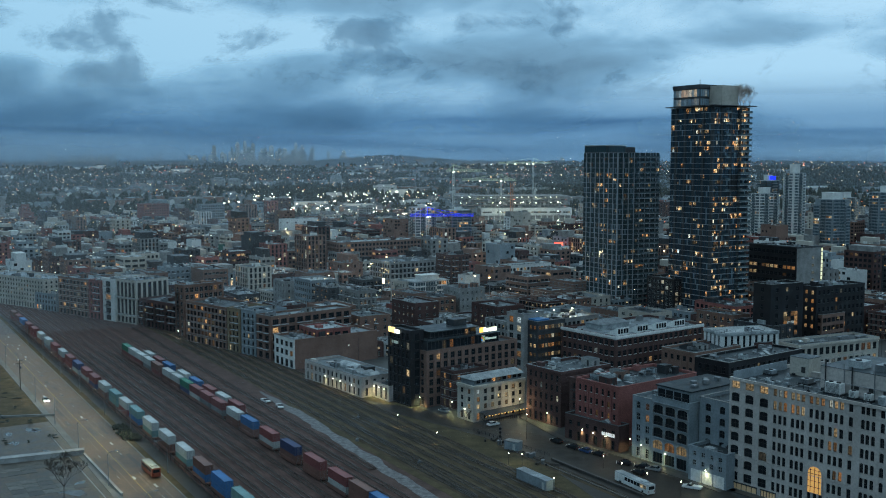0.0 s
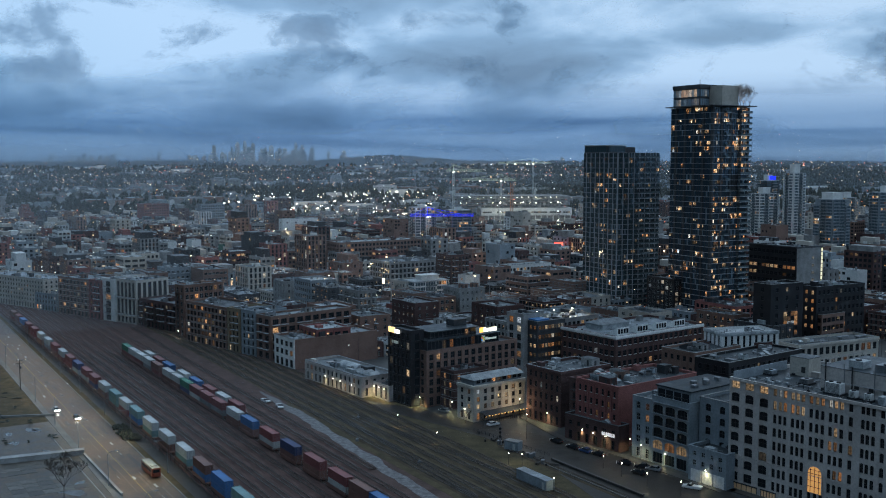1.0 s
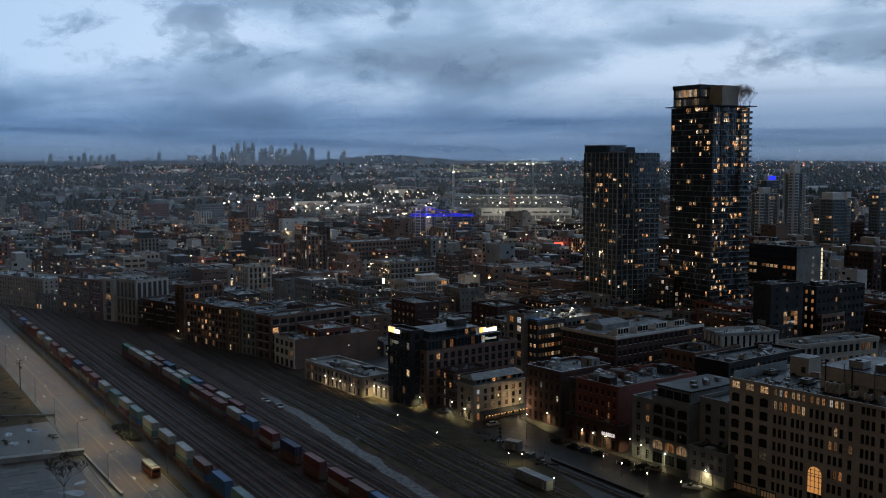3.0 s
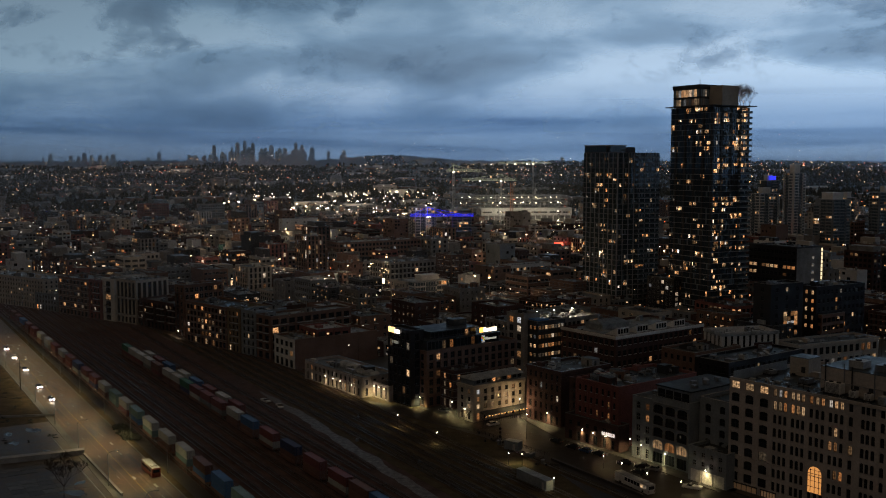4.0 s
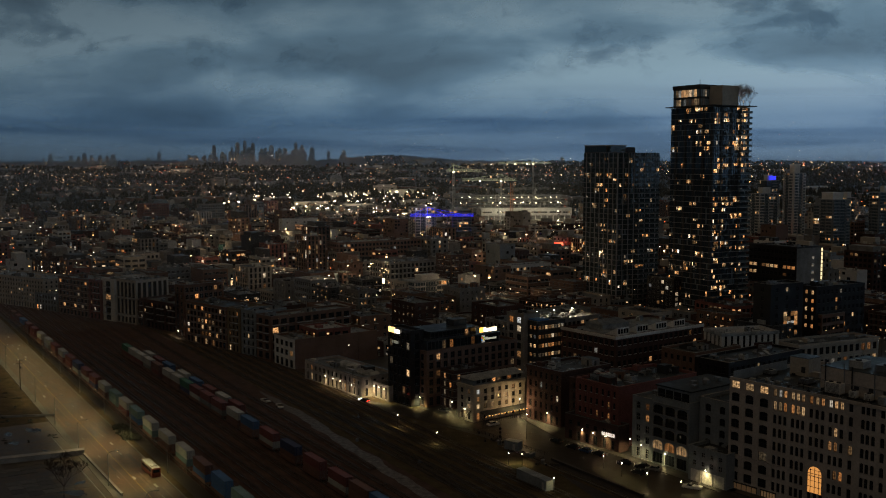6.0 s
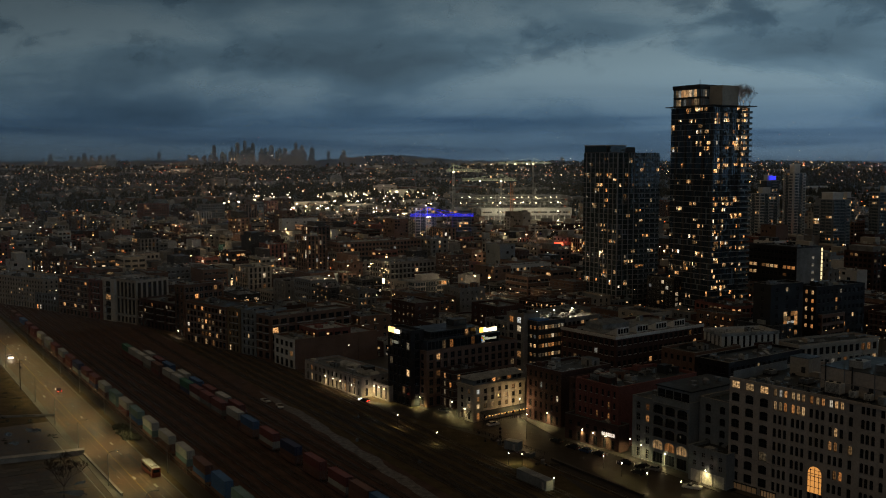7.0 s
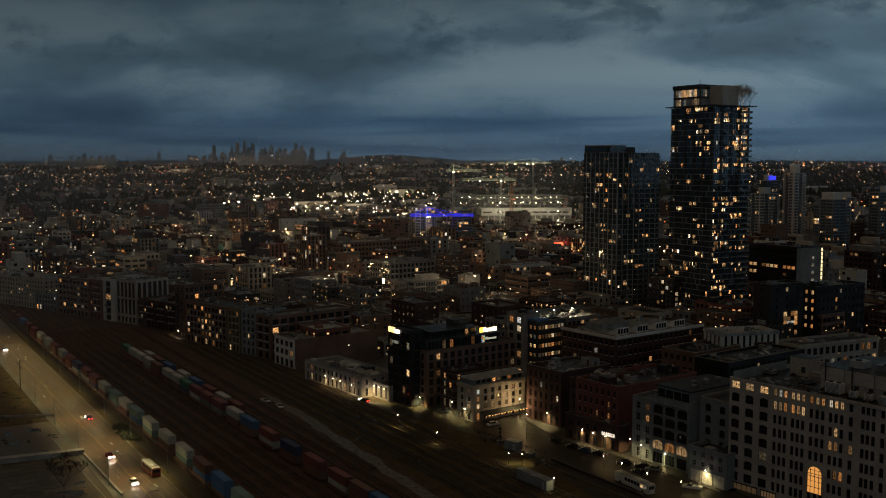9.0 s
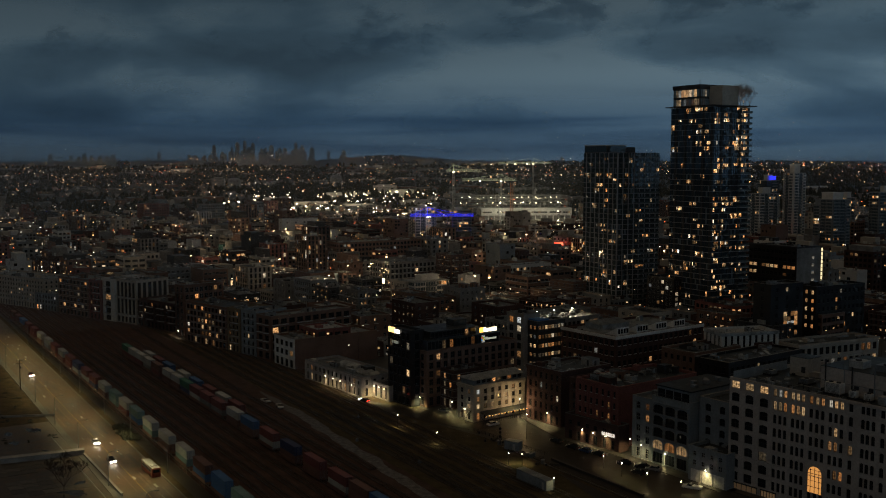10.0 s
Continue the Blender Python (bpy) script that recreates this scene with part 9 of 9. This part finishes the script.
def puddles():
    """Shallow rain puddles with ragged rims."""
    rnd = random.Random(52)
    spots = []
    for k in range(9):
        spots.append((rnd.uniform(250, 340), rnd.uniform(28, 64), rnd.uniform(1.0, 3.2), 0.128))
    for k in range(7):
        spots.append((rnd.uniform(345, 370), rnd.uniform(40, 66), rnd.uniform(0.8, 2.2), 0.128))
    for k in range(5):
        spots.append((rnd.uniform(265, 395), rnd.uniform(139.2, 141.6), rnd.uniform(0.5, 1.3), 0.108))
    for k in range(12):
        spots.append((rnd.uniform(265, 330), rnd.uniform(177, 187), rnd.uniform(0.5, 1.4), 0.068))
    for s, q, r, z in spots:
        n = 40
        mb = MB()
        pts = []
        seed = rnd.uniform(0, 90)
        for i in range(n):
            w = 2 * math.pi * i / n
            k = r * (0.85 + 0.55 * noise.noise((1.3 * math.cos(w), 1.3 * math.sin(w), seed)) + 0.2 * noise.noise((4 * math.cos(w), 4 * math.sin(w), seed)))
            pts.append((k * 2.1 * math.cos(w), k * 0.9 * math.sin(w), 0))
        mb.poly(pts)
        p = sq(s, q, z)
        ob = part("puddle", mb, M["puddle"])
        ob.matrix_basis = pose(p.x, p.y, p.z, 0, 0, rnd.uniform(80, 160))
        tagged(ob, "shallow rain puddle reflecting the sky", "puddle", "puddles")


puddles()


def lot_slabs():
    """Old concrete pads and yellow kerbs of the empty lot."""
    rnd = random.Random(15)
    for s0, q0, a, b in ((262, 40, 22, 24), (290, 44, 16, 20), (312, 30, 20, 34), (262, 22, 30, 15)):
        for i in range(int(a / 4)):
            for j in range(int(b / 4)):
                if rnd.random() < 0.12:
                    continue
                p = sq(s0 + i * 4, q0 + j * 4, 0.1)
                ob = part("concrete_pad", SLAB_MESH, M["lot"])
                ob.matrix_basis = pose(p.x, p.y, p.z + rnd.uniform(0, 0.03), 0, 0, 32)
                tagged(ob, "cracked concrete pad of the empty lot", "paving", "pads of the empty lot")
    mb = MB()
    for k in range(22):
        p = sq(262 + k * 4.2, 65.2, 0.12)
        mb.add(MB().box(-0.08, 0, 0, 0.08, 3.6, 0.14), pose(p.x, p.y, p.z, 0, 0, 32))
    tagged(part("kerb_line", mb, M["line"]), "faded white kerb stones along the lot", "kerb", "", "structure")


SLAB_MESH = MB().box(0.05, 0.05, 0, 3.92, 3.92, 0.06, skip="b").mesh("concrete_pad", [surface("pad_concrete", (0.035, 0.031, 0.025), (0.24, 0.215, 0.18), 3.6, 0.55, bump=0.2, fine=4, vary=0.4, wear=0.85, wet=0.32, spec=0.2)])
lot_slabs()
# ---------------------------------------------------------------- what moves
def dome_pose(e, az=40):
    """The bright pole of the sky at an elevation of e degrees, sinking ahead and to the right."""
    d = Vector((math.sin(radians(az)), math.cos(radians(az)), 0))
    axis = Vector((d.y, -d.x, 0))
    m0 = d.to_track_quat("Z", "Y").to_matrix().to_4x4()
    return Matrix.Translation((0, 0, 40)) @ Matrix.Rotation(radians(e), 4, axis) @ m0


def pass_by(ob, t, s, q, s_from, s_to, speed=1000.0):
    """A vehicle runs along the harbour road and is at s at the time t."""
    turn = 212 if s_to < s_from else 32
    sign = -1 if s_to < s_from else 1
    rows = []
    t0, t1 = t - abs(s - s_from) / speed, t + abs(s_to - s) / speed

    def at(k):
        return Matrix.Translation(sq(k, q, 0.1)) @ pose(0, 0, 0, 0, 0, turn)

    if t0 > 0.04:
        rows += [(0.0, at(s_from)), (t0, at(s_from)), (t, at(s))]
    else:
        rows += [(0.0, at(s - sign * t * speed)), (max(t, 0.034), at(s if t > 0 else s + sign * speed * 0.034))]
    if t1 < 9.96:
        rows += [(t1, at(s_to)), (10.0, at(s_to))]
    else:
        rows += [(10.0, at(s + sign * (10.0 - t) * speed))] if t < 9.99 else []
    walk(ob, rows)


def motions():
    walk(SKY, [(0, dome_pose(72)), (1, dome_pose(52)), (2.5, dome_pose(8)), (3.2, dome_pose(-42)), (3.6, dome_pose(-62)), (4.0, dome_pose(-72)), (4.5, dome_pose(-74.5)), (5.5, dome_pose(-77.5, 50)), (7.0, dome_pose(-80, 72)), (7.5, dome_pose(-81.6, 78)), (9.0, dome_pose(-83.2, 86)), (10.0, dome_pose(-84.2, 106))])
    for cloud, pace, rise in ((BANK, 0.5, 0.0), (DECK, 1.3, 3.0), (SCUD, 3.0, 16.0)):
        walk(cloud, [(k, pose(0, 0, rise * k, 0, 0, pace * k)) for k in (0, 2.5, 5, 7.5, 10)])
    out_of_lane = pose(76.0, 236.0, 0.1, 0, 0, 27)
    behind_wall = pose(57.3, 272.6, 0.1, 0, 0, 27)
    walk(COACH, [(0, behind_wall), (0.06, behind_wall), (0.4, out_of_lane), (3.7, out_of_lane), (3.95, behind_wall), (4.06, behind_wall), (4.4, out_of_lane), (5.2, out_of_lane), (5.45, behind_wall),
                 (5.56, behind_wall), (5.9, out_of_lane), (8.7, out_of_lane), (8.95, behind_wall), (9.06, behind_wall), (9.4, out_of_lane), (10, out_of_lane)])
    walk(LANE_CAR, [(0, pose(84, 240, 0.11, 0, 0, 33)), (5.02, pose(84, 240, 0.11, 0, 0, 33)), (5.1, pose(66, 268, 0.11, 0, 0, 33)), (5.15, pose(53, 288, 0.11, 0, 0, 25)), (5.2, pose(49.8, 306.2, 0.11, 0, 0, 25)), (5.56, pose(49.4, 307.4, 0.11, 0, 0, 38)), (5.75, pose(20, 335, 0.11, 0, 0, 45)), (6.0, pose(-30, 381, 0.11, 0, 0, 48)), (10, pose(-30, 381, 0.11, 0, 0, 48))])
    for ob, (t, s, q, out) in zip(CARS, TRAFFIC):
        pass_by(ob, t, s, q, *((760.0, 130.0) if not out else (130.0, 760.0)))


motions()
